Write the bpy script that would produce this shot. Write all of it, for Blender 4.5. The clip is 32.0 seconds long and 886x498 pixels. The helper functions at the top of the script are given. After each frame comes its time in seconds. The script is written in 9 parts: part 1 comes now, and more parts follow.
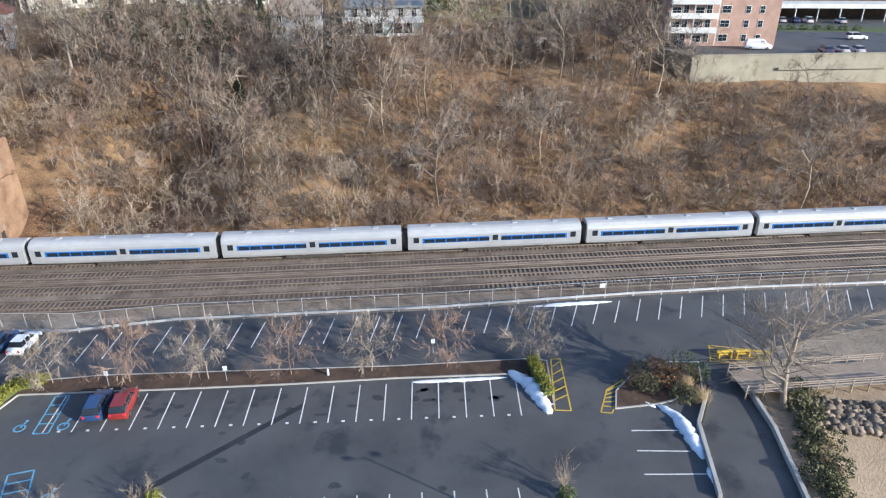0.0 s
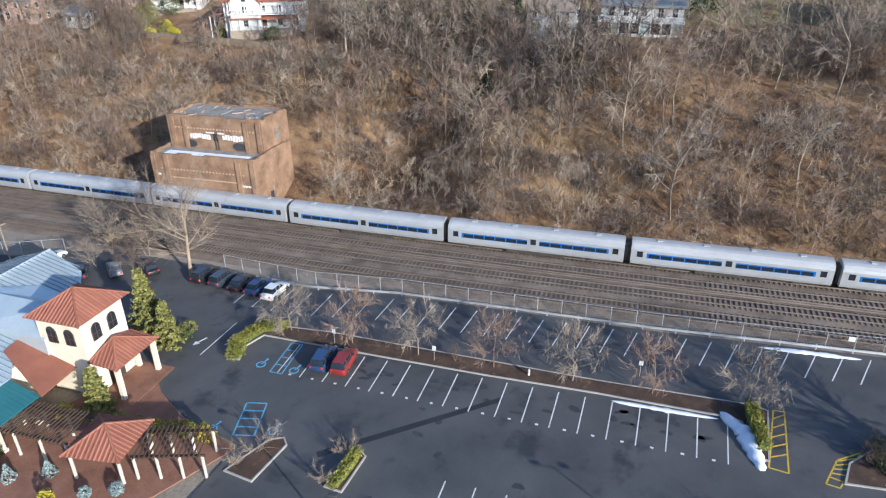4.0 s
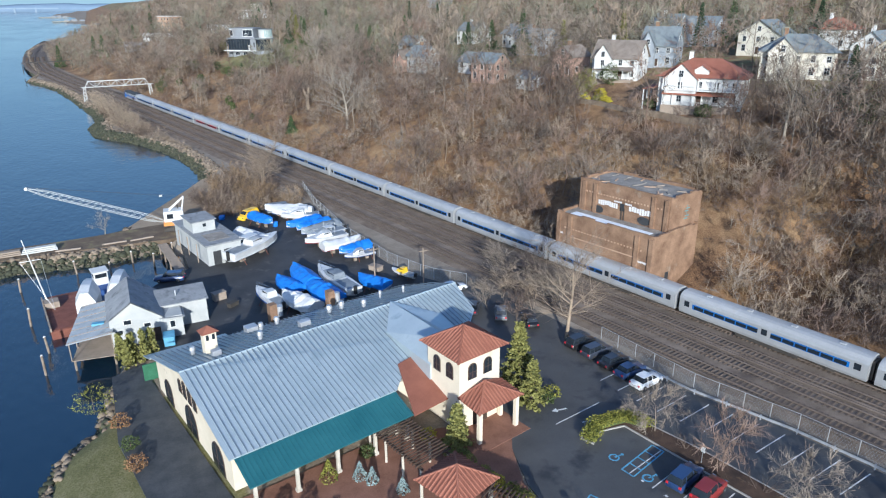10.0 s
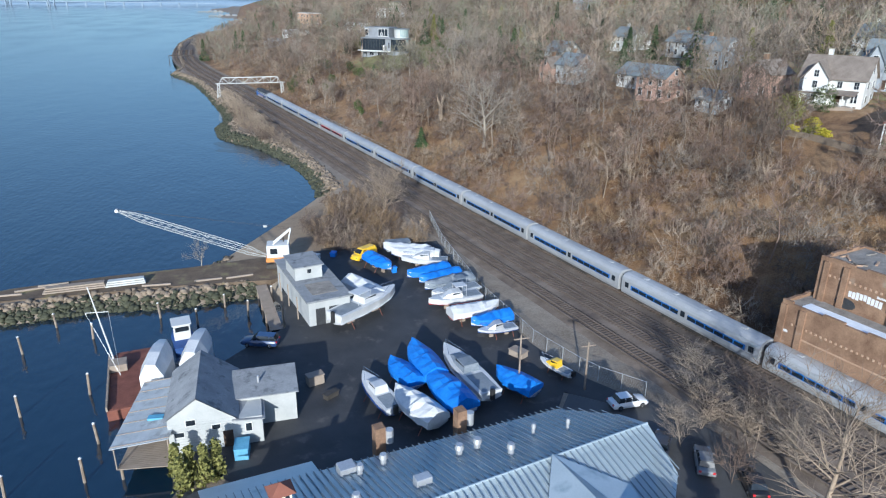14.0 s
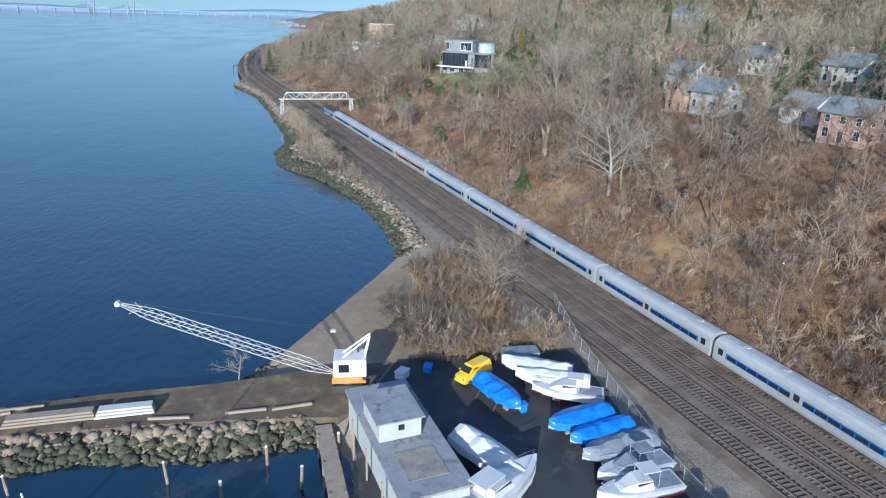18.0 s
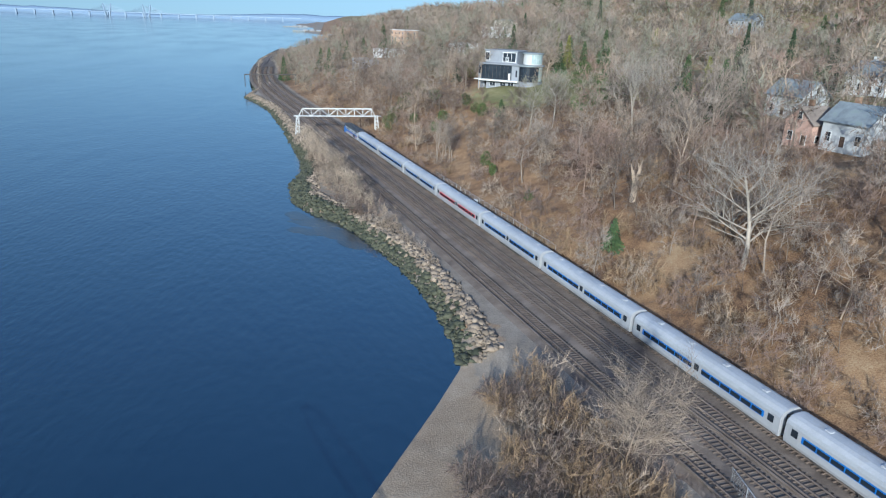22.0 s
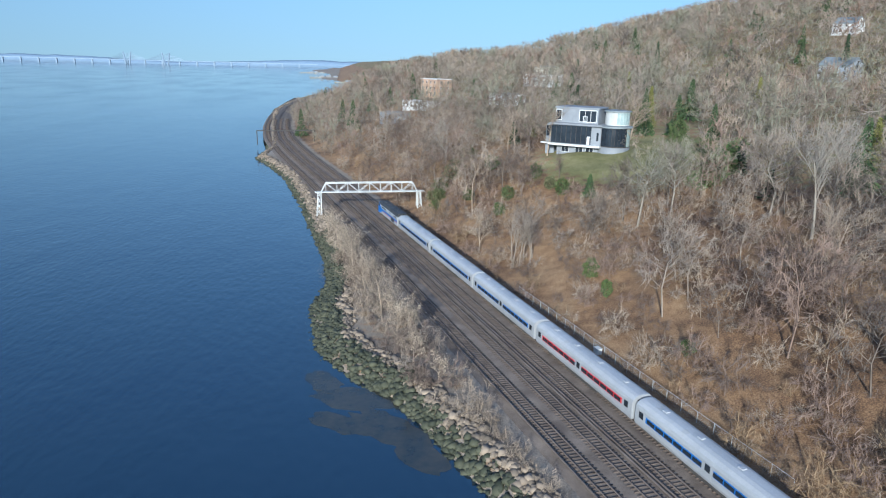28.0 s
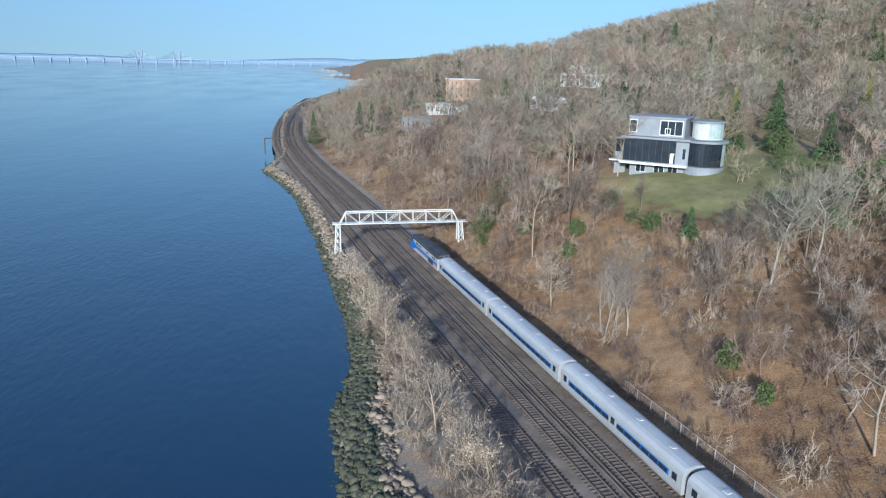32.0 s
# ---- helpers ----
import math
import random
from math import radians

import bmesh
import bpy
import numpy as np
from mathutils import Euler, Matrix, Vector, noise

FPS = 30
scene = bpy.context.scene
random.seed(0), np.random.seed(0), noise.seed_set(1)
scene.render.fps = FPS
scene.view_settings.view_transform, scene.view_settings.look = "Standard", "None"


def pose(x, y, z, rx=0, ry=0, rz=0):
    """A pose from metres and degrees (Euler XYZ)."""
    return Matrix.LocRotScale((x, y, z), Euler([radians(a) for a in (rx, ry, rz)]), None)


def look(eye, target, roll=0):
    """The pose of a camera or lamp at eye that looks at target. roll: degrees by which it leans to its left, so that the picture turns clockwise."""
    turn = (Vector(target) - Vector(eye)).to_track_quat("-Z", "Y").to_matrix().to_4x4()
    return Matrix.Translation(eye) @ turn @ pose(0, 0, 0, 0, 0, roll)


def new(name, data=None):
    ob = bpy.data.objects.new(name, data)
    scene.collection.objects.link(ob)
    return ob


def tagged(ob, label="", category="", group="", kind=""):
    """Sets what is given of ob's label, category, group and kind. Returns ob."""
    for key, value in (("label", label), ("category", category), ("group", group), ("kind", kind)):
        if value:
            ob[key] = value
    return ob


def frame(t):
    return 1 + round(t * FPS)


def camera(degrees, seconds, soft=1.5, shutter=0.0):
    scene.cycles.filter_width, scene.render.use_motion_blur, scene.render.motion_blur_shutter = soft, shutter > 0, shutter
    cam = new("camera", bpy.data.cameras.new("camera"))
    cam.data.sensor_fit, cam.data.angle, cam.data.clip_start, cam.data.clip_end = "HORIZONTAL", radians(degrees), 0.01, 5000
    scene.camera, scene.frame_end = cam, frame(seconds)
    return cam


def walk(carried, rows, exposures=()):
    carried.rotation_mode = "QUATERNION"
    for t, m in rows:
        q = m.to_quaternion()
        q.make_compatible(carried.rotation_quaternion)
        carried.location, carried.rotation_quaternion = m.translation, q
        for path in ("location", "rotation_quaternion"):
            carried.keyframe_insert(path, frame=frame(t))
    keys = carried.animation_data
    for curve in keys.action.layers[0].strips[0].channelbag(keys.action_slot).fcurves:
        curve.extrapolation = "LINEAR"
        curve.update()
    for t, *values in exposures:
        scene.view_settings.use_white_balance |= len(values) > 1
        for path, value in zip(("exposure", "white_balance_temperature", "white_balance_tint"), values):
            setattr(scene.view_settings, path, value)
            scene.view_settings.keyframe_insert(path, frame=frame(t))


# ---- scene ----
cam = camera(67.4, 32.0, soft=1.2)
PATH = [
    (0, (-3.697, -0.727, 43.421), (-1.919, -0.464, 42.543), -0.3),
    (1, (-3.663, -0.572, 43.51), (-1.905, -0.208, 42.629), -0.3),
    (2, (-3.77, -0.316, 43.701), (-2.041, 0.159, 42.815), -0.2),
    (3, (-3.533, -0.301, 44.09), (-1.868, 0.349, 43.193), -0.4),
    (3.5, (-3.369, -0.394, 44.229), (-1.752, 0.363, 43.327), -0.5),
    (5.5, (-2.771, 0.061, 44.305), (-1.409, 1.303, 43.53), -0.8),
    (6, (-2.737, 0.096, 44.268), (-1.465, 1.458, 43.542), -0.8),
    (7, (-2.769, 0.208, 44.345), (-1.723, 1.768, 43.657), -0.8),
    (8, (-2.484, 0.181, 44.295), (-1.527, 1.795, 43.604), -0.8),
    (9, (-2.266, 1.079, 44.26), (-1.337, 2.706, 43.561), -0.6),
    (10, (-1.054, 4.263, 44.174), (-0.218, 5.94, 43.473), -0.4),
    (11, (0.862, 9.621, 44.014), (1.611, 11.336, 43.311), -0.1),
    (12, (2.648, 16.627, 43.771), (3.279, 18.39, 43.069), 0.3),
    (13, (4.259, 24.962, 43.427), (4.83, 26.747, 42.729), 0.4),
    (14, (5.556, 34.323, 43.844), (6.07, 36.124, 43.145), 0.6),
    (15, (5.793, 44.399, 43.316), (6.22, 46.227, 42.626), 0.9),
    (15.5, (5.858, 49.816, 43.049), (6.26, 51.652, 42.364), 0.9),
    (17.5, (5.144, 71.269, 42.104), (5.508, 73.118, 41.436), 1.4),
    (18, (4.795, 76.468, 42.054), (5.156, 78.319, 41.388), 1.6),
    (19, (4.128, 86.725, 41.788), (4.48, 88.58, 41.127), 2.0),
    (20, (3.378, 96.924, 41.505), (3.726, 98.782, 40.85), 2.2),
    (21, (2.838, 107.167, 41.89), (3.176, 109.026, 41.235), 2.0),
    (22, (2.345, 117.723, 41.799), (2.674, 119.585, 41.146), 2.0),
    (23, (1.704, 127.91, 41.994), (2.025, 129.773, 41.341), 1.8),
    (24, (1.323, 137.888, 42.226), (1.633, 139.754, 41.575), 1.4),
    (25, (0.724, 148.587, 42.255), (1.027, 150.459, 41.62), 1.3),
    (25.5, (0.318, 153.536, 42.42), (0.618, 155.413, 41.797), 1.2),
    (27.5, (-1.752, 173.203, 43.392), (-1.456, 175.101, 42.835), 1.4),
    (28, (-2.066, 178.229, 43.228), (-1.775, 180.133, 42.69), 1.4),
    (29, (-2.634, 188.588, 42.872), (-2.349, 190.493, 42.336), 1.4),
    (30, (-3.281, 198.965, 42.71), (-3.004, 200.871, 42.172), 1.5),
    (31, (-4.079, 208.873, 42.988), (-3.812, 210.779, 42.446), 1.4),
    (32, (-5.01, 218.631, 43.633), (-4.752, 220.538, 43.087), 1.1),
]
walk(cam, [(t, look(eye, target, roll)) for t, eye, target, roll in PATH], [(0, 0.80, 6050, 8), (3, 0.70, 5950, 8), (6, 0.35, 5800, 8), (10, 0.33, 5650, 6), (13, 0.27, 5600, 6), (16, 0.33, 5500, 4), (20, 0.43, 5450, 4), (32, 0.44, 5450, 4)])

# ---- building tools ----
class Geo:
    """A heap of points and faces that becomes one mesh."""

    def __init__(self):
        self.v, self.f = [], []

    def add(self, verts, faces, m=None):
        n = len(self.v)
        self.v += [tuple(m @ Vector(p)) for p in verts] if m is not None else [tuple(p) for p in verts]
        self.f += [tuple(n + i for i in f) for f in faces]
        return self

    def box(self, x0, y0, z0, x1, y1, z1, m=None):
        return self.add([(x, y, z) for z in (z0, z1) for x, y in ((x0, y0), (x1, y0), (x1, y1), (x0, y1))],
                        [(3, 2, 1, 0), (4, 5, 6, 7), (0, 1, 5, 4), (1, 2, 6, 5), (2, 3, 7, 6), (3, 0, 4, 7)], m)

    def prism(self, poly, z0, z1, m=None):
        """An upright prism over a polygon given counter-clockwise; z1 may be one height a corner."""
        n = len(poly)
        tops = z1 if isinstance(z1, (list, tuple)) else [z1] * n
        return self.add([(x, y, z0) for x, y in poly] + [(x, y, z) for (x, y), z in zip(poly, tops)],
                        [tuple(range(n - 1, -1, -1)), tuple(range(n, 2 * n))] + [(i, (i + 1) % n, n + (i + 1) % n, n + i) for i in range(n)], m)

    def side(self, prof, a0, a1, axis="x", m=None):
        """A profile in the plane across an axis, drawn out from a0 to a1."""
        n = len(prof)
        put = {"x": lambda a, p: (a, p[0], p[1]), "y": lambda a, p: (p[0], a, p[1])}[axis]
        return self.add([put(a0, p) for p in prof] + [put(a1, p) for p in prof],
                        [tuple(range(n)), tuple(range(2 * n - 1, n - 1, -1))] + [(i, n + i, n + (i + 1) % n, (i + 1) % n) for i in range(n)], m)

    def tube(self, a, b, r0, r1=None, n=8, m=None, caps=True):
        a, b = Vector(a), Vector(b)
        r1 = r0 if r1 is None else r1
        q = (b - a).to_track_quat("Z", "Y")
        ring = [Vector((math.cos(2 * math.pi * i / n), math.sin(2 * math.pi * i / n), 0)) for i in range(n)]
        vs = [a + q @ (c * r0) for c in ring] + [b + q @ (c * r1) for c in ring]
        fs = [(i, (i + 1) % n, n + (i + 1) % n, n + i) for i in range(n)]
        return self.add(vs, fs + ([tuple(range(n - 1, -1, -1)), tuple(range(n, 2 * n))] if caps else []), m)

    def loft(self, rings, m=None, caps=True):
        n = len(rings[0])
        fs = [(k * n + i, k * n + (i + 1) % n, (k + 1) * n + (i + 1) % n, (k + 1) * n + i) for k in range(len(rings) - 1) for i in range(n)]
        if caps:
            fs += [tuple(range(n - 1, -1, -1)), tuple(range((len(rings) - 1) * n, len(rings) * n))]
        return self.add([p for r in rings for p in r], fs, m)

    def blob(self, c, r, m=None, seed=0, rough=0.2, n=8, k=5):
        """A lumpy rounded stone or bush core."""
        rnd = random.Random(seed)
        rings = []
        for j in range(k + 1):
            ph = math.pi * (j + 0.02) / (k + 0.04)
            rings.append([(c[0] + r[0] * math.sin(ph) * math.cos(2 * math.pi * i / n) * (1 + rough * rnd.uniform(-1, 1)),
                           c[1] + r[1] * math.sin(ph) * math.sin(2 * math.pi * i / n) * (1 + rough * rnd.uniform(-1, 1)),
                           c[2] - r[2] * math.cos(ph) * (1 + rough * rnd.uniform(-.5, .5))) for i in range(n)])
        return self.loft(rings, m)

    def mesh(self, name, bevel=0.0, smooth=False):
        me = bpy.data.meshes.new(name)
        me.from_pydata(self.v, [], self.f)
        if bevel:
            bm = bmesh.new()
            bm.from_mesh(me)
            bmesh.ops.bevel(bm, geom=list(bm.edges), offset=bevel, segments=1, affect="EDGES", clamp_overlap=True)
            bm.to_mesh(me)
            bm.free()
        if smooth:
            me.polygons.foreach_set("use_smooth", [True] * len(me.polygons))
        me.update()
        return me


def part(name, geo, material, parent, label="", bevel=0.0, smooth=False, at=None):
    """One mesh under a thing or a part."""
    me = geo if isinstance(geo, bpy.types.Mesh) else geo.mesh(name, bevel, smooth)
    if material is not None and not me.materials:
        me.materials.append(material)
    ob = new(name, me)
    ob.parent = parent
    if at is not None:
        ob.matrix_basis = at
    return tagged(ob, label)


def thing(name, m, label, category, group="", kind=""):
    ob = new(name)
    ob.empty_display_size = 0.3
    ob.matrix_basis = m
    return tagged(ob, label, category, group, kind)


def solid(name, geo, material, label, category, kind="", group="", bevel=0.0, smooth=False, m=None):
    """A thing that is one mesh."""
    me = geo if isinstance(geo, bpy.types.Mesh) else geo.mesh(name, bevel, smooth)
    if not me.materials:
        me.materials.append(material)
    ob = new(name, me)
    if m is not None:
        ob.matrix_basis = m
    return tagged(ob, label, category, group, kind)


def mesh_np(name, v, quads=None, tris=None, smooth=False):
    """A mesh from arrays of points, of fours and of threes."""
    me = bpy.data.meshes.new(name)
    v = np.asarray(v, np.float32)
    q = np.zeros((0, 4), np.int32) if quads is None else np.asarray(quads, np.int32)
    t = np.zeros((0, 3), np.int32) if tris is None else np.asarray(tris, np.int32)
    me.vertices.add(len(v))
    me.vertices.foreach_set("co", v.ravel())
    loops = np.concatenate([q.ravel(), t.ravel()])
    me.loops.add(len(loops))
    me.loops.foreach_set("vertex_index", loops)
    me.polygons.add(len(q) + len(t))
    starts = np.concatenate([np.arange(len(q)) * 4, len(q) * 4 + np.arange(len(t)) * 3]).astype(np.int32)
    me.polygons.foreach_set("loop_start", starts)
    if smooth:
        me.polygons.foreach_set("use_smooth", np.ones(len(q) + len(t), bool))
    me.update(calc_edges=True)
    return me


def strip(offs, ys, z):
    """A long ribbon beside the line: two offsets and heights at every y."""
    v, q = [], []
    for i, y in enumerate(ys):
        for o, h in zip(offs, z):
            px, py, _ = line_at(y, o)
            v.append((px, py, h))
        if i:
            n = len(offs)
            q += [((i - 1) * n + k, (i - 1) * n + k + 1, i * n + k + 1, i * n + k) for k in range(n - 1)]
    return v, q


# ---- materials ----
def node_mat(name):
    m = bpy.data.materials.new(name)
    m.use_nodes = True
    return m, m.node_tree.nodes, m.node_tree.links, m.node_tree.nodes["Principled BSDF"]


def surface(name, a, b, rough=0.7, scale=6.0, fine=60.0, metal=0.0, bump=0.15, spread=0.25, island=0.0, obj=0.0, detail=4.0, third=None, third_scale=1.0, third_cut=0.55, coat=0.0):
    """Two colours mixed by coarse and fine noise in metres, with fine relief. third: stains or patches of a third colour."""
    m, nodes, links, out = node_mat(name)
    co = nodes.new("ShaderNodeNewGeometry") if obj == 0 else nodes.new("ShaderNodeTexCoord")
    src = co.outputs["Position"] if obj == 0 else co.outputs["Object"]

    def tex(s, d):
        t = nodes.new("ShaderNodeTexNoise")
        t.inputs["Scale"].default_value, t.inputs["Detail"].default_value, t.inputs["Roughness"].default_value = s, d, 0.62
        links.new(src, t.inputs["Vector"])
        return t

    big, small = tex(1 / scale if scale > 0 else 1, detail), tex(fine, 3.0)
    add = nodes.new("ShaderNodeMath")
    add.operation = "MULTIPLY_ADD"
    links.new(small.outputs["Fac"], add.inputs[0])
    add.inputs[1].default_value = 0.5
    links.new(big.outputs["Fac"], add.inputs[2])
    ramp = nodes.new("ShaderNodeMapRange")
    ramp.inputs["From Min"].default_value, ramp.inputs["From Max"].default_value = 0.75 - spread, 0.75 + spread
    links.new(add.outputs[0], ramp.inputs["Value"])
    fac = ramp.outputs[0]
    if island:
        geo = nodes.new("ShaderNodeNewGeometry") if obj else co
        rnd = geo.outputs["Random Per Island"]
        if island < 0:
            rnd = nodes.new("ShaderNodeObjectInfo").outputs["Random"]
        mixf = nodes.new("ShaderNodeMix")
        mixf.inputs["Factor"].default_value = abs(island)
        links.new(fac, mixf.inputs["A"])
        links.new(rnd, mixf.inputs["B"])
        fac = mixf.outputs["Result"]
    mix = nodes.new("ShaderNodeMix")
    mix.data_type = "RGBA"
    links.new(fac, mix.inputs["Factor"])
    mix.inputs["A"].default_value, mix.inputs["B"].default_value = (*a, 1), (*b, 1)
    colour = mix.outputs["Result"]
    if third is not None:
        t3 = tex(1 / third_scale, 5.0)
        r3 = nodes.new("ShaderNodeMapRange")
        r3.inputs["From Min"].default_value, r3.inputs["From Max"].default_value = third_cut, third_cut + 0.12
        links.new(t3.outputs["Fac"], r3.inputs["Value"])
        m3 = nodes.new("ShaderNodeMix")
        m3.data_type = "RGBA"
        links.new(r3.outputs[0], m3.inputs["Factor"])
        links.new(colour, m3.inputs["A"])
        m3.inputs["B"].default_value = (*third, 1)
        colour = m3.outputs["Result"]
    links.new(colour, out.inputs["Base Color"])
    out.inputs["Roughness"].default_value, out.inputs["Metallic"].default_value = rough, metal
    out.inputs["Coat Weight"].default_value = coat
    if bump:
        bn = nodes.new("ShaderNodeBump")
        bn.inputs["Strength"].default_value, bn.inputs["Distance"].default_value = bump, 0.05
        links.new(small.outputs["Fac"], bn.inputs["Height"])
        links.new(bn.outputs[0], out.inputs["Normal"])
    return m

# ---- plan: the line of the tracks, the shore and the lie of the land ----
LINE_Y = [-400, -150, -50, 12, 50, 100, 175, 291, 340, 375, 413, 440, 505, 570, 640, 720, 800, 900, 1000, 1300]
LINE_X = [182, 122, 98.5, 83.8, 75.0, 64.8, 49.5, 25.6, 15.6, 8.3, 0.3, -5.5, -20, -32, -40, -45, -47, -47, -44, -20]
_yy = np.arange(-400, 1301, 2.0)
_xx = np.interp(_yy, LINE_Y, LINE_X)
for _ in range(60):
    _xx[1:-1] = (_xx[:-2] + 2 * _xx[1:-1] + _xx[2:]) / 4


def line_x(y):
    """The middle of the easternmost track."""
    return np.interp(y, _yy, _xx)


def line_at(y, off=0.0):
    """A place on the line at y, off metres to the east of it, and its heading."""
    x, d = float(line_x(y)), float(line_x(y + 1) - line_x(y - 1)) / 2
    n = math.hypot(1, d)
    return x + off / n, y - off * d / n, math.atan2(-d, 1)


COAST = [(-60, -420), (10, -300), (36, -120), (42, -60), (40, -40), (30, -34), (18, -36), (4, -30), (-8, -10), (-14, 25),
         (-16, 50), (-14.5, 66), (-12, 75), (-8, 79), (-7, 88), (-4, 95), (-4, 106), (-3, 112), (2, 117), (7, 121), (7.3, 134),
         (5, 138.5), (-7, 137), (-20, 138.5), (-32, 137), (-40, 139), (-42, 145), (-34, 149.5), (-18, 151), (-6, 152), (-1.3, 158.6),
         (5.8, 171), (14.4, 186), (19.4, 195.5), (18.8, 210), (17.4, 221), (15, 232), (12.6, 240), (8.2, 252), (4.2, 262),
         (-1.5, 269), (-6.6, 279), (-8.3, 298), (-5.5, 313), (-6.5, 329), (-10, 352), (-15.5, 392), (-26, 449), (-37, 485),
         (-43, 500), (-41, 530), (-46, 581), (-53, 650), (-60, 730), (-64, 820), (-62, 900), (-52, 1000), (-30, 1150), (60, 1500),
         (-60, 2000), (-40, 2600), (-150, 3300), (-80, 4000), (-60, 5200)]


def coast_gap(x, y):
    """Metres from the shore: positive on the land side."""
    x, y = np.asarray(x, float), np.asarray(y, float)
    best, side = np.full(x.shape, 1e9), np.zeros(x.shape, int)
    for (ax, ay), (bx, by) in zip(COAST[:-1], COAST[1:]):
        dx, dy = bx - ax, by - ay
        k = np.clip(((x - ax) * dx + (y - ay) * dy) / (dx * dx + dy * dy), 0, 1)
        best = np.minimum(best, np.hypot(x - ax - k * dx, y - ay - k * dy))
        if ay != by:
            cut = (y >= min(ay, by)) & (y < max(ay, by)) & (x > ax + (y - ay) * dx / dy)
            side += cut
    return np.where(side % 2 == 1, best, -best)


def height(x, y):
    """The lie of the land."""
    x, y = np.asarray(x, float), np.asarray(y, float)
    gap = coast_gap(x, y)
    d = (x - line_x(y)) * 0.975
    beach = ((y > 150) & (y < 205) & (d < -22)) | ((y < -16) & (x < 62))
    low = np.where(beach, np.clip(-2 + 0.13 * gap, -6, -0.1), np.clip(-2 + 0.62 * gap, -6, -0.1))
    up = np.clip(d - 7.5, 0, None)
    steep = np.interp(y, [-400, 0, 100, 170, 240, 316, 345, 370, 450, 1000], [0.55, 0.6, 0.68, 0.72, 0.6, 0.43, 0.55, 0.68, 0.6, 0.5])
    top = 24.0 + 1.5 * np.sin(y * 0.011 + 0.4)
    rise = top * (1 - np.exp(-((up * steep / top) ** 1.3))) + 0.045 * np.clip(up - 60, 0, None)
    rise += 0.2 * np.clip(up - 190, 0, 620) * np.clip((2600 - y) / 1800, 0.1, 1)
    rise += 13 * np.clip((y - 430) / 300, 0, 1) * np.clip((up - 50) / 90, 0, 1)
    gully = np.exp(-(((y - 62 + 0.1 * (x - 110)) / 9) ** 2)) * np.exp(-(((x - 118) / 32) ** 2)) * 7.5
    rough = 0.35 * np.sin(x * 0.31 + y * 0.17) * np.sin(y * 0.23 - x * 0.11) * np.clip(up / 10, 0, 1)
    out = np.where(d > 7.5, low + rise - gully + rough, low)
    shelf = 18.2 + 0.6 * np.clip(y + 29, 0, None) + 0.5 * np.clip(x - 236, 0, None)
    return np.where((x > 141) & (y < 10), np.minimum(out, shelf), out)


_gx, _gy = np.arange(-80, 262, 1.0), np.arange(-130, 540, 1.0)
_mx, _my = np.meshgrid(_gx, _gy)
_gz, _gg = height(_mx, _my), coast_gap(_mx, _my)


def look_up(grid, x, y):
    i, j = int(x + 80), int(y + 130)
    u, w = x + 80 - i, y + 130 - j
    a, b = grid[j], grid[j + 1]
    return float((a[i] * (1 - u) + a[i + 1] * u) * (1 - w) + (b[i] * (1 - u) + b[i + 1] * u) * w)


def height1(x, y):
    """The lie of the land at one place."""
    return look_up(_gz, x, y) if -80 <= x < 260 and -130 <= y < 538 else float(height(x, y))


def gap1(x, y):
    return look_up(_gg, x, y) if -80 <= x < 260 and -130 <= y < 538 else float(coast_gap(x, y))

# ---- sky and sun: a clear winter afternoon, the sun low in the south-west ----
SUN_AZ, SUN_EL = 22.0, 17.5
world = bpy.data.worlds.new("sky")
scene.world = world
world.use_nodes = True
sky = world.node_tree.nodes.new("ShaderNodeTexSky")
sky.sky_type, sky.sun_disc = "NISHITA", False
sky.sun_elevation, sky.sun_rotation = radians(SUN_EL), radians(180 + SUN_AZ)
sky.air_density, sky.dust_density, sky.ozone_density, sky.altitude = 1.0, 0.9, 3.5, 40
# haze: the low sky reaches higher than in clear air
around = world.node_tree.nodes.new("ShaderNodeTexCoord")
flatten = world.node_tree.nodes.new("ShaderNodeMapping")
flatten.inputs["Scale"].default_value, flatten.inputs["Location"].default_value = (1, 1, 0.34), (0, 0, 0.06)
unit = world.node_tree.nodes.new("ShaderNodeVectorMath")
unit.operation = "NORMALIZE"
world.node_tree.links.new(around.outputs["Generated"], flatten.inputs["Vector"])
world.node_tree.links.new(flatten.outputs[0], unit.inputs[0])
world.node_tree.links.new(unit.outputs[0], sky.inputs["Vector"])
tint = world.node_tree.nodes.new("ShaderNodeMix")
tint.data_type, tint.blend_type = "RGBA", "MULTIPLY"
tint.inputs["Factor"].default_value, tint.inputs["B"].default_value = 1.0, (0.93, 0.98, 1.15, 1)
world.node_tree.links.new(sky.outputs[0], tint.inputs["A"])
world.node_tree.links.new(tint.outputs["Result"], world.node_tree.nodes["Background"].inputs["Color"])
world.node_tree.nodes["Background"].inputs["Strength"].default_value = 0.089
sun = new("sun", bpy.data.lights.new("sun", "SUN"))
sun.data.energy, sun.data.angle, sun.data.color = 5.0, radians(0.55), (1.0, 0.92, 0.81)
_s = Vector((math.sin(radians(SUN_AZ)) * math.cos(radians(SUN_EL)), math.cos(radians(SUN_AZ)) * math.cos(radians(SUN_EL)), -math.sin(radians(SUN_EL))))
sun.matrix_basis = look((0, 0, 200), Vector((0, 0, 200)) + _s)

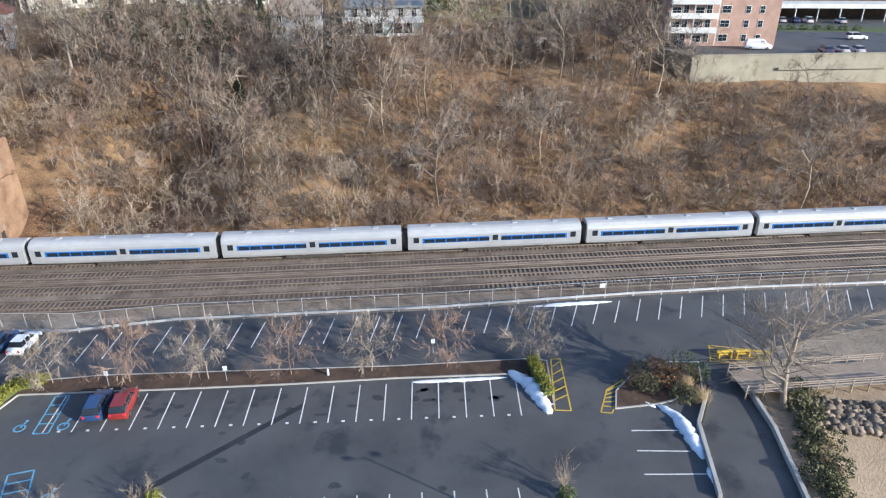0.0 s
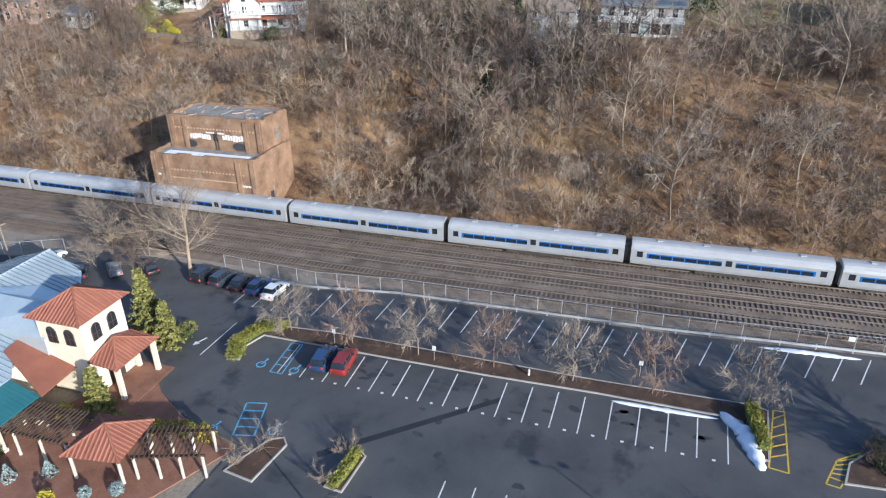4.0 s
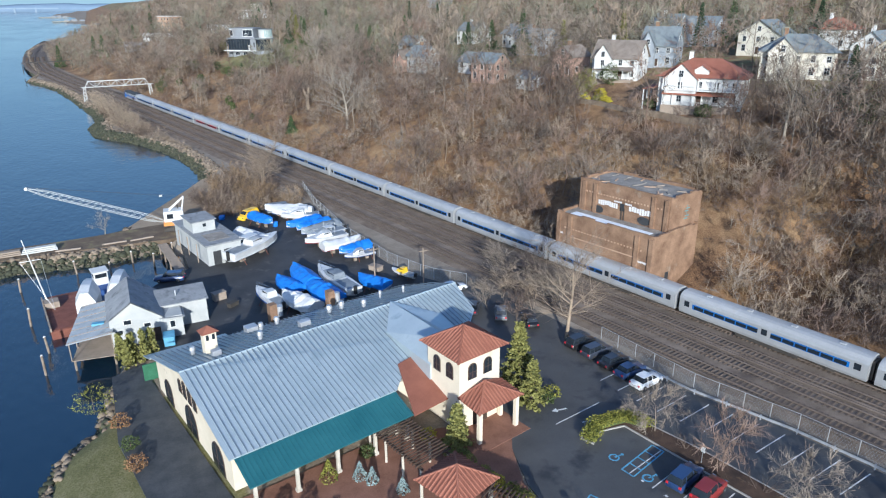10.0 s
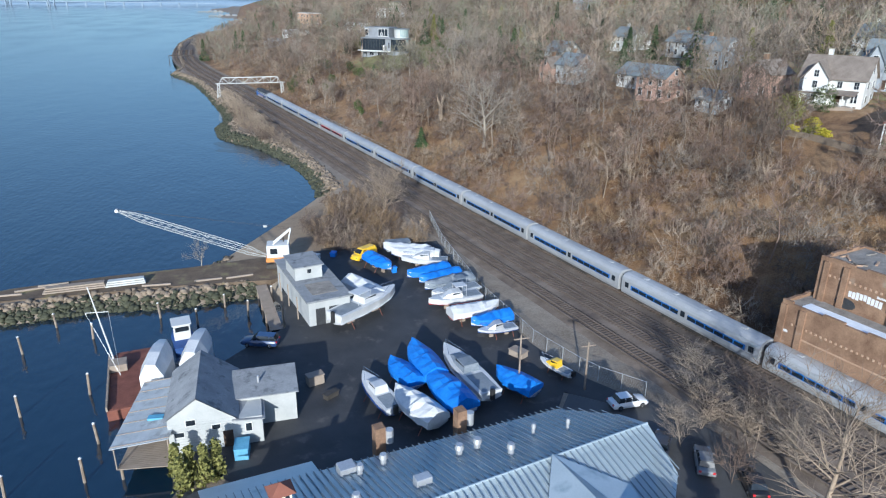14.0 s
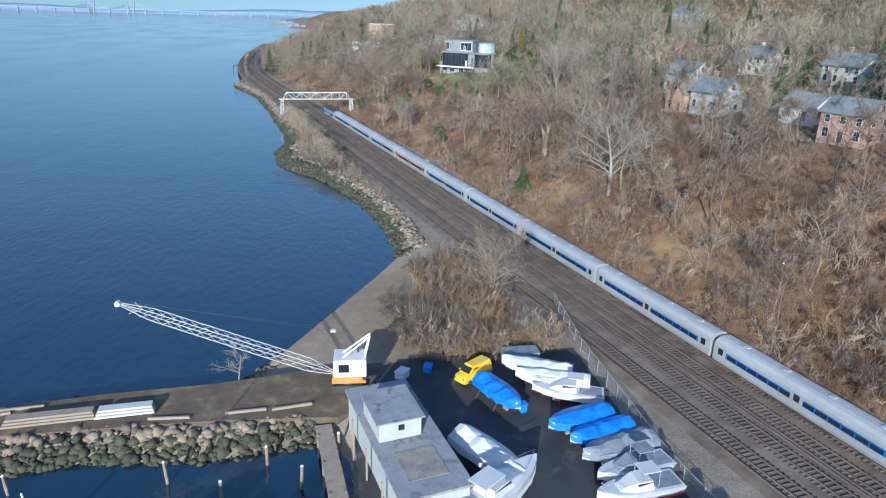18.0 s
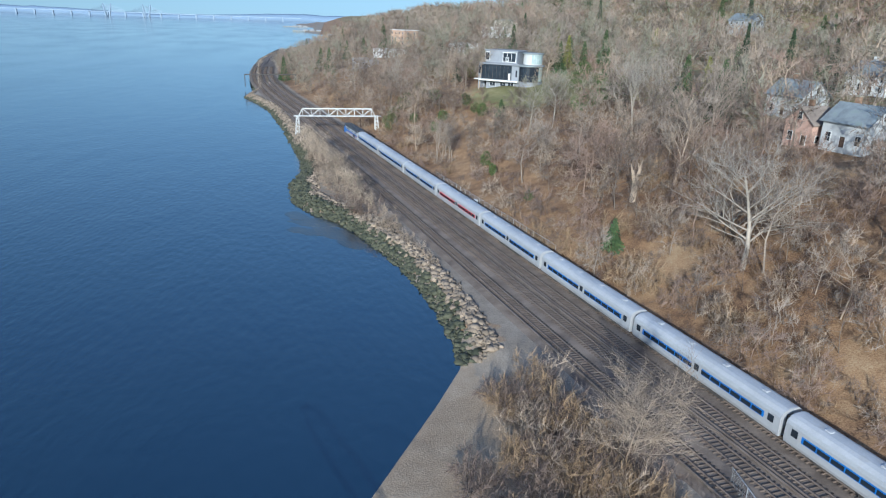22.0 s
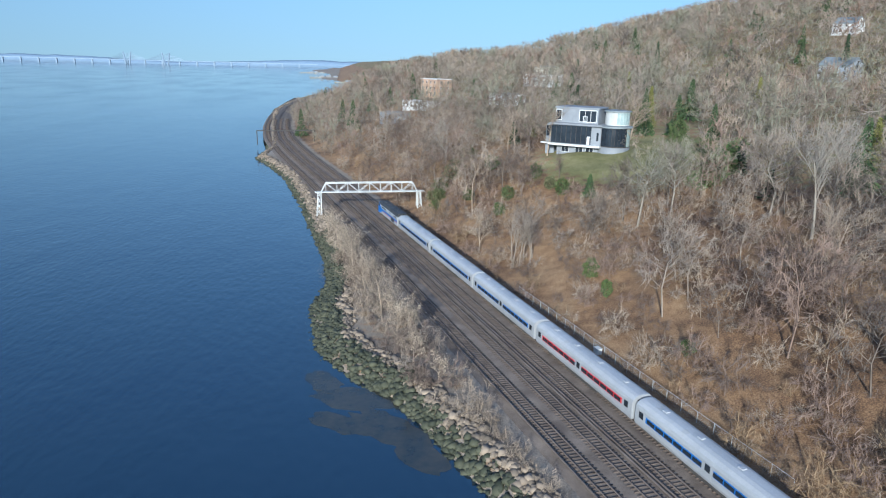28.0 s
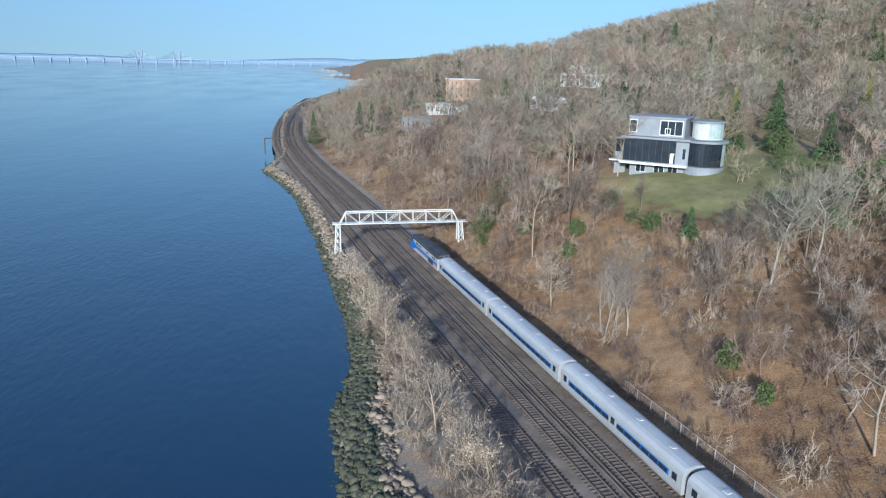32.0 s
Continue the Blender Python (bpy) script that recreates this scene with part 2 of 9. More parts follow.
# ---- materials of the setting ----
ASPHALT = surface("asphalt", (0.050, 0.050, 0.051), (0.108, 0.106, 0.104), 0.62, 9, 14, bump=0.1, third=(0.035, 0.036, 0.040), third_scale=5, third_cut=0.56)
BALLAST = surface("ballast", (0.115, 0.086, 0.064), (0.24, 0.19, 0.148), 0.95, 4, 9, bump=0.6, spread=0.2, third=(0.10, 0.075, 0.06), third_scale=7)
RAIL = surface("rail_steel", (0.10, 0.074, 0.058), (0.19, 0.155, 0.13), 0.65, 3, 20, metal=0.2, bump=0.05)
TIE = surface("tie_wood", (0.058, 0.042, 0.032), (0.145, 0.108, 0.082), 0.9, 2, 12, bump=0.3, island=0.5)
BARK = [surface("bark_grey", (0.17, 0.138, 0.108), (0.36, 0.295, 0.23), 0.9, 3, 6, bump=0.0, island=0.3),
        surface("bark_brown", (0.10, 0.070, 0.054), (0.205, 0.15, 0.116), 0.9, 3, 6, bump=0.0, island=0.3),
        surface("bark_tan", (0.21, 0.16, 0.115), (0.42, 0.33, 0.24), 0.9, 3, 6, bump=0.0, island=0.3),
        surface("bark_pale", (0.22, 0.19, 0.15), (0.38, 0.335, 0.275), 0.85, 2, 4, bump=0.1, island=0.3)]
DRYLEAF = surface("dry_leaves", (0.17, 0.085, 0.035), (0.36, 0.21, 0.10), 0.9, 3, 4, bump=0.0, island=0.8)
NEEDLE = surface("evergreen", (0.025, 0.055, 0.022), (0.085, 0.125, 0.04), 0.8, 2, 5, bump=0.0, island=0.7)


def ground_material():
    m, nodes, links, out = node_mat("ground")
    geo = nodes.new("ShaderNodeNewGeometry")
    att = nodes.new("ShaderNodeAttribute")
    att.attribute_name = "cover"
    sep = nodes.new("ShaderNodeSeparateColor")
    links.new(att.outputs["Color"], sep.inputs[0])

    def tex(s, d=4.0):
        t = nodes.new("ShaderNodeTexNoise")
        t.inputs["Scale"].default_value, t.inputs["Detail"].default_value = s, d
        links.new(geo.outputs["Position"], t.inputs["Vector"])
        return t.outputs["Fac"]

    def ramp(fac, *stops):
        r = nodes.new("ShaderNodeValToRGB")
        links.new(fac, r.inputs["Fac"])
        els = r.color_ramp.elements
        while len(els) < len(stops):
            els.new(0.5)
        for e, (p, c) in zip(els, stops):
            e.position, e.color = p, (*c, 1)
        return r.outputs["Color"]

    big, mid, fine = tex(0.06), tex(0.45), tex(5.0, 6.0)
    mixed = nodes.new("ShaderNodeMath")
    mixed.operation = "MULTIPLY_ADD"
    links.new(big, mixed.inputs[0])
    mixed.inputs[1].default_value = 0.6
    half = nodes.new("ShaderNodeMath")
    half.operation = "MULTIPLY"
    links.new(mid, half.inputs[0])
    half.inputs[1].default_value = 0.4
    links.new(half.outputs[0], mixed.inputs[2])
    both = nodes.new("ShaderNodeMath")
    both.operation = "MULTIPLY_ADD"
    links.new(fine, both.inputs[0])
    both.inputs[1].default_value = 0.62
    links.new(mixed.outputs[0], both.inputs[2])
    less = nodes.new("ShaderNodeMath")
    less.operation = "SUBTRACT"
    links.new(both.outputs[0], less.inputs[0])
    less.inputs[1].default_value = 0.085
    f = less.outputs[0]
    dirt = ramp(f, (0.5, (0.15, 0.118, 0.086)), (0.72, (0.255, 0.208, 0.158)), (0.95, (0.35, 0.30, 0.235)))
    litter = ramp(f, (0.45, (0.04, 0.024, 0.015)), (0.62, (0.13, 0.072, 0.037)), (0.76, (0.26, 0.152, 0.074)), (0.95, (0.37, 0.26, 0.145)))
    sand = ramp(f, (0.5, (0.22, 0.155, 0.098)), (0.72, (0.31, 0.23, 0.15)), (0.92, (0.40, 0.31, 0.215)))
    grass = ramp(f, (0.5, (0.085, 0.085, 0.03)), (0.72, (0.16, 0.15, 0.055)), (0.95, (0.27, 0.235, 0.12)))
    colour = dirt
    for chan, layer in (("Red", litter), ("Green", sand), ("Blue", grass)):
        soft = nodes.new("ShaderNodeMath")
        soft.operation = "ADD"
        links.new(sep.outputs[chan], soft.inputs[0])
        links.new(mid, soft.inputs[1])
        cut = nodes.new("ShaderNodeMapRange")
        cut.inputs["From Min"].default_value, cut.inputs["From Max"].default_value = 0.9, 1.1
        links.new(soft.outputs[0], cut.inputs["Value"])
        mix = nodes.new("ShaderNodeMix")
        mix.data_type = "RGBA"
        links.new(cut.outputs[0], mix.inputs["Factor"])
        links.new(colour, mix.inputs["A"])
        links.new(layer, mix.inputs["B"])
        colour = mix.outputs["Result"]
    links.new(colour, out.inputs["Base Color"])
    out.inputs["Roughness"].default_value = 0.95
    bn = nodes.new("ShaderNodeBump")
    bn.inputs["Strength"].default_value, bn.inputs["Distance"].default_value = 0.6, 0.22
    links.new(f, bn.inputs["Height"])
    links.new(bn.outputs[0], out.inputs["Normal"])
    return m


def grow_axis(start, stop, step, factor, end):
    out, s = list(np.arange(start, stop, step)), step
    while out[-1] < end:
        s *= factor
        out.append(out[-1] + s)
    return np.array(out)


def build_ground():
    left = -grow_axis(70, 72, 2, 1.35, 700)[::-1]
    gx = np.concatenate([left[:-1], grow_axis(-70, 210, 2.0, 1.12, 2600)])
    south = -grow_axis(90, 92, 2, 1.3, 900)[::-1]
    gy = np.concatenate([south[:-1], grow_axis(-90, 480, 2.0, 1.05, 5200)])
    X, Y = np.meshgrid(gx, gy)
    Z = height(X, Y)
    gap, d = coast_gap(X, Y), (X - line_x(Y)) * 0.975
    nx, ny = len(gx), len(gy)
    idx = np.arange(nx * ny).reshape(ny, nx)
    quads = np.stack([idx[:-1, :-1], idx[:-1, 1:], idx[1:, 1:], idx[1:, :-1]], -1).reshape(-1, 4)
    me = mesh_np("ground", np.stack([X, Y, Z], -1).reshape(-1, 3), quads, smooth=True)
    litter = np.clip((d - 3.6) / 2.2, 0, 1) * 0.75 + np.where((d < -17) & (gap > 0) & (Y > 196), 0.4, 0)
    sand = np.where(((Y > 150) & (Y < 200) & (d < -24)) | ((Y < -18) & (X < 60)), 0.8, 0.0)
    sand = np.where(gap < 0, 0.55, sand)
    lawn = np.exp(-(((X - 82) / 34) ** 2 + ((Y - 362) / 30) ** 2) * 1.2) * 1.1
    lawn = np.maximum(lawn, np.where((X < 6) & (Y < 82) & (Y > -20), 0.75, 0.0))
    lawn = np.maximum(lawn, np.clip((d - 62) / 20, 0, 1) * 0.5)
    cover = np.stack([litter, sand, lawn, np.ones_like(X)], -1).reshape(-1, 4).astype(np.float32)
    att = me.attributes.new("cover", "FLOAT_COLOR", "POINT")
    att.data.foreach_set("color", cover.ravel())
    solid("ground", me, ground_material(), "brown leaf-littered hillside and gravelly riverside ground", "ground", "structure")


def water_material():
    m, nodes, links, out = node_mat("river_water")
    geo = nodes.new("ShaderNodeNewGeometry")
    out.inputs["Base Color"].default_value = (0.005, 0.019, 0.037, 1)
    out.inputs["IOR"].default_value = 1.8
    # calmer lanes and wind-ruffled bands lying along the river
    lane = nodes.new("ShaderNodeMapping")
    lane.inputs["Rotation"].default_value, lane.inputs["Scale"].default_value = (0, 0, 0.35), (0.02, 0.006, 1)
    links.new(geo.outputs["Position"], lane.inputs["Vector"])
    bands = nodes.new("ShaderNodeTexNoise")
    bands.inputs["Scale"].default_value, bands.inputs["Detail"].default_value = 1.0, 5.0
    links.new(lane.outputs[0], bands.inputs["Vector"])
    gloss = nodes.new("ShaderNodeMapRange")
    gloss.inputs["From Min"].default_value, gloss.inputs["From Max"].default_value = 0.35, 0.65
    gloss.inputs["To Min"].default_value, gloss.inputs["To Max"].default_value = 0.04, 0.12
    links.new(bands.outputs["Fac"], gloss.inputs["Value"])
    links.new(gloss.outputs[0], out.inputs["Roughness"])
    hs = []
    for s, d in ((0.9, 2.0), (0.12, 3.0)):
        mp = nodes.new("ShaderNodeMapping")
        mp.inputs["Rotation"].default_value, mp.inputs["Scale"].default_value = (0, 0, 0.5), (1, 0.45, 1)
        links.new(geo.outputs["Position"], mp.inputs["Vector"])
        t = nodes.new("ShaderNodeTexNoise")
        t.inputs["Scale"].default_value, t.inputs["Detail"].default_value = s, d
        links.new(mp.outputs[0], t.inputs["Vector"])
        hs.append(t.outputs["Fac"])
    ad = nodes.new("ShaderNodeMath")
    ad.operation = "MULTIPLY_ADD"
    links.new(hs[1], ad.inputs[0])
    ad.inputs[1].default_value = 2.0
    links.new(hs[0], ad.inputs[2])
    bn = nodes.new("ShaderNodeBump")
    bn.inputs["Strength"].default_value, bn.inputs["Distance"].default_value = 0.26, 0.3
    links.new(ad.outputs[0], bn.inputs["Height"])
    links.new(bn.outputs[0], out.inputs["Normal"])
    return m


build_ground()
g = Geo().add([(-4900, -900, -2), (2500, -900, -2), (2500, 5200, -2), (-4900, 5200, -2)], [(0, 1, 2, 3)])
solid("water", g, water_material(), "calm blue river water with faint ripples", "water", "structure")

# ---- the railway: four tracks on one bed of ballast ----
TRACK_YS = list(np.arange(-160, 1000, 4.0))
TRACK_OFFS = [0.0, -4.0, -8.0, -12.0]
v, q = strip([-15.2, -14.2, 2.3, 3.4], TRACK_YS, [-0.15, 0.135, 0.135, -0.15])
solid("track_bed", mesh_np("track_bed", v, q), BALLAST, "brown-grey crushed stone bed under the tracks", "ballast", "structure")


def rail_mesh(off, w, z0, z1):
    v, q = strip([off - w / 2, off - w / 2, off + w / 2, off + w / 2], TRACK_YS, [z0, z1, z1, z0])
    return mesh_np("rail", v, q)


def build_tracks():
    tie = Geo().box(-1.3, -0.115, 0.06, 1.3, 0.115, 0.2).mesh("tie")
    tie.materials.append(TIE)
    for k, off in enumerate(TRACK_OFFS):
        tr = thing("track_%d" % (k + 1), Matrix(), "rusty steel rails on weathered timber ties", "railway track", kind="structure")
        for o in (-0.75, 0.75):
            part("rail", rail_mesh(off + o, 0.075, 0.18, 0.37), RAIL, tr)
        part("third_rail", rail_mesh(off - 1.75 if k % 2 else off + 1.75, 0.16, 0.25, 0.48), RAIL, tr, "covered power rail beside the track")
        vs, fs, n = [], [], 0
        near = 0
        for i, y in enumerate(np.arange(-150, 700, 0.62)):
            x, yy, a = line_at(y, off)
            if 8 < y < 90 and near < 75:
                near += 1
                part("tie", tie, None, tr, at=pose(x, yy, 0, 0, 0, math.degrees(a)))
                continue
            c, s = math.cos(a), math.sin(a)
            for z in (0.06, 0.2):
                for lx, ly in ((-1.3, -0.115), (1.3, -0.115), (1.3, 0.115), (-1.3, 0.115)):
                    vs.append((x + c * lx - s * ly, yy + s * lx + c * ly, z))
            fs += [(n + 4, n + 5, n + 6, n + 7), (n, n + 1, n + 5, n + 4), (n + 1, n + 2, n + 6, n + 5), (n + 2, n + 3, n + 7, n + 6), (n + 3, n, n + 4, n + 7)]
            n += 8
        tagged(part("ties", mesh_np("ties", vs, fs), TIE, tr), kind="stuff")


build_tracks()

# ---- bare winter trees ----
def frames_of(d):
    d = d / np.maximum(np.linalg.norm(d, axis=1, keepdims=True), 1e-6)
    ref = np.where(np.abs(d[:, 2:3]) > 0.9, np.array([[1.0, 0, 0]]), np.array([[0, 0, 1.0]]))
    u = np.cross(d, ref)
    u /= np.linalg.norm(u, axis=1, keepdims=True)
    return u, np.cross(d, u)


def limbs_mesh(segs, sides=3):
    """Tapered limbs: rows of p0, p1, r0, r1."""
    s = np.asarray(segs, float)
    p0, p1, r0, r1 = s[:, :3], s[:, 3:6], s[:, 6:7], s[:, 7:8]
    u, w = frames_of(p1 - p0)
    ang = [2 * math.pi * k / sides for k in range(sides)]
    v = np.stack([p0 + r0 * (math.cos(a) * u + math.sin(a) * w) for a in ang] + [p1 + r1 * (math.cos(a) * u + math.sin(a) * w) for a in ang], 1)
    b = (np.arange(len(s)) * 2 * sides)[:, None]
    q = np.concatenate([b + np.array([[k, (k + 1) % sides, sides + (k + 1) % sides, sides + k]]) for k in range(sides)])
    return v.reshape(-1, 3), q


def twigs_mesh(tw):
    """Fine twigs as slim cones: rows of p0, p1, r."""
    s = np.asarray(tw, float)
    p0, p1, r = s[:, :3], s[:, 3:6], s[:, 6:7]
    u, w = frames_of(p1 - p0)
    v = np.stack([p0 + r * u, p0 + r * (-0.5 * u + 0.87 * w), p0 + r * (-0.5 * u - 0.87 * w), p1], 1)
    b = (np.arange(len(s)) * 4)[:, None]
    t = np.concatenate([b + np.array([[k, (k + 1) % 3, 3]]) for k in range(3)])
    return v.reshape(-1, 3), t


def blades_mesh(tw):
    """The finest twigs of far trees, one slim face each."""
    s = np.asarray(tw, float)
    u, w = frames_of(s[:, 3:6] - s[:, :3])
    u = (u + w * np.linspace(-1, 1, len(s))[:, None]) * s[:, 6:7] * 0.9
    v = np.stack([s[:, :3] - u, s[:, :3] + u, s[:, 3:6]], 1)
    return v.reshape(-1, 3), np.arange(len(s) * 3).reshape(-1, 3)


def grow_tree(seed, tall, spread=0.55, stems=1, depth=3, kids=(6, 5, 4), twigs=5, fork=0.35, lean=0.1, thick=0.02, twig_r=0.016, droop=0.0, reach=1.0):
    """Limbs and twigs of a bare tree that stands at the origin."""
    rnd = random.Random(seed)
    segs, tw = [], []

    def limb(p, d, length, r, level):
        pts, q, dd = [p], p, d
        steps = 4 if level == 0 else 2
        for i in range(steps):
            dd = (dd + Vector((rnd.uniform(-1, 1), rnd.uniform(-1, 1), rnd.uniform(-0.4, 0.8) - droop * level)) * (0.10 if level == 0 else 0.22)).normalized()
            q2 = q + dd * (length / steps)
            k0, k1 = 1 - 0.72 * i / steps, 1 - 0.72 * (i + 1) / steps
            segs.append((*q, *q2, r * k0, r * k1))
            q = q2
            pts.append(q)
        if level < depth - 1:
            n = kids[min(level, len(kids) - 1)]
            for i in range(n):
                f = fork + (1 - fork) * (i + rnd.random()) / n if level == 0 else 0.25 + 0.75 * (i + rnd.random()) / n
                f = min(f, 0.99)
                a = pts[int(f * steps)].lerp(pts[min(int(f * steps) + 1, steps)], f * steps % 1)
                az = rnd.uniform(0, 2 * math.pi)
                side = Vector((math.cos(az), math.sin(az), 0))
                side = (side - dd * side.dot(dd))
                nd = (dd * (1 - spread) + side * spread + Vector((0, 0, 0.22))).normalized()
                limb(a, nd, length * (0.62 - 0.22 * f if level == 0 else 0.6) * rnd.uniform(0.75, 1.2), r * (1 - 0.72 * f) * 0.62, level + 1)
        else:
            for i in range(twigs):
                f = 0.15 + 0.85 * (i + rnd.random()) / twigs
                f = min(f, 0.99)
                a = pts[int(f * steps)].lerp(pts[min(int(f * steps) + 1, steps)], f * steps % 1)
                nd = (dd * 0.7 + Vector((rnd.uniform(-1, 1), rnd.uniform(-1, 1), rnd.uniform(-0.5, 1) - droop)) * 0.75).normalized()
                e = a + nd * length * rnd.uniform(0.45, 0.95) * reach
                tw.append((*a, *e, twig_r))

    for s in range(stems):
        az = rnd.uniform(0, 2 * math.pi)
        d = Vector((math.cos(az) * lean, math.sin(az) * lean, 1)).normalized()
        p = Vector((math.cos(az), math.sin(az), 0)) * (0.25 * (stems > 1)) * rnd.random()
        limb(p - Vector((0, 0, 0.3)), d, tall * rnd.uniform(0.75, 0.9), tall * thick * (1 if stems == 1 else 0.6), 0)
    return segs, tw


class Woods:
    """Many trees joined into one mesh."""

    def __init__(self, kinds):
        self.kinds, self.v, self.q, self.t, self.qm, self.tm, self.n = kinds, [], [], [], [], [], 0

    def put(self, kind, x, y, z, turn, size, mat):
        lv, lq, tv, tt = self.kinds[kind]
        c, s = math.cos(turn), math.sin(turn)
        m = np.array([[c, -s, 0], [s, c, 0], [0, 0, 1]]).T * size
        at = np.array([x, y, z])
        self.v += [lv @ m + at, tv @ m + at]
        self.q.append(lq + self.n)
        self.t.append(tt + self.n + len(lv))
        self.qm.append(np.full(len(lq), mat, np.int32))
        self.tm.append(np.full(len(tt), mat, np.int32))
        self.n += len(lv) + len(tv)

    def build(self, name, mats, label):
        if not self.n:
            return
        me = mesh_np(name, np.concatenate(self.v), np.concatenate(self.q), np.concatenate(self.t))
        for m in mats:
            me.materials.append(m)
        me.polygons.foreach_set("material_index", np.concatenate(self.qm + self.tm))
        return solid(name, me, None, label, "woods", "stuff")


def fir_kind(seed, tall, r):
    rnd = random.Random(seed)
    tw = []
    for k in range(300):
        f = 0.08 + 0.9 * (k / 300) ** 0.9
        a, ln = k * 2.4 + rnd.uniform(-0.3, 0.3), r * (1.04 - f) * rnd.uniform(0.6, 1.15) + 0.1
        z = f * tall + rnd.uniform(-0.3, 0.3)
        p, e = (math.cos(a) * ln * 0.15, math.sin(a) * ln * 0.15, z), (math.cos(a) * ln, math.sin(a) * ln, z - ln * rnd.uniform(0.1, 0.4))
        tw += [(*e, *p, 0.22), ((e[0] + p[0]) / 2, (e[1] + p[1]) / 2, z, *e, 0.26)]
    return (*limbs_mesh([(0, 0, -0.3, 0, 0, tall * 0.9, tall * 0.018, 0.03)]), *blades_mesh(tw))


def crown_kind(seed, tall, wide, base=0.3, limbs=9, subs=5, twigs=8, twig_r=0.03, twig=1.2, thick=0.014, stems=1, solid_limbs=True):
    """A bare tree with a rounded crown: limbs reach for the crown's outline, branches and twigs fill it in clumps."""
    rn = np.random.RandomState(seed)
    mid = np.array([0, 0, tall * (base + 1) / 2])
    rad = np.array([wide / 2, wide / 2, tall * (1 - base) / 2])
    segs, fine = [], []
    trunk = np.array([(0, 0, -0.4), (*rn.normal(size=2) * tall * 0.03, tall * 0.3), (*rn.normal(size=2) * tall * 0.06, tall * 0.55), (*rn.normal(size=2) * tall * 0.09, tall * 0.8)])
    r0 = tall * thick
    if stems == 1:
        for k, (a, b) in enumerate(((1.0, 0.78), (0.78, 0.5), (0.5, 0.16))):
            segs.append((*trunk[k], *trunk[k + 1], r0 * a, r0 * b))
    for j in range(limbs):
        az, el = j * 2.4 + rn.uniform(-0.5, 0.5), math.asin(min(0.97, -0.35 + 1.3 * (j + rn.random()) / limbs))
        goal = mid + rad * np.array([math.cos(el) * math.cos(az), math.cos(el) * math.sin(az), math.sin(el)]) * rn.uniform(0.6, 0.95)
        f = base * 0.9 + (0.72 - base * 0.9) * (j + rn.random()) / limbs if stems == 1 else 0.0
        at = np.array([np.interp(f * tall, trunk[:, 2], trunk[:, i]) for i in range(2)] + [f * tall]) if stems == 1 else np.array([*rn.normal(size=2) * 0.35, -0.3])
        bend = (at + goal) / 2 + np.array([*rn.normal(size=2) * 0.06 * wide, (-0.03 if stems == 1 else 0.12) * tall])
        rl = r0 * (0.42 - 0.25 * f)
        if solid_limbs:
            segs += [(*at, *bend, rl, rl * 0.65), (*bend, *goal, rl * 0.65, rl * 0.2)]
        else:
            fine += [(*at, *bend, max(rl, twig_r * 1.6)), (*bend, *goal, max(rl * 0.7, twig_r * 1.4))]
        for k in range(subs):
            t = rn.uniform(0.3, 1.0)
            p = at + (bend - at) * t * 2 if t < 0.5 else bend + (goal - bend) * (t * 2 - 1)
            way = (p - mid) / rad
            way = way / max(np.linalg.norm(way), 0.2) + rn.normal(size=3) * 0.65 + [0, 0, 0.3]
            q = p + way / np.linalg.norm(way) * wide * rn.uniform(0.1, 0.22)
            fine.append((*p, *q, twig_r * 1.5))
            for m in range(twigs):
                e = p + (q - p) * rn.uniform(0.15, 1.0)
                d = way / np.linalg.norm(way) * 0.55 + rn.normal(size=3) * 0.6 + [0, 0, 0.12]
                fine.append((*e, *(e + d * twig * rn.uniform(0.5, 1.1)), twig_r))
    if not segs:
        segs = [(0, 0, -0.4, 0, 0, 0.2, r0, r0 * 0.5)]
    return (*limbs_mesh(segs), *blades_mesh(fine))


KINDS = [crown_kind(11, 8.5, 8.6, 0.08, 10, 6, 9, twig_r=0.032, thick=0.009), crown_kind(12, 10.5, 9.2, 0.18, 11, 6, 9, twig_r=0.032, thick=0.010), crown_kind(13, 7.0, 8.2, 0.04, 10, 6, 9, twig_r=0.032, thick=0.009),
         crown_kind(14, 15.5, 11.5, 0.32, 12, 6, 10, twig_r=0.036, twig=1.5, thick=0.012),
         crown_kind(21, 4.6, 6.8, 0.0, 14, 5, 10, twig_r=0.028, twig=1.0, thick=0.010, stems=6, solid_limbs=False), crown_kind(22, 2.8, 4.8, 0.0, 11, 4, 8, twig_r=0.026, twig=0.8, thick=0.010, stems=6, solid_limbs=False),
         crown_kind(31, 17, 15, 0.25, 11, 6, 8, twig_r=0.068, twig=1.8, thick=0.010), crown_kind(32, 13, 13.5, 0.15, 11, 6, 8, twig_r=0.064, twig=1.7, thick=0.010),
         fir_kind(41, 13, 3.8), fir_kind(42, 7, 2.8),
         crown_kind(33, 17, 17, 0.12, 9, 5, 5, twig_r=0.17, twig=2.5, thick=0.010, solid_limbs=False)]
BRUSH = surface("dry_brush", (0.18, 0.118, 0.062), (0.36, 0.25, 0.145), 0.9, 4, 6, bump=0.0, island=0.35)
ROSEBARK = surface("bark_rosy", (0.155, 0.104, 0.078), (0.32, 0.225, 0.17), 0.9, 3, 6, bump=0.0, island=0.3)
DARKBARK = surface("bark_dark", (0.09, 0.07, 0.055), (0.205, 0.165, 0.13), 0.9, 3, 6, bump=0.0, island=0.3)
OLIVEBARK = surface("bark_lichened", (0.145, 0.135, 0.095), (0.31, 0.29, 0.21), 0.9, 3, 6, bump=0.0, island=0.3)
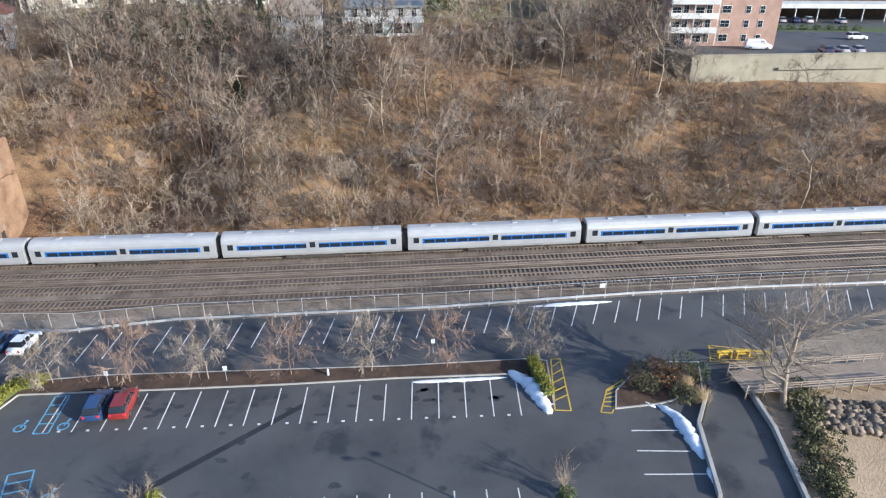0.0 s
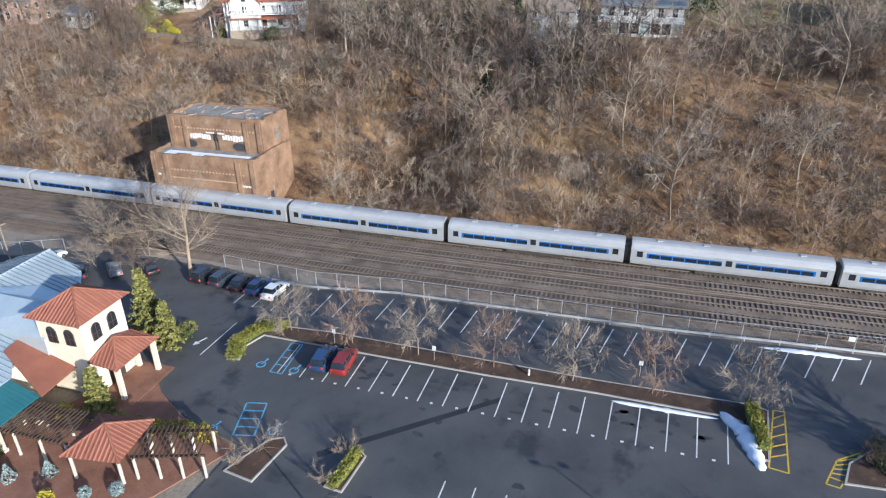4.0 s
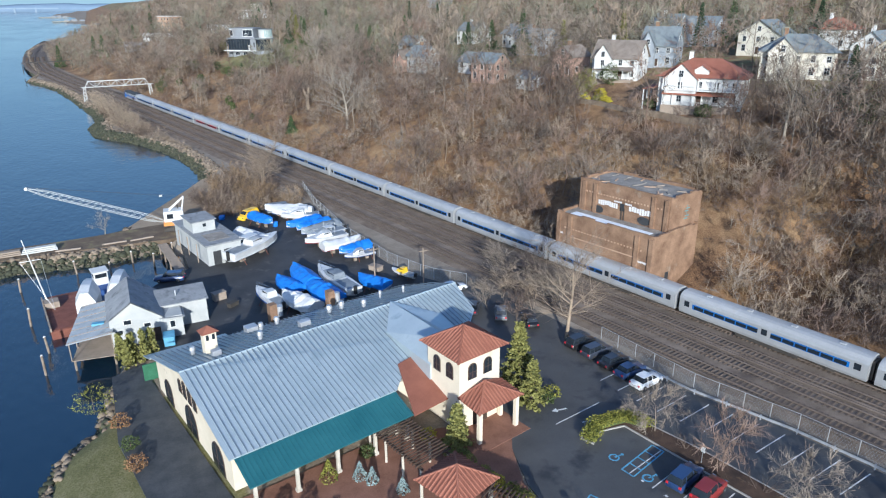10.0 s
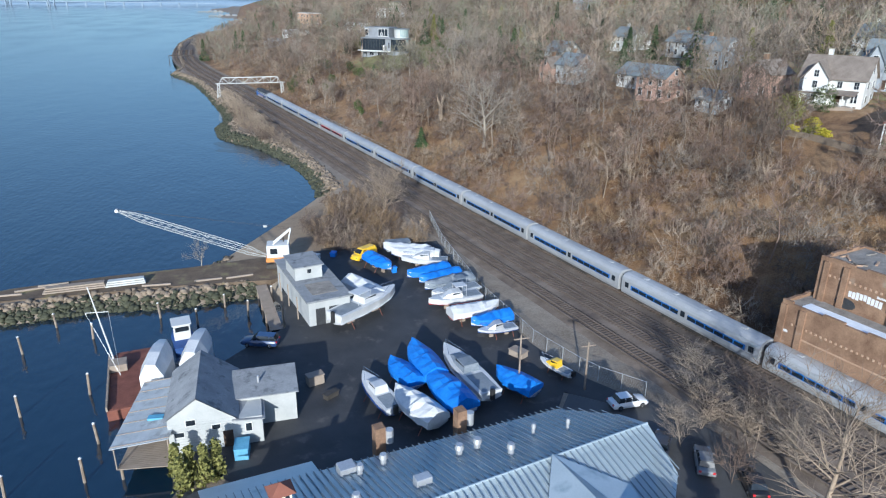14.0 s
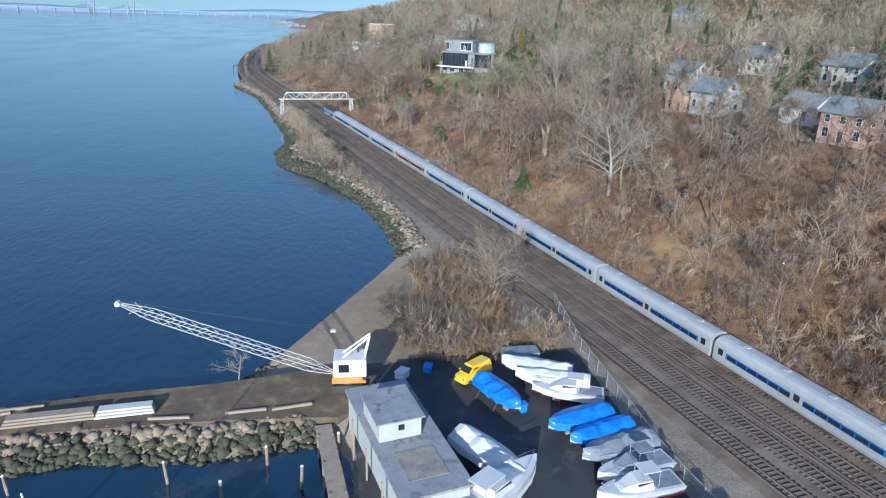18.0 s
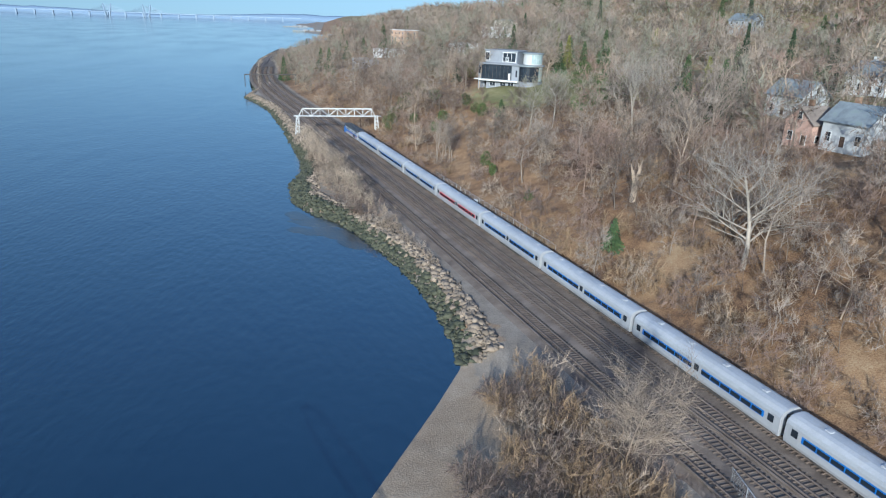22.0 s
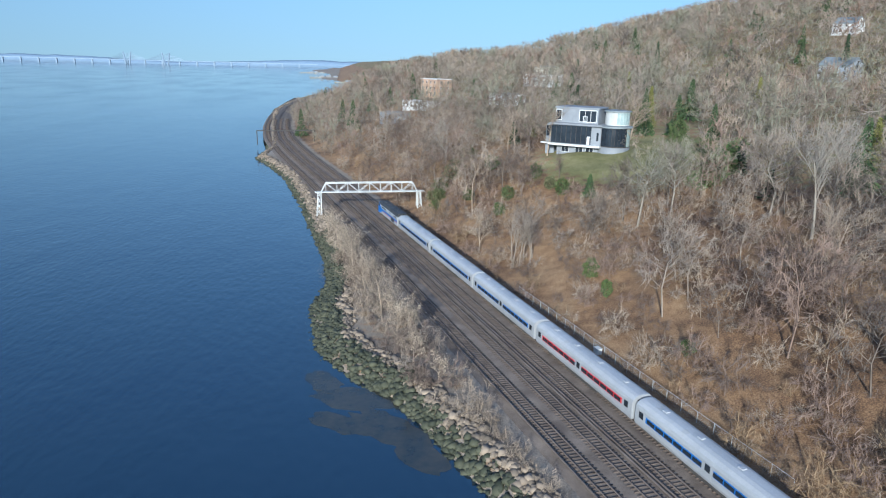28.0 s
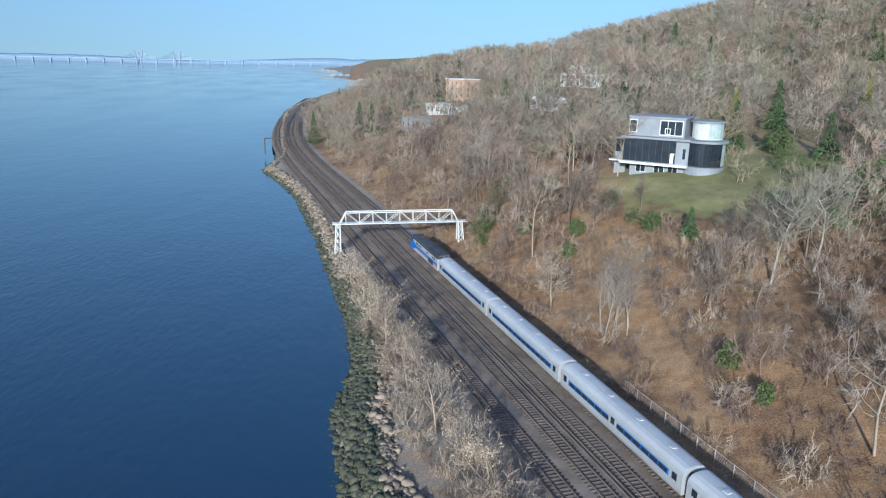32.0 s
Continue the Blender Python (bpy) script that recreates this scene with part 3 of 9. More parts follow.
WOODMATS = BARK[:3] + [BRUSH, NEEDLE, ROSEBARK, DARKBARK, OLIVEBARK]


def build_woods():
    rnd = random.Random(5)
    bands = {}
    spots = []
    for y0, y1, step in ((-110, 160, 3.7), (160, 470, 5.0)):
        for y in np.arange(y0, y1, step):
            for d in np.arange(8.5, 64, step):
                spots.append((y + rnd.uniform(-2.4, 2.4), d + rnd.uniform(-2.4, 2.4)))
    for yy, dd in spots:
        x = float(line_x(yy)) + dd / 0.975
        if not clear_of_houses(x, yy) or rnd.random() < (0.04 if yy < 255 else 0.12 if dd > 20 else 0.4):
            continue
        open_slope = 282 < yy < 348 and dd < 54
        if open_slope and rnd.random() < 0.08:
            continue
        w = bands.setdefault(int((yy + 110) // 120), Woods(KINDS))
        z = height1(x, yy)
        r = rnd.uniform(0.55, 1.0) if open_slope else rnd.random()
        high = 0.03 if dd < 20 or (yy < 150 and dd < 42) else 0.3
        if r < high:
            kind, size = 3, rnd.uniform(0.75, 1.2)
        elif r < ((0.4 if yy < 150 else 0.7) if dd > 14 else 0.25):
            kind, size = rnd.choice((0, 1, 2)), rnd.uniform(0.7, 1.1)
        else:
            kind, size = rnd.choice((4, 4, 5)), rnd.uniform(0.8, 1.25) * (0.85 if open_slope else 1.0)
        if yy > 225 and dd > 12 and rnd.random() < 0.012:
            w.put(rnd.choice((8, 9)), x, yy, z - 0.1, 0.0, rnd.uniform(0.6, 1.1), 4)
            continue
        w.put(kind, x, yy, z - 0.1, rnd.uniform(0, 6.28), size, rnd.choice((0, 0, 1, 2, 5, 6)) if kind < 4 else rnd.choice((1, 5, 5, 3, 2, 2)))
    for y in np.arange(-95, 440, 4.0):
        for d in np.arange(6.5, 36, 4.0):
            yy, dd = y + rnd.uniform(-2, 2), d + rnd.uniform(-2, 2)
            x = float(line_x(yy)) + dd / 0.975
            if rnd.random() < 0.5 and clear_of_houses(x, yy):
                bands.setdefault(int((yy + 110) // 120), Woods(KINDS)).put(5, x, yy, height1(x, yy) - 0.1, rnd.uniform(0, 6.28), rnd.uniform(0.45, 0.9), rnd.choice((1, 1, 3, 2)))
    for k, w in bands.items():
        w.build("hillside_woods", WOODMATS, "bare grey-brown winter trees and thicket on the slope")
    far = Woods(KINDS)
    # depth behind the line, length along it, spacing, kinds, size
    for d0, d1, y0, y1, step, kinds, lo, hi in ((9, 62, 462, 800, 9.0, (6, 7), 0.55, 0.95), (62, 200, -60, 640, 11.0, (6, 7), 0.7, 1.3), (62, 200, 640, 1000, 13, (10,), 0.7, 1.1), (200, 400, -20, 900, 14.0, (6, 7, 10), 0.8, 1.25), (400, 800, 150, 1500, 20.0, (10,), 0.8, 1.35)):
        for y in np.arange(y0, y1, step):
            for d in np.arange(d0, d1, step):
                yy, x = y + rnd.uniform(-0.5, 0.5) * step, float(line_x(min(y, 1290))) + d + rnd.uniform(-0.5, 0.5) * step
                if not clear_of_houses(x, yy) or rnd.random() < 0.06:
                    continue
                if rnd.random() < 0.05:
                    far.put(8, x, yy, height1(x, yy) - 0.2, rnd.uniform(0, 6.28), rnd.uniform(0.8, 1.35), 4)
                    continue
                far.put(rnd.choice(kinds), x, yy, height1(x, yy) - 0.2, rnd.uniform(0, 6.28), rnd.uniform(lo, hi), rnd.choice((0, 0, 0, 7, 7, 2, 5, 6)))
    for k in range(34):
        x, yy = rnd.uniform(104, 152), rnd.uniform(22, 78)
        if clear_of_houses(x, yy):
            far.put(rnd.choice((6, 7, 6)), x, yy, height1(x, yy) - 0.2, rnd.uniform(0, 6.28), rnd.uniform(0.85, 1.25), rnd.choice((1, 6, 6)))
    far.build("upland_woods", WOODMATS, "bare grey winter trees among the houses on the heights")


def clear_of_houses(x, y):
    if x > 138 and y < -24:
        return False
    for a, b, r in CLEAR:
        k = 0.0 if a < 100 or b > 300 else min(1.0, max(0.0, ((a - x) * 9 + (b - y) * 9) / 162))
        if (x - a + 9 * k) ** 2 + (y - b + 9 * k) ** 2 < (r * (1 - 0.3 * k)) ** 2:
            return False
    return True


CLEAR = [(82, 85, 13), (72, 371, 17), (60, 360, 11), (86, 345, 10), (94, 358, 11), (88, 332, 9), (74, 346, 10), (126.4, 121, 14), (114, 136, 7), (131, 156, 10), (152, 161, 9), (158.6, 121, 11), (127.6, 174, 7), (111, 171, 6), (109.8, 192, 8), (102, 189, 7), (116, 213, 7),
         (107, 236, 6), (197, 189, 8), (185, 152, 8), (212, 148, 8), (176, 112, 7), (168, 103, 7), (169, 92, 7), (170, 81, 7), (172, 68, 8), (206, 215, 5), (120, 273, 5), (160, 293, 5), (160, 252, 5), (152, 56, 8), (148, 222, 5),
         (152, 36, 12), (147, 651, 10), (131, 616, 10), (231, 473, 6), (227, 498, 6), (300, 560, 6), (24, 522, 10), (40, 545, 12), (53, 580, 12), (78, 505, 10), (112, 560, 12), (52, 392, 12), (60, 346, 8)]
build_woods()

# ---- the train, standing on the easternmost track ----
SILVER = surface("coach_steel", (0.40, 0.41, 0.42), (0.54, 0.55, 0.56), 0.38, 5, 9, metal=0.35, bump=0.03, obj=1)
ROOFSTEEL = surface("coach_roof", (0.37, 0.375, 0.38), (0.50, 0.505, 0.51), 0.5, 3, 6, metal=0.2, bump=0.03, obj=1, third=(0.40, 0.39, 0.37), third_scale=3, third_cut=0.6)
BLUE = surface("train_blue", (0.01, 0.10, 0.36), (0.015, 0.16, 0.50), 0.35, 4, 12, bump=0.0, obj=1)
RED = surface("train_red", (0.45, 0.02, 0.03), (0.6, 0.03, 0.04), 0.35, 4, 12, bump=0.0, obj=1)
DARKROOF = surface("loco_roof", (0.02, 0.022, 0.026), (0.055, 0.057, 0.06), 0.6, 2, 8, bump=0.1, obj=1)
GLASS = surface("dark_glass", (0.012, 0.016, 0.022), (0.03, 0.038, 0.048), 0.08, 2, 5, bump=0.0, obj=1)
UNDER = surface("undercarriage", (0.03, 0.028, 0.026), (0.08, 0.07, 0.06), 0.8, 1, 10, bump=0.2, obj=1)
WHITE = surface("white_paint", (0.54, 0.54, 0.52), (0.72, 0.72, 0.70), 0.55, 3, 20, bump=0.02, third=(0.55, 0.54, 0.50), third_scale=1.5, third_cut=0.62)
RUBBER = surface("rubber", (0.012, 0.012, 0.013), (0.03, 0.03, 0.03), 0.8, 1, 20, bump=0.1)
CHROME = surface("bright_metal", (0.5, 0.5, 0.5), (0.7, 0.7, 0.7), 0.25, 1, 10, metal=0.9, bump=0.0)


def hull(z0=0.95, half=1.56, top=4.12):
    return [(-half + 0.12, z0), (half - 0.12, z0), (half, z0 + 0.35), (half, top - 0.95), (half - 0.12, top - 0.55), (half - 0.5, top - 0.2), (0.6, top - 0.03), (0, top),
            (-0.6, top - 0.03), (-half + 0.5, top - 0.2), (-half + 0.12, top - 0.55), (-half, top - 0.95), (-half, z0 + 0.35)]


def bogie(th, y):
    b = part("bogie", Geo().box(-1.15, y - 1.6, 0.62, 1.15, y + 1.6, 0.95).box(-1.2, y - 0.5, 0.5, 1.2, y + 0.5, 0.8), UNDER, th)
    for wy in (y - 1.2, y + 1.2):
        g = Geo().tube((-0.82, wy, 0.83), (-0.68, wy, 0.83), 0.46, n=14).tube((0.68, wy, 0.83), (0.82, wy, 0.83), 0.46, n=14).tube((-0.8, wy, 0.83), (0.8, wy, 0.83), 0.1, n=6)
        part("wheelset", g, UNDER, b)


def coach(m, stripe, middoor):
    th = thing("passenger_coach", m, "silver passenger coach with a %s window stripe, on the far track" % ("red" if stripe is RED else "blue"), "train car", "coaches of the train")
    part("body", Geo().side(hull(), -12.7, 12.7, "y"), SILVER, th)
    roof = [p for p in hull(0.95, 1.57, 4.14) if p[1] > 3.5]
    part("roof", Geo().side(roof, -12.6, 12.6, "y"), ROOFSTEEL, th)
    for s in (-1, 1):
        spans = [(-10.6, -0.9), (0.9, 10.6)] if middoor else [(-10.6, 10.6)]
        for a, b in spans:
            part("stripe", Geo().box(s * 1.56, a, 2.02, s * 1.575, b, 2.78), stripe, th)
        ys = [y for y in np.arange(-9.6, 9.7, 1.6) if not (middoor and abs(y) < 1.2)]
        win = Geo().box(-0.012, -0.72, 2.1, 0.012, 0.72, 2.62).mesh("window")
        win.materials.append(GLASS)
        for y in ys:
            part("window", win, None, th, at=pose(s * 1.578, y, 0))
        for y in ([0.0] if middoor else []) + [-11.5, 11.5]:
            part("door", Geo().box(s * 1.56, y - 0.62, 1.2, s * 1.575, y + 0.62, 3.2), SILVER, th, "sliding door with a dark pane")
            part("door_pane", Geo().box(s * 1.575, y - 0.4, 2.1, s * 1.585, y + 0.4, 2.95), GLASS, th)
    part("underframe", Geo().box(-1.35, -11.5, 0.78, 1.35, 11.5, 0.98).box(-1.2, -4.5, 0.35, 1.2, 4.0, 0.8), UNDER, th)
    for y in (-8.6, 8.6):
        bogie(th, y)
    for y in (-12.85, 12.85):
        part("vestibule", Geo().box(-0.75, y - 0.2, 1.1, 0.75, y + 0.2, 3.5), UNDER, th)
    for y in (-9, -3, 3, 9):
        part("roof_vent", Geo().box(-0.3, y - 0.35, 4.1, 0.3, y + 0.35, 4.24), ROOFSTEEL, th, bevel=0.03)


def locomotive(m):
    th = thing("diesel_locomotive", m, "blue and silver diesel locomotive with a dark roof", "locomotive")

    def ring(y, half, z0, z1):
        return [(x, y, z) for x, z in ((-half, z0), (half, z0), (half, z0 + (z1 - z0) * 0.72), (half - 0.28, z1 - 0.12), (0, z1), (-half + 0.28, z1 - 0.12), (-half, z0 + (z1 - z0) * 0.72))]

    part("hull", Geo().loft([ring(-10.4, 1.48, 0.95, 4.25), ring(7.4, 1.48, 0.95, 4.25)]), SILVER, th)
    part("nose", Geo().loft([ring(7.4, 1.49, 0.9, 4.26), ring(8.7, 1.47, 0.85, 4.2), ring(9.6, 1.35, 0.75, 3.1), ring(10.5, 1.1, 0.7, 2.3)]), BLUE, th, "sloping blue nose")
    part("windshield", Geo().add([(-1.0, 8.95, 3.95), (1.0, 8.95, 3.95), (0.95, 9.52, 3.28), (-0.95, 9.52, 3.28)], [(0, 1, 2, 3)]).add([(-1.0, 8.9, 3.9), (1.0, 8.9, 3.9), (0.95, 9.47, 3.22), (-0.95, 9.47, 3.22)], [(3, 2, 1, 0)]), GLASS, th)
    part("roof", Geo().add([(-1.5, -10.4, 3.45), (1.5, -10.4, 3.45), (1.22, -10.4, 4.2), (0, -10.4, 4.32), (-1.22, -10.4, 4.2), (-1.5, 8.2, 3.45), (1.5, 8.2, 3.45), (1.22, 8.2, 4.2), (0, 8.2, 4.32), (-1.22, 8.2, 4.2)],
         [(1, 6, 7, 2), (2, 7, 8, 3), (3, 8, 9, 4), (4, 9, 5, 0), (0, 1, 2, 3, 4), (5, 9, 8, 7, 6)]), DARKROOF, th, "sooty black roof")
    for s in (-1, 1):
        part("stripe", Geo().add([(s * 1.487, -10.2, 1.9), (s * 1.487, 4.4, 1.9), (s * 1.487, 7.4, 0.95), (s * 1.487, 7.4, 3.4), (s * 1.487, 5.2, 2.5), (s * 1.487, -10.2, 2.45)], [(0, 1, 2, 3, 4, 5) if s < 0 else (5, 4, 3, 2, 1, 0)]), BLUE, th)
        part("red_line", Geo().box(s * 1.48, -10.2, 1.74, s * 1.492, 4.6, 1.84), RED, th)
        for y in (4.6, 3.6, 2.4, 1.2, -3.4, -7.4, -8.6):
            part("side_window", Geo().box(s * 1.48, y - 0.38, 2.75, s * 1.497, y + 0.38, 3.2), GLASS, th)
        part("grille", Geo().box(s * 1.48, -7.4, 1.15, s * 1.5, -4.2, 2.2), DARKROOF, th)
        part("cab_window", Geo().box(s * 1.47, 7.6, 2.75, s * 1.5, 8.5, 3.4), GLASS, th)
        part("headlight", Geo().tube((s * 0.7, 10.0, 2.45), (s * 0.7, 10.25, 2.35), 0.14), CHROME, th)
    part("fuel_tank", Geo().box(-1.35, -2.6, 0.35, 1.35, 3.0, 0.95), UNDER, th, bevel=0.12)
    for y in (-6.4, 6.4):
        bogie(th, y)
    for y in (-6, -3, 0, 4):
        part("roof_fan", Geo().tube((0, y, 4.25), (0, y, 4.42), 0.62, n=14), DARKROOF, th)


def on_line(y):
    x, yy, a = line_at(y)
    return pose(x, yy, 0, 0, 0, math.degrees(a))


HEAD_Y = 372
locomotive(on_line(HEAD_Y - 10.4))
for k in range(16):
    coach(on_line(HEAD_Y - 21 - 13.3 - 25.6 * k), RED if k == 3 else BLUE, k > 1)

# ---- the white signal gantry over the tracks ----
GALV = surface("gantry_paint", (0.44, 0.445, 0.42), (0.60, 0.60, 0.57), 0.6, 2, 9, bump=0.05)
CONCRETEBASE = surface("footing_concrete", (0.26, 0.25, 0.23), (0.40, 0.38, 0.35), 0.9, 1, 6, bump=0.2)


def gantry(m, span, label):
    th = thing("signal_gantry", m, label, "signal gantry")
    z0, z1, w = 6.0, 8.7, 0.85
    for y in (-w, w):
        part("bottom_chord", Geo().box(-1.8, y - 0.11, z0 - 0.11, span + 2.2, y + 0.11, z0 + 0.11), GALV, th)
        part("top_chord", Geo().box(1.4, y - 0.11, z1 - 0.11, span - 1.4, y + 0.11, z1 + 0.11), GALV, th)
        n = 8
        for i in range(n + 1):
            x0 = 1.4 + (span - 2.8) * i / n
            part("brace", Geo().tube((x0, y, z0), (x0, y, z1), 0.07, n=5), GALV, th)
            if i < n:
                x1 = 1.4 + (span - 2.8) * (i + 1) / n
                part("brace", Geo().tube((x0, y, z0 if i % 2 else z1), (x1, y, z1 if i % 2 else z0), 0.08, n=5), GALV, th)
        for a, b in ((0, 1.4), (span, span - 1.4)):
            part("end_brace", Geo().tube((a, y, z0), (b, y, z1), 0.11, n=5), GALV, th)
    for i in range(9):
        x0 = 1.4 + (span - 2.8) * i / 8
        part("cross_brace", Geo().box(x0 - 0.06, -w, z1 - 0.06, x0 + 0.06, w, z1 + 0.06).box(x0 - 0.06, -w, z0 - 0.06, x0 + 0.06, w, z0 + 0.06), GALV, th)
    part("walkway", Geo().box(-1.6, -0.55, z0 + 0.12, span + 2.0, 0.55, z0 + 0.17), GALV, th)
    for x, out, low in ((0, -1, 1.2), (span, 1, 0)):
        for y in (-w, w):
            for o in (0, 1.5 * out):
                part("leg", Geo().tube((x + o * 1.0, y * 1.5 - (low and 4.5), -0.4 - low), (x + o * 0.6, y, z0), 0.14, n=6), GALV, th)
            for k in range(5):
                a, b = k / 5, (k + 1) / 5
                f = lambda o, t: x + o * (1.0 - 0.4 * t)
                at = lambda o, t: (f(o, t), y * (1.5 - .5 * t) - (low and 4.5) * (1 - t), -0.4 - low + (6.4 + low) * t)
                part("lattice", Geo().tube(at(0, a), at(1.5 * out, b), 0.07, n=4).tube(at(1.5 * out, a), at(0, b), 0.07, n=4), GALV, th)
        part("footing", Geo().box(x - 0.6 + min(0, out * 1.5), -1.7 - (low and 4.5), -1.4 - low, x + 0.6 + max(0, out * 1.5), 1.7 - (low and 4.5), -low), CONCRETEBASE, th)


gantry(pose(-8.8, 373.2, 0.1, 0, 0, 2.6), 28.4, "white steel truss gantry spanning the four tracks")
def footbridge():
    x, y, a = line_at(545, -20)
    th = thing("wire_gantry", pose(x, y, 0, 0, 0, math.degrees(a)), "slim dark signal bridge over the tracks on the bend", "signal gantry")
    part("beam", Geo().box(0, -0.25, 6.6, 30, 0.25, 7.1), UNDER, th)
    for px in (0, 30):
        part("post", Geo().tube((px, 0, -0.5), (px, 0, 7.0), 0.22), UNDER, th)


footbridge()
x, y, a = line_at(268, 6.5)
th = thing("equipment_box", pose(x, y, 0.1, 0, 0, math.degrees(a)), "small pale metal signal cabinet beside the tracks", "signal box")
part("cabinet", Geo().box(-0.4, -0.6, 0, 0.4, 0.6, 0.9), GALV, th, bevel=0.03)
part("lid", Geo().box(-0.46, -0.66, 0.9, 0.46, 0.66, 0.97), GALV, th)

# ---- the parking lot ----
LINEPAINT = surface("line_paint", (0.50, 0.50, 0.49), (0.74, 0.74, 0.72), 0.7, 1, 9, bump=0.05, third=(0.16, 0.16, 0.16), third_scale=0.5, third_cut=0.62)
BLUEPAINT = surface("blue_line_paint", (0.08, 0.26, 0.42), (0.16, 0.42, 0.60), 0.7, 1, 9, bump=0.05)
YELLOWPAINT = surface("yellow_line_paint", (0.50, 0.33, 0.03), (0.68, 0.47, 0.06), 0.7, 1, 9, bump=0.05)
KERB = surface("kerb_stone", (0.28, 0.27, 0.25), (0.44, 0.42, 0.39), 0.85, 2, 12)
MULCH = surface("bark_mulch", (0.035, 0.022, 0.016), (0.11, 0.065, 0.042), 0.95, 2, 9, bump=0.6, third=(0.20, 0.12, 0.06), third_scale=1.2, third_cut=0.6)
HEDGE = surface("hedge_leaf", (0.10, 0.115, 0.02), (0.34, 0.32, 0.05), 0.7, 1, 4, bump=0.0, island=0.8)
GREENLEAF = surface("shrub_leaf", (0.03, 0.055, 0.018), (0.12, 0.15, 0.04), 0.7, 1, 4, bump=0.0, island=0.8)
YELLEAF = surface("yellow_shrub_leaf", (0.30, 0.26, 0.02), (0.62, 0.52, 0.05), 0.7, 1, 4, bump=0.0, island=0.7)
BLUELEAF = surface("blue_spruce_needles", (0.14, 0.20, 0.20), (0.36, 0.44, 0.43), 0.8, 1, 4, bump=0.0, island=0.7)
SHOREBUSH = surface("shore_bush", (0.045, 0.05, 0.022), (0.17, 0.165, 0.075), 0.8, 1, 4, bump=0.0, island=0.8)
REEDS = surface("dry_grass", (0.30, 0.21, 0.11), (0.55, 0.42, 0.25), 0.9, 1, 4, bump=0.0, island=0.8)
SNOW = surface("old_snow", (0.66, 0.71, 0.78), (0.86, 0.89, 0.93), 0.75, 1.2, 5, bump=0.5, third=(0.45, 0.46, 0.48), third_scale=0.8, third_cut=0.66)
STEEL = surface("galvanised_steel", (0.42, 0.43, 0.44), (0.64, 0.65, 0.66), 0.45, 2, 9, metal=0.5, bump=0.05)
TIMBER = surface("weathered_timber", (0.20, 0.16, 0.12), (0.38, 0.31, 0.25), 0.85, 1, 9, bump=0.2, island=0.5)
STONE = surface("rock", (0.07, 0.056, 0.042), (0.32, 0.25, 0.18), 0.9, 2, 5, bump=0.4, island=0.75)
WETSTONE = surface("weedy_rock", (0.018, 0.023, 0.012), (0.085, 0.085, 0.05), 0.8, 2, 4, bump=0.4, island=0.7)

LOT = [(33, -26), (41.1, -24.5), (40.2, -17.7), (49.2, -17.8), (54.1, -19.5), (60.1, -20), (62, -24), (78.6, -60), (84, -60), (81.3, -47.7), (77, -27.5), (73.7, -14.1), (70.3, -1.8), (67, 9.8),
       (59.6, 42.4), (55.8, 52.5), (54.3, 62.7), (52.5, 73), (49.5, 73), (44.8, 62), (42.7, 59.3), (40.2, 57.6), (35.6, 58.2), (33.4, 56.6), (31.2, 53), (29.6, 47.7), (29.2, 40), (14, 38), (14, -26)]
solid("parking_lot", Geo().prism(LOT, -0.5, 0.04), ASPHALT, "dark patched asphalt parking lot with painted stalls", "pavement", "structure")
solid("driveway", Geo().prism([(31.0, 60.0), (35.0, 57.4), (40.2, 57.0), (42.7, 58.7), (44.8, 61.4), (49.5, 72.4), (53.4, 72.4), (51.6, 84), (47.6, 92.2), (43, 92.4), (39, 96), (34, 89.6), (38.6, 78), (38, 64)], -0.4, 0.033), ASPHALT, "dark wet asphalt drive behind the restaurant", "pavement", "structure")
solid("path", Geo().prism([(40.2, -17.9), (39.5, -24.5), (49.6, -24.3), (54.7, -23.5), (61.8, -24), (60.0, -20.2), (54.1, -19.7), (49.2, -18.0)], -0.5, 0.036), ASPHALT, "dark asphalt path from the lot towards the shore", "path", "structure")
solid("asphalt_patch", Geo().prism([(31.4, 32.4), (31.9, 33.0), (47.1, 21.2), (46.7, 20.7)], 0.04, 0.046), surface("tar", (0.018, 0.018, 0.02), (0.035, 0.035, 0.037), 0.6, 2, 12), "long dark strip of newer asphalt across the lot", "pavement patch", "structure")


def stripe(a, b, w, mat, name="stall_line", z=0.044):
    (ax, ay), (bx, by) = a, b
    n = math.hypot(bx - ax, by - ay)
    ox, oy = -(by - ay) / n * w / 2, (bx - ax) / n * w / 2
    me = Geo().prism([(ax - ox, ay - oy), (bx - ox, by - oy), (bx + ox, by + oy), (ax + ox, ay + oy)], z - 0.006, z + 0.006).mesh(name)
    me.materials.append(mat)
    return me


marks = thing("stall_markings", Matrix(), "worn white painted lines that mark the parking stalls", "road marking", kind="structure")
for k in range(-3, 15):
    f = k / 13
    a, b = (46.4 + 7.1 * f, 37.6 - 34.8 * f), (41.0 + 6.8 * f, 36.4 - 34.5 * f)
    part("stall_line", stripe(a, b, 0.12, LINEPAINT), None, marks)
    if k < 14:
        c = (b[0] + 0.15 + 0.28, b[1] - 1.43)
        part("stall_mark", stripe((c[0] - 0.12, c[1]), (c[0] + 0.12, c[1] + 0.02), 0.3, LINEPAINT), None, marks)
for k in range(9):
    a = (34.5 + 0.55 * k, 20.7 - 2.69 * k)
    part("stall_line", stripe(a, (a[0] - 5.2, a[1] - 1.0), 0.12, LINEPAINT), None, marks)
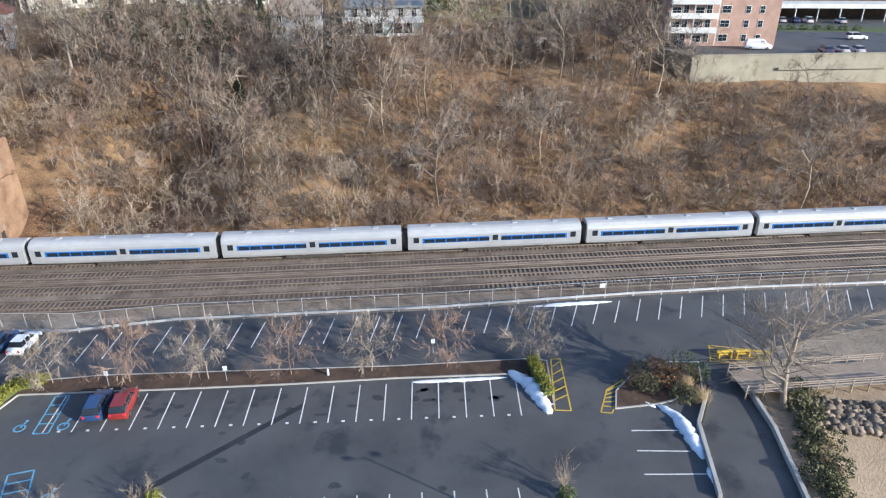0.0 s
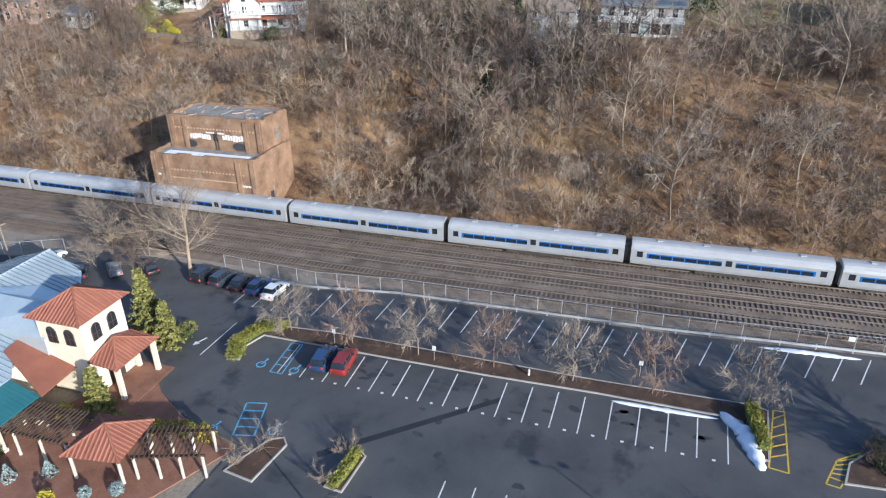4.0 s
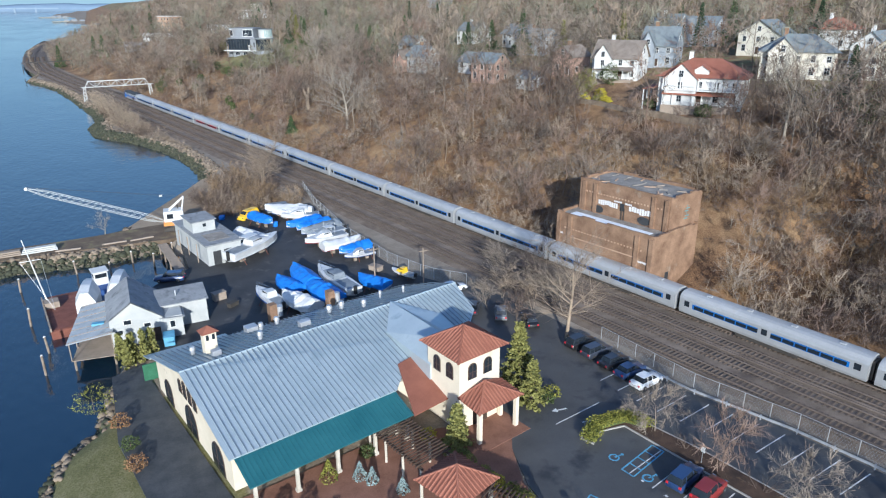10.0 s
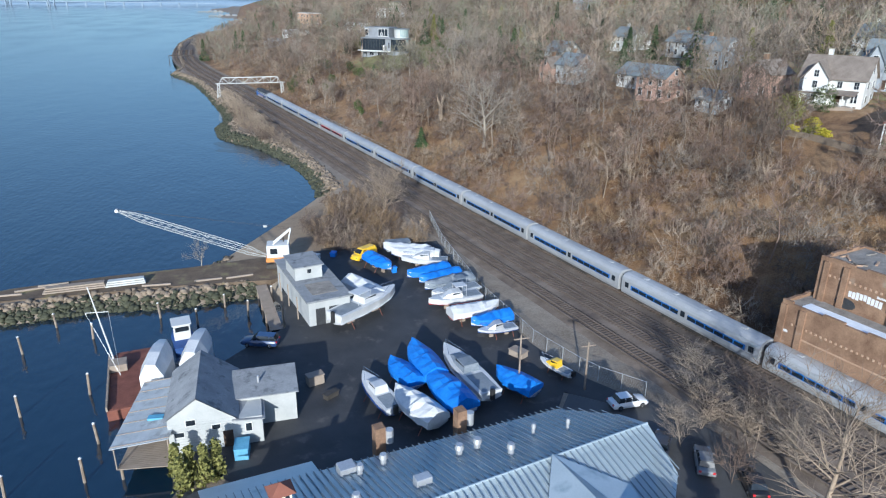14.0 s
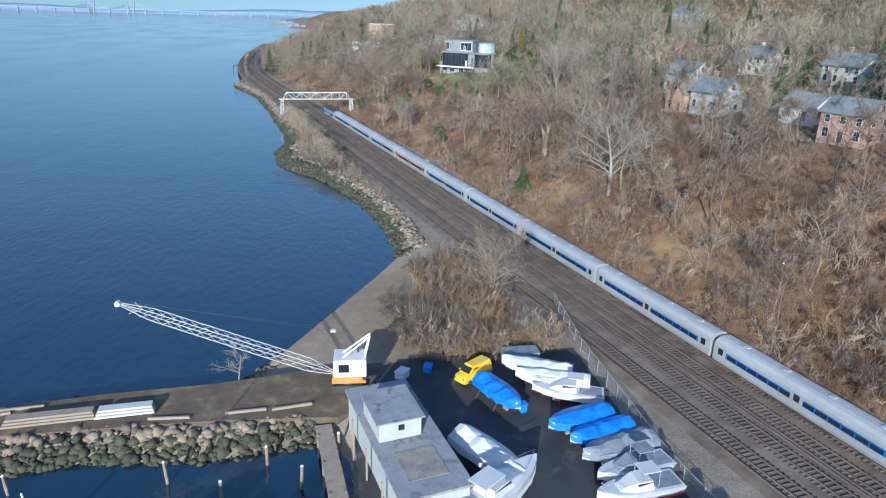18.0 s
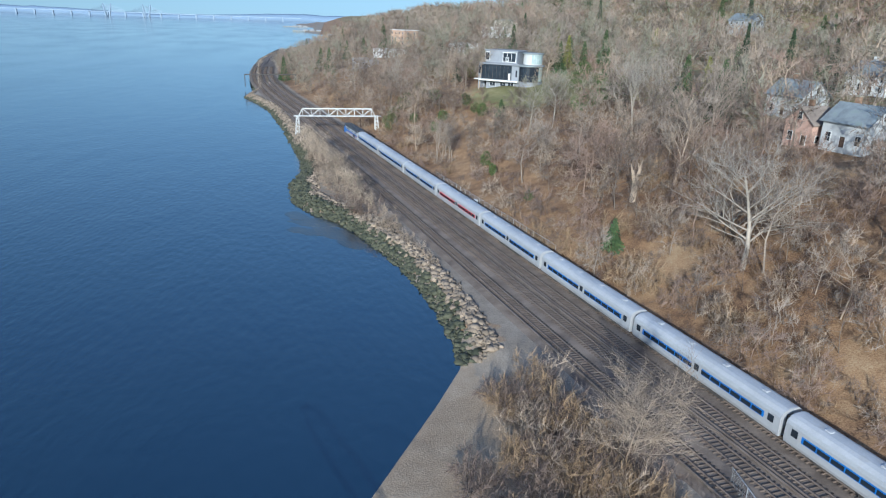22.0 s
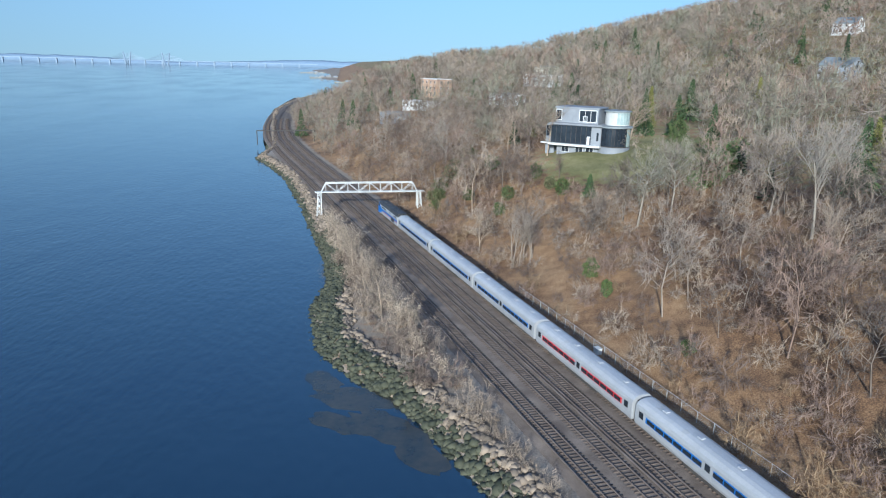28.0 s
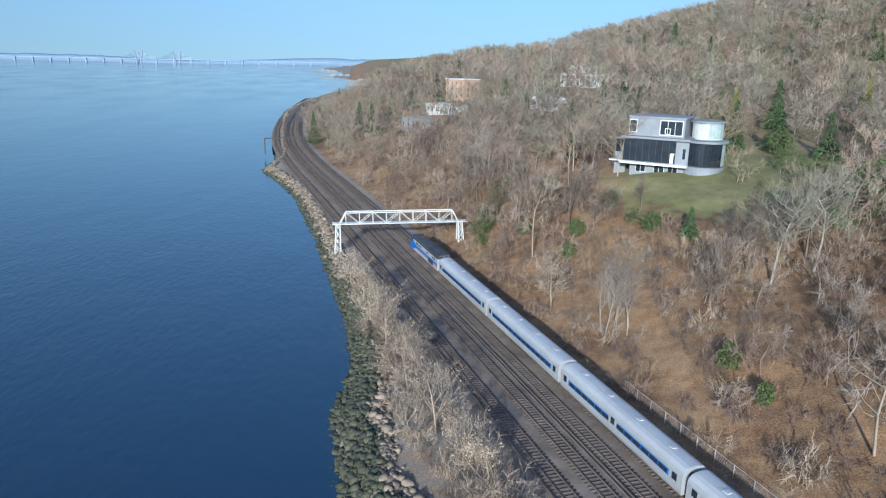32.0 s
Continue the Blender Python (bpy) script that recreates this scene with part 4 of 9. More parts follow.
GUARD = [(53.9, 63.0), (55.6, 52.5), (59.6, 41.5), (67, 9.8), (70.3, -1.8), (73.7, -14.1), (77, -27.5), (81.3, -47.7), (84, -62)]


def along(pts, step):
    """Evenly spaced places and headings along a polyline."""
    out, carry = [], 0.0
    for (ax, ay), (bx, by) in zip(pts[:-1], pts[1:]):
        n = math.hypot(bx - ax, by - ay)
        s = carry
        while s < n:
            out.append((ax + (bx - ax) * s / n, ay + (by - ay) * s / n, math.atan2(by - ay, bx - ax)))
            s += step
        carry = s - n
    return out


for i, (x, y, a) in enumerate(along(GUARD, 2.78)):
    if i < 1:
        continue
    lean = np.interp(y, [-50, -10, 20, 50], [-1.6, -1.0, 0.2, 0.9])
    part("stall_line", stripe((x - 0.9, y), (x - 6.3, y - lean * 1.0), 0.12, LINEPAINT), None, marks)
for a, b in (((47.6, -11.2), (48.3, -16)), ((44.9, -11.4), (45.5, -16.2)), ((42, -11.7), (42.8, -17.1)), ((37.8, 54.4), (44.8, 55.6))):
    part("stall_line", stripe(a, b, 0.12, LINEPAINT), None, marks)
bluem = thing("accessible_markings", Matrix(), "blue painted hatching of the accessible stalls", "road marking", kind="structure")
for (o, u, w) in (((39.2, 45.2), (5.45, 1.55), (0.3, -1.4)), ((29.9, 41.5), (4.2, 2.2), (0.9, -1.9))):
    P = lambda i, j: (o[0] + u[0] * i + w[0] * j, o[1] + u[1] * i + w[1] * j)
    for i in (0, 0.25, 0.5, 0.75, 1):
        part("hatch_line", stripe(P(i, 0), P(i, 1), 0.14, BLUEPAINT), None, bluem)
    for j in (0, 1):
        part("hatch_line", stripe(P(0, j), P(1, j), 0.14, BLUEPAINT), None, bluem)
    for j in (-1.1, 1.75):
        c = P(0.16, j)
        g = Geo()
        for k in range(10):
            t0, t1 = 2 * math.pi * k / 10, 2 * math.pi * (k + 1) / 10
            g.prism([(c[0] + 0.42 * math.cos(t0), c[1] + 0.42 * math.sin(t0)), (c[0] + 0.42 * math.cos(t1), c[1] + 0.42 * math.sin(t1)), (c[0] + 0.58 * math.cos(t1), c[1] + 0.58 * math.sin(t1)), (c[0] + 0.58 * math.cos(t0), c[1] + 0.58 * math.sin(t0))], 0.04, 0.05)
        g.box(c[0] + 0.1, c[1] - 0.08, 0.04, c[0] + 0.9, c[1] + 0.08, 0.05).box(c[0] + 0.95, c[1] - 0.14, 0.04, c[0] + 1.2, c[1] + 0.14, 0.05)
        part("wheelchair_mark", g, BLUEPAINT, bluem)
yel = thing("yellow_markings", Matrix(), "yellow painted hatching beside the islands", "road marking", kind="structure")
for quad in ([(49.6, -4.0), (49.7, -5.6), (58.4, -4.6), (58.2, -3.6)], [(49.9, -9.6), (49.9, -8.5), (53.5, -9.3), (55.6, -11.2)], [(60.2, -21), (60.6, -27), (63, -28), (63.4, -21.5)]):
    for a, b in zip(quad, quad[1:] + quad[:1]):
        part("hatch_line", stripe(a, b, 0.14, YELLOWPAINT), None, yel)
    for k in range(1, 6):
        f = k / 6
        a = (quad[0][0] + (quad[3][0] - quad[0][0]) * f, quad[0][1] + (quad[3][1] - quad[0][1]) * f)
        f2 = min(1, f + 0.12)
        b = (quad[1][0] + (quad[2][0] - quad[1][0]) * f2, quad[1][1] + (quad[2][1] - quad[1][1]) * f2)
        part("hatch_line", stripe(a, b, 0.14, YELLOWPAINT), None, yel)
for cx, cy, a in ((39.8, 56.5, 170), (41.5, 53.2, -10)):
    part("arrow", Geo().prism([(-0.9, -0.1), (0.3, -0.1), (0.3, -0.4), (1.0, 0), (0.3, 0.4), (0.3, 0.1), (-0.9, 0.1)], 0.038, 0.05, m=pose(cx, cy, 0, 0, 0, a)), LINEPAINT, marks)

# islands
ISLAND = [(45.0, 46.6), (47.2, 35.7), (49.6, 24.3), (52.3, 12.8), (54.7, 0.9), (54.8, -1.0), (50.2, -3.2), (50.4, -4.0), (57.8, -3.2), (58.0, -1.5), (54.6, 13.1), (48.6, 44), (46.2, 52.2), (40.6, 53.0), (38.6, 51.0), (39.2, 49.6), (41.2, 51.0), (44.2, 50.6)]
ISLAND2 = [(50.5, -9.9), (53.5, -10.2), (56.2, -11.9), (59.4, -16.3), (59.9, -19.7), (54.3, -19.1), (51.8, -14.2)]


def inset(poly, d):
    cx, cy = sum(p[0] for p in poly) / len(poly), sum(p[1] for p in poly) / len(poly)
    out = []
    n = len(poly)
    area = sum(poly[i][0] * poly[(i + 1) % n][1] - poly[(i + 1) % n][0] * poly[i][1] for i in range(n))
    s = 1 if area > 0 else -1
    for i in range(n):
        (ax, ay), (bx, by), (ex, ey) = poly[i - 1], poly[i], poly[(i + 1) % n]
        n1, n2 = math.hypot(bx - ax, by - ay), math.hypot(ex - bx, ey - by)
        ox, oy = -(by - ay) / n1 - (ey - by) / n2, (bx - ax) / n1 + (ex - bx) / n2
        k = max(0.4, (ox * ox + oy * oy) / 2)
        out.append((bx + s * ox * d / k, by + s * oy * d / k))
    return out


def island(poly, label):
    n = len(poly)
    area = sum(poly[i][0] * poly[(i + 1) % n][1] - poly[(i + 1) % n][0] * poly[i][1] for i in range(n))
    poly = poly if area > 0 else poly[::-1]
    th = thing("planted_island", Matrix(), label, "kerbed island", kind="structure")
    inner = inset(poly, 0.16)
    for i in range(n):
        j = (i + 1) % n
        part("kerb", Geo().prism([poly[i], poly[j], inner[j], inner[i]], 0.0, 0.17), KERB, th)
    part("bed", Geo().prism(inner, 0.0, 0.14), MULCH, th)


island(ISLAND, "kerbed bed of dark mulch between the rows of stalls")
island(ISLAND2, "kerbed bed of dark mulch with shrubs at the lot's exit")

# guard rail and chain-link fence along the railway
rail = thing("guard_rail", Matrix(), "long pale steel guard rail on posts along the lot's edge", "guard rail")
for (ax, ay), (bx, by) in zip(GUARD[:-1], GUARD[1:]):
    n = math.hypot(bx - ax, by - ay)
    m = pose(ax, ay, 0, 0, 0, math.degrees(math.atan2(by - ay, bx - ax)))
    part("beam", Geo().side([(-0.05, 0.42), (0.03, 0.46), (-0.03, 0.57), (0.03, 0.68), (-0.05, 0.72), (-0.09, 0.72), (-0.07, 0.57), (-0.09, 0.42)], 0, n, "x", m), STEEL, rail)
for x, y, a in along(GUARD, 3.8):
    part("post", Geo().box(-0.06, 0.05, -0.2, 0.06, 0.17, 0.74, m=pose(x, y, 0, 0, 0, math.degrees(a))), STEEL, rail)


def mesh_wire():
    m, nodes, links, out = node_mat("chain_link")
    out.inputs["Base Color"].default_value = (0.34, 0.35, 0.35, 1)
    out.inputs["Metallic"].default_value, out.inputs["Roughness"].default_value = 0.6, 0.5
    return m


WIRE = mesh_wire()


def chain_fence(pts, tall, label, step=3.0):
    """Posts, rails and wires woven as slim crossing strands."""
    th = thing("chain_link_fence", Matrix(), label, "fence")
    segs = []
    spots = along(pts, step)
    for (x, y, a), (x2, y2, _) in zip(spots[:-1], spots[1:]):
        z, z2 = max(height1(x, y), -0.1), max(height1(x2, y2), -0.1)
        part("post", Geo().tube((x, y, z - 0.2), (x, y, z + tall), 0.045, n=6), STEEL, th)
        part("top_rail", Geo().tube((x, y, z + tall), (x2, y2, z2 + tall), 0.03, n=5, caps=False), STEEL, th)
        n = int(step / 0.3)
        for k in range(n):
            for flip in (0, 1):
                f0, f1 = k / n, min(1, (k + 3) / n)
                a0, a1 = (z + tall, z + 0.05) if flip else (z + 0.05, z + tall)
                segs.append((x + (x2 - x) * f0, y + (y2 - y) * f0, a0, x + (x2 - x) * f1, y + (y2 - y) * f1, a1, 0.008, 0.008))
    v, q = limbs_mesh(segs)
    tagged(part("wire_mesh", mesh_np("wire_mesh", v, q), WIRE, th), kind="stuff")


chain_fence([(55.2, 68), (57.2, 53.2), (61.0, 41.8), (68.2, 10.1), (71.5, -1.5), (74.9, -13.8), (78.2, -27.2), (82.5, -47.4), (85, -60)], 1.9, "grey chain-link fence between the lot and the railway")


# ---- shrubs, hedges and small trees ----
def leaf_cloud(seed, count, shape, size):
    """Small leaf cards scattered in a shape: rows of corner points and threes."""
    rnd = np.random.RandomState(seed)
    c = shape(rnd, count)
    d = rnd.normal(size=(count, 3))
    d /= np.linalg.norm(d, axis=1, keepdims=True)
    u, w = frames_of(d)
    s = size * rnd.uniform(0.6, 1.3, (count, 1))
    v = np.stack([c - u * s * 0.5, c + u * s * 0.5, c + w * s * 0.9, c + d * s * 0.35 + w * s * 0.3], 1).reshape(-1, 3)
    b = (np.arange(count) * 4)[:, None]
    t = np.concatenate([b + np.array([[0, 1, 3]]), b + np.array([[1, 2, 3]]), b + np.array([[2, 0, 3]])])
    return v, t


def ball(r, tall):
    def f(rnd, n):
        d = rnd.normal(size=(n, 3))
        d /= np.linalg.norm(d, axis=1, keepdims=True)
        k = rnd.uniform(0.55, 1.0, (n, 1)) ** 0.5 * (1 + 0.18 * np.sin(d[:, 0:1] * 5 + d[:, 2:3] * 7))
        p = d * k * [r, r, tall / 2]
        p[:, 2] += tall / 2
        return p
    return f


def cone(r, tall, layers=0.0):
    def f(rnd, n):
        z = rnd.uniform(0, 1, n) ** 1.3
        a = rnd.uniform(0, 2 * math.pi, n)
        k = (1 - z) * (0.72 + 0.28 * np.sqrt(rnd.uniform(0, 1, n))) * (1 + layers * np.sin(z * 40) + 0.12 * np.sin(a * 5 + z * 9)) + 0.04
        return np.stack([np.cos(a) * k * r, np.sin(a) * k * r, z * tall + 0.1], -1)
    return f


def shrub(x, y, z, r, tall, mat, label, name="shrub", shape=None, count=420, size=0.16, seed=1, group=""):
    th = thing(name, pose(x, y, z, 0, 0, seed * 47), label, "shrub", group)
    part("stem", Geo().tube((0, 0, -0.1), (0, 0, tall * 0.6), 0.05, 0.02, n=5), BARK[1], th)
    if mat is REEDS:
        rn = np.random.RandomState(seed)
        foot, a = rn.normal(size=(count, 2)) * r * 0.3, rn.uniform(0, 6.28, count)
        tip = foot + np.stack([np.cos(a), np.sin(a)], -1) * r * rn.uniform(0.2, 1, (count, 1))
        rows = np.column_stack([foot, np.zeros(count), tip, tall * rn.uniform(0.5, 1, count), np.full(count, 0.025)])
        part("blades", mesh_np("blades", twigs_mesh(rows)[0], None, twigs_mesh(rows)[1]), mat, th)
        return th
    v, t = leaf_cloud(seed, count, shape or ball(r, tall), size)
    part("leaves", mesh_np("leaves", v, None, t), mat, th)
    return th


def hedge(pts, w, tall, mat, label, seed):
    th = thing("hedge", Matrix(), label, "hedge")
    spots = along(pts, 0.5)

    def f(rnd, n):
        i = rnd.randint(0, len(spots), n)
        p = np.array([(spots[k][0], spots[k][1], 0) for k in i])
        o = rnd.uniform(-1, 1, (n, 3)) * [w / 2, w / 2, 0]
        o[:, 2] = tall * np.sqrt(rnd.uniform(0.05, 1, n)) * (1 + 0.08 * np.sin(p[:, 0] * 3 + p[:, 1] * 2))
        return p + o + [0, 0, 0.1]
    v, t = leaf_cloud(seed, int(260 * len(spots) * w * 0.5), f, 0.17)
    part("leaves", mesh_np("leaves", v, None, t), mat, th)
    part("core", Geo().loft([[(x - math.sin(a) * s * w * 0.36, y + math.cos(a) * s * w * 0.36, z) for s, z in ((-1, 0.05), (1, 0.05), (0.9, tall * 0.75), (-0.9, tall * 0.75))] for x, y, a in spots]), GREENLEAF, th)


hedge([(39.2, 50.2), (41.4, 52.0), (45.2, 51.6), (46.6, 49.2)], 1.7, 1.0, HEDGE, "clipped yellow-green hedge at the island's end", 3)
hedge([(56.8, -1.6), (54.0, -2.4), (51.2, -3.5)], 1.3, 1.3, HEDGE, "clipped yellow-green hedge at the island's end", 4)


def rounded_tree(name, x, y, z, seed, tall, wide, mat, label, group="", trunk=None, **k):
    """A small bare tree with a close, round crown of fine twigs."""
    th = thing(name, pose(x, y, z, 0, 0, seed * 53), label, "tree", group)
    lv, lq, tv, tt = crown_kind(seed, tall, wide, **{**dict(base=0.22, limbs=14, subs=8, twigs=14, twig_r=0.025, twig=0.85, thick=0.012), **k})
    part("trunk", mesh_np("trunk", lv, lq), trunk or mat, th)
    part("crown", mesh_np("crown", tv, None, tt), mat, th)
    return th


def bare_tree(name, x, y, z, seed, tall, mat, label, group="", wide=1.0, **k):
    th = thing(name, pose(x, y, z, 0, 0, seed * 61) @ Matrix.Diagonal((wide, wide, 1, 1)), label, "tree", group)
    segs, tw = grow_tree(seed, tall, **k)
    n = 4 * k.get("stems", 1)
    part("trunk", mesh_np("trunk", *limbs_mesh(segs[:4], 7)), mat, th)
    lv, lq = limbs_mesh(segs[4:], 4)
    tv, tt = twigs_mesh(tw)
    part("crown", mesh_np("crown", np.concatenate([lv, tv]), lq, tt + len(lv)), mat, th)
    return th


for i, (x, y) in enumerate(((46.6, 48.4), (47.9, 40.4), (49.5, 32.4), (51.4, 23.9), (53.2, 15.6), (55.0, 7.6), (57.0, -1.2))):
    rounded_tree("lot_tree", x, y, 0.1, 40 + i, 7.0 if i else 5.4, 7.2, ROSEBARK if i % 2 else BARK[0], "small bare rounded tree in the mulch bed", "trees in the lot's island")
for i, (x, y) in enumerate(((47.6, 44.6), (48.8, 36.6), (50.6, 28.0))):
    bare_tree("sapling", x, y, 0.1, 60 + i, 2.6, BARK[1], "small bare shrub between the lot's trees", "saplings in the island", stems=3, lean=0.6, depth=2, kids=(6,), twigs=6, fork=0.1, thick=0.02, twig_r=0.014)
bare_tree("shore_tree", 53.1, -26.6, -0.2, 71, 14, BARK[0], "tall pale bare tree beside the boardwalk", spread=0.7, kids=(15, 8), twigs=14, fork=0.25, thick=0.02, twig_r=0.02, reach=0.8, wide=1.25)
shrub(57.8, -17.4, 0.1, 1.5, 2.6, GREENLEAF, "dark green evergreen bush in the island bed", seed=5)
shrub(56.6, -19.0, 0.1, 1.1, 1.9, GREENLEAF, "dark green evergreen bush in the island bed", seed=6)
shrub(55.2, -17.2, 0.1, 0.9, 1.9, REEDS, "tuft of dry straw-coloured ornamental grass", name="grass_tuft", seed=7, size=0.3)
shrub(53.2, -18.4, 0.1, 1.0, 1.7, REEDS, "tuft of dry straw-coloured ornamental grass", name="grass_tuft", seed=8, size=0.3)
for i, (x, y) in enumerate(((55.6, -13.6), (57.2, -15.4), (54.4, -12.6), (56.6, -13.2))):
    bare_tree("bare_bush", x, y, 0.1, 80 + i, 3.0, BARK[1], "leafless brown bush in the island bed", "bushes in the exit island", stems=4, lean=0.7, depth=2, kids=(6,), twigs=8, fork=0.1, thick=0.02, twig_r=0.015)
for i, (fx, fy, r, h, mt, lb) in enumerate(((0.25, 0.3, 1.3, 1.7, SHOREBUSH, "dull green bush in the exit island"), (0.5, 0.4, 1.5, 1.9, DRYLEAF, "rusty brown bush in the exit island"), (0.62, 0.7, 1.2, 1.5, GREENLEAF, "dark green bush in the exit island"), (0.4, 0.65, 1.3, 1.6, SHOREBUSH, "dull green bush in the exit island"), (0.75, 0.5, 1.1, 1.4, DRYLEAF, "rusty brown bush in the exit island"))):
    xs, ys = [p[0] for p in ISLAND2], [p[1] for p in ISLAND2]
    shrub(min(xs) + fx * (max(xs) - min(xs)), min(ys) + fy * (max(ys) - min(ys)), 0.14, r, h, mt, lb, count=600, size=0.17, seed=840 + i, group="bushes in the exit island")
bare_tree("bare_bush", 39.2, -4.7, 0.05, 90, 3.2, BARK[2], "small bare reddish tree in a planted bed", stems=3, lean=0.4, depth=2, kids=(7,), twigs=8, fork=0.1, thick=0.02, twig_r=0.015)
shrub(38.3, -4.9, 0.05, 0.8, 1.2, GREENLEAF, "low green shrub under a small tree", seed=9)


def snow_bank(pts, wide, tall, label, seed):
    rnd = random.Random(seed)
    spots = along(pts, 0.45)
    n = len(spots)
    rings = []
    for i, (x, y, a) in enumerate(spots):
        k = math.sin(math.pi * (i + 0.3) / (n - 0.4)) ** 0.5 * rnd.uniform(0.75, 1.15)
        rings.append([(x - math.sin(a) * o * wide * k, y + math.cos(a) * o * wide * k, z * tall * k * rnd.uniform(0.8, 1.2)) for o, z in ((-0.5, 0.02), (-0.38, 0.5), (-0.1, 0.95), (0.2, 0.9), (0.42, 0.4), (0.52, 0.02))])
    solid("snow_bank", Geo().loft(rings), SNOW, label, "snow", group="snow heaps", smooth=True)


snow_bank([(55.4, 1.0), (53.2, -1.6), (51.0, -2.6), (48.8, -3.6)], 2.1, 0.75, "heap of old white snow at the island's end", 1)
snow_bank([(51.9, -14.2), (50.2, -15.8), (47.8, -16.6), (44.6, -17.2)], 1.6, 0.6, "ploughed ridge of old snow beside the path", 2)
snow_bank([(43.6, -17.4), (41.0, -17.8)], 0.8, 0.3, "small ridge of old snow beside the path", 3)
snow_bank([(54.3, 0.8), (53.0, 6.5), (51.9, 11.5)], 0.8, 0.15, "thin strip of old snow along the kerb", 4)
snow_bank([(69.2, -1.0), (70.6, -6), (72.0, -11.6)], 1.0, 0.2, "thin strip of old snow by the guard rail", 5)
snow_bank([(54.2, 55.5), (53.9, 59.5)], 1.4, 0.25, "thin heap of old snow beside parked cars", 6)
snow_bank([(51.4, -14.0), (52.6, -12.0)], 0.6, 0.2, "small patch of old snow in the island bed", 7)

# walls of the path, boardwalk, shore stones
for pts in ([(40.0, -17.6), (49.2, -17.6), (54.0, -19.3)], [(39.5, -24.7), (49.6, -24.6), (54.7, -23.9)]):
    for (ax, ay), (bx, by) in zip(pts[:-1], pts[1:]):
        m = pose(ax, ay, 0, 0, 0, math.degrees(math.atan2(by - ay, bx - ax)))
        solid("path_wall", Geo().box(0, -0.18, -0.4, math.hypot(bx - ax, by - ay), 0.18, 0.55, m=m), KERB, "low stone wall along the path", "wall", "structure", bevel=0.02)


def boardwalk():
    th = thing("boardwalk", pose(55.8, -22.6, 0, 0, 0, -76), "weathered timber boardwalk with railings over the stones", "boardwalk")
    plank = Geo().box(-0.07, -1.9, 0.72, 0.07, 1.9, 0.78).mesh("plank")
    plank.materials.append(TIMBER)
    for k in range(110):
        part("plank", plank, None, th, at=pose(0.16 * k * 1.0 + 0.08, 0, 0))
    for s in (-1.9, 1.9):
        for k in range(10):
            part("post", Geo().box(1.9 * k - 0.05, s - 0.05, -1.2, 1.9 * k + 0.05, s + 0.05, 1.75), TIMBER, th)
        for z in (1.15, 1.45, 1.72):
            part("rail", Geo().box(0, s - 0.03, z - 0.05, 17.4, s + 0.03, z + 0.05), TIMBER, th)


boardwalk()
for k, (x, y) in enumerate(((61.2, -22.6), (61.6, -24.6))):
    th = thing("bench", pose(x, y, 0.04, 0, 0, 14), "yellow timber barrier bench at the lot's edge", "barrier", "barriers at the exit")
    part("board", Geo().box(-0.1, -0.9, 0.7, 0.1, 0.9, 0.95), YELLOWPAINT, th)
    part("board", Geo().box(-0.1, -0.9, 0.35, 0.1, 0.9, 0.55), YELLOWPAINT, th)
    for s in (-0.7, 0.7):
        part("leg", Geo().box(-0.3, s - 0.06, 0, 0.3, s + 0.06, 0.75), YELLOWPAINT, th)

# signs and hydrant in the island
for i, (x, y) in enumerate(((49.4, 30.3), (46.9, 42.2), (57.4, 9.5))):
    th = thing("small_sign", pose(x, y, 0.1, 0, 0, 100), "small white sign on a thin steel post", "sign", "signs in the lot")
    part("post", Geo().tube((0, 0, 0), (0, 0, 1.9), 0.03, n=6), STEEL, th)
    part("plate", Geo().box(-0.22, -0.01, 1.35, 0.22, 0.01, 1.95), WHITE, th)
th = thing("fire_hydrant", pose(51.9, 20.0, 0.1), "small pale fire hydrant in the mulch bed", "hydrant")
part("barrel", Geo().tube((0, 0, 0), (0, 0, 0.7), 0.14, 0.13, n=10).tube((0, 0, 0.7), (0, 0, 0.85), 0.13, 0.04, n=10), WHITE, th)
for s in (-1, 1):
    part("outlet", Geo().tube((0, 0, 0.5), (0.22 * s, 0, 0.5), 0.06, n=8), STEEL, th)
th = thing("fence_sign", pose(73.9, -10.2, 1.2, 0, 0, 104), "white square notice on the chain-link fence", "sign")
part("plate", Geo().box(-0.35, -0.02, -0.3, 0.35, 0.02, 0.3), WHITE, th)


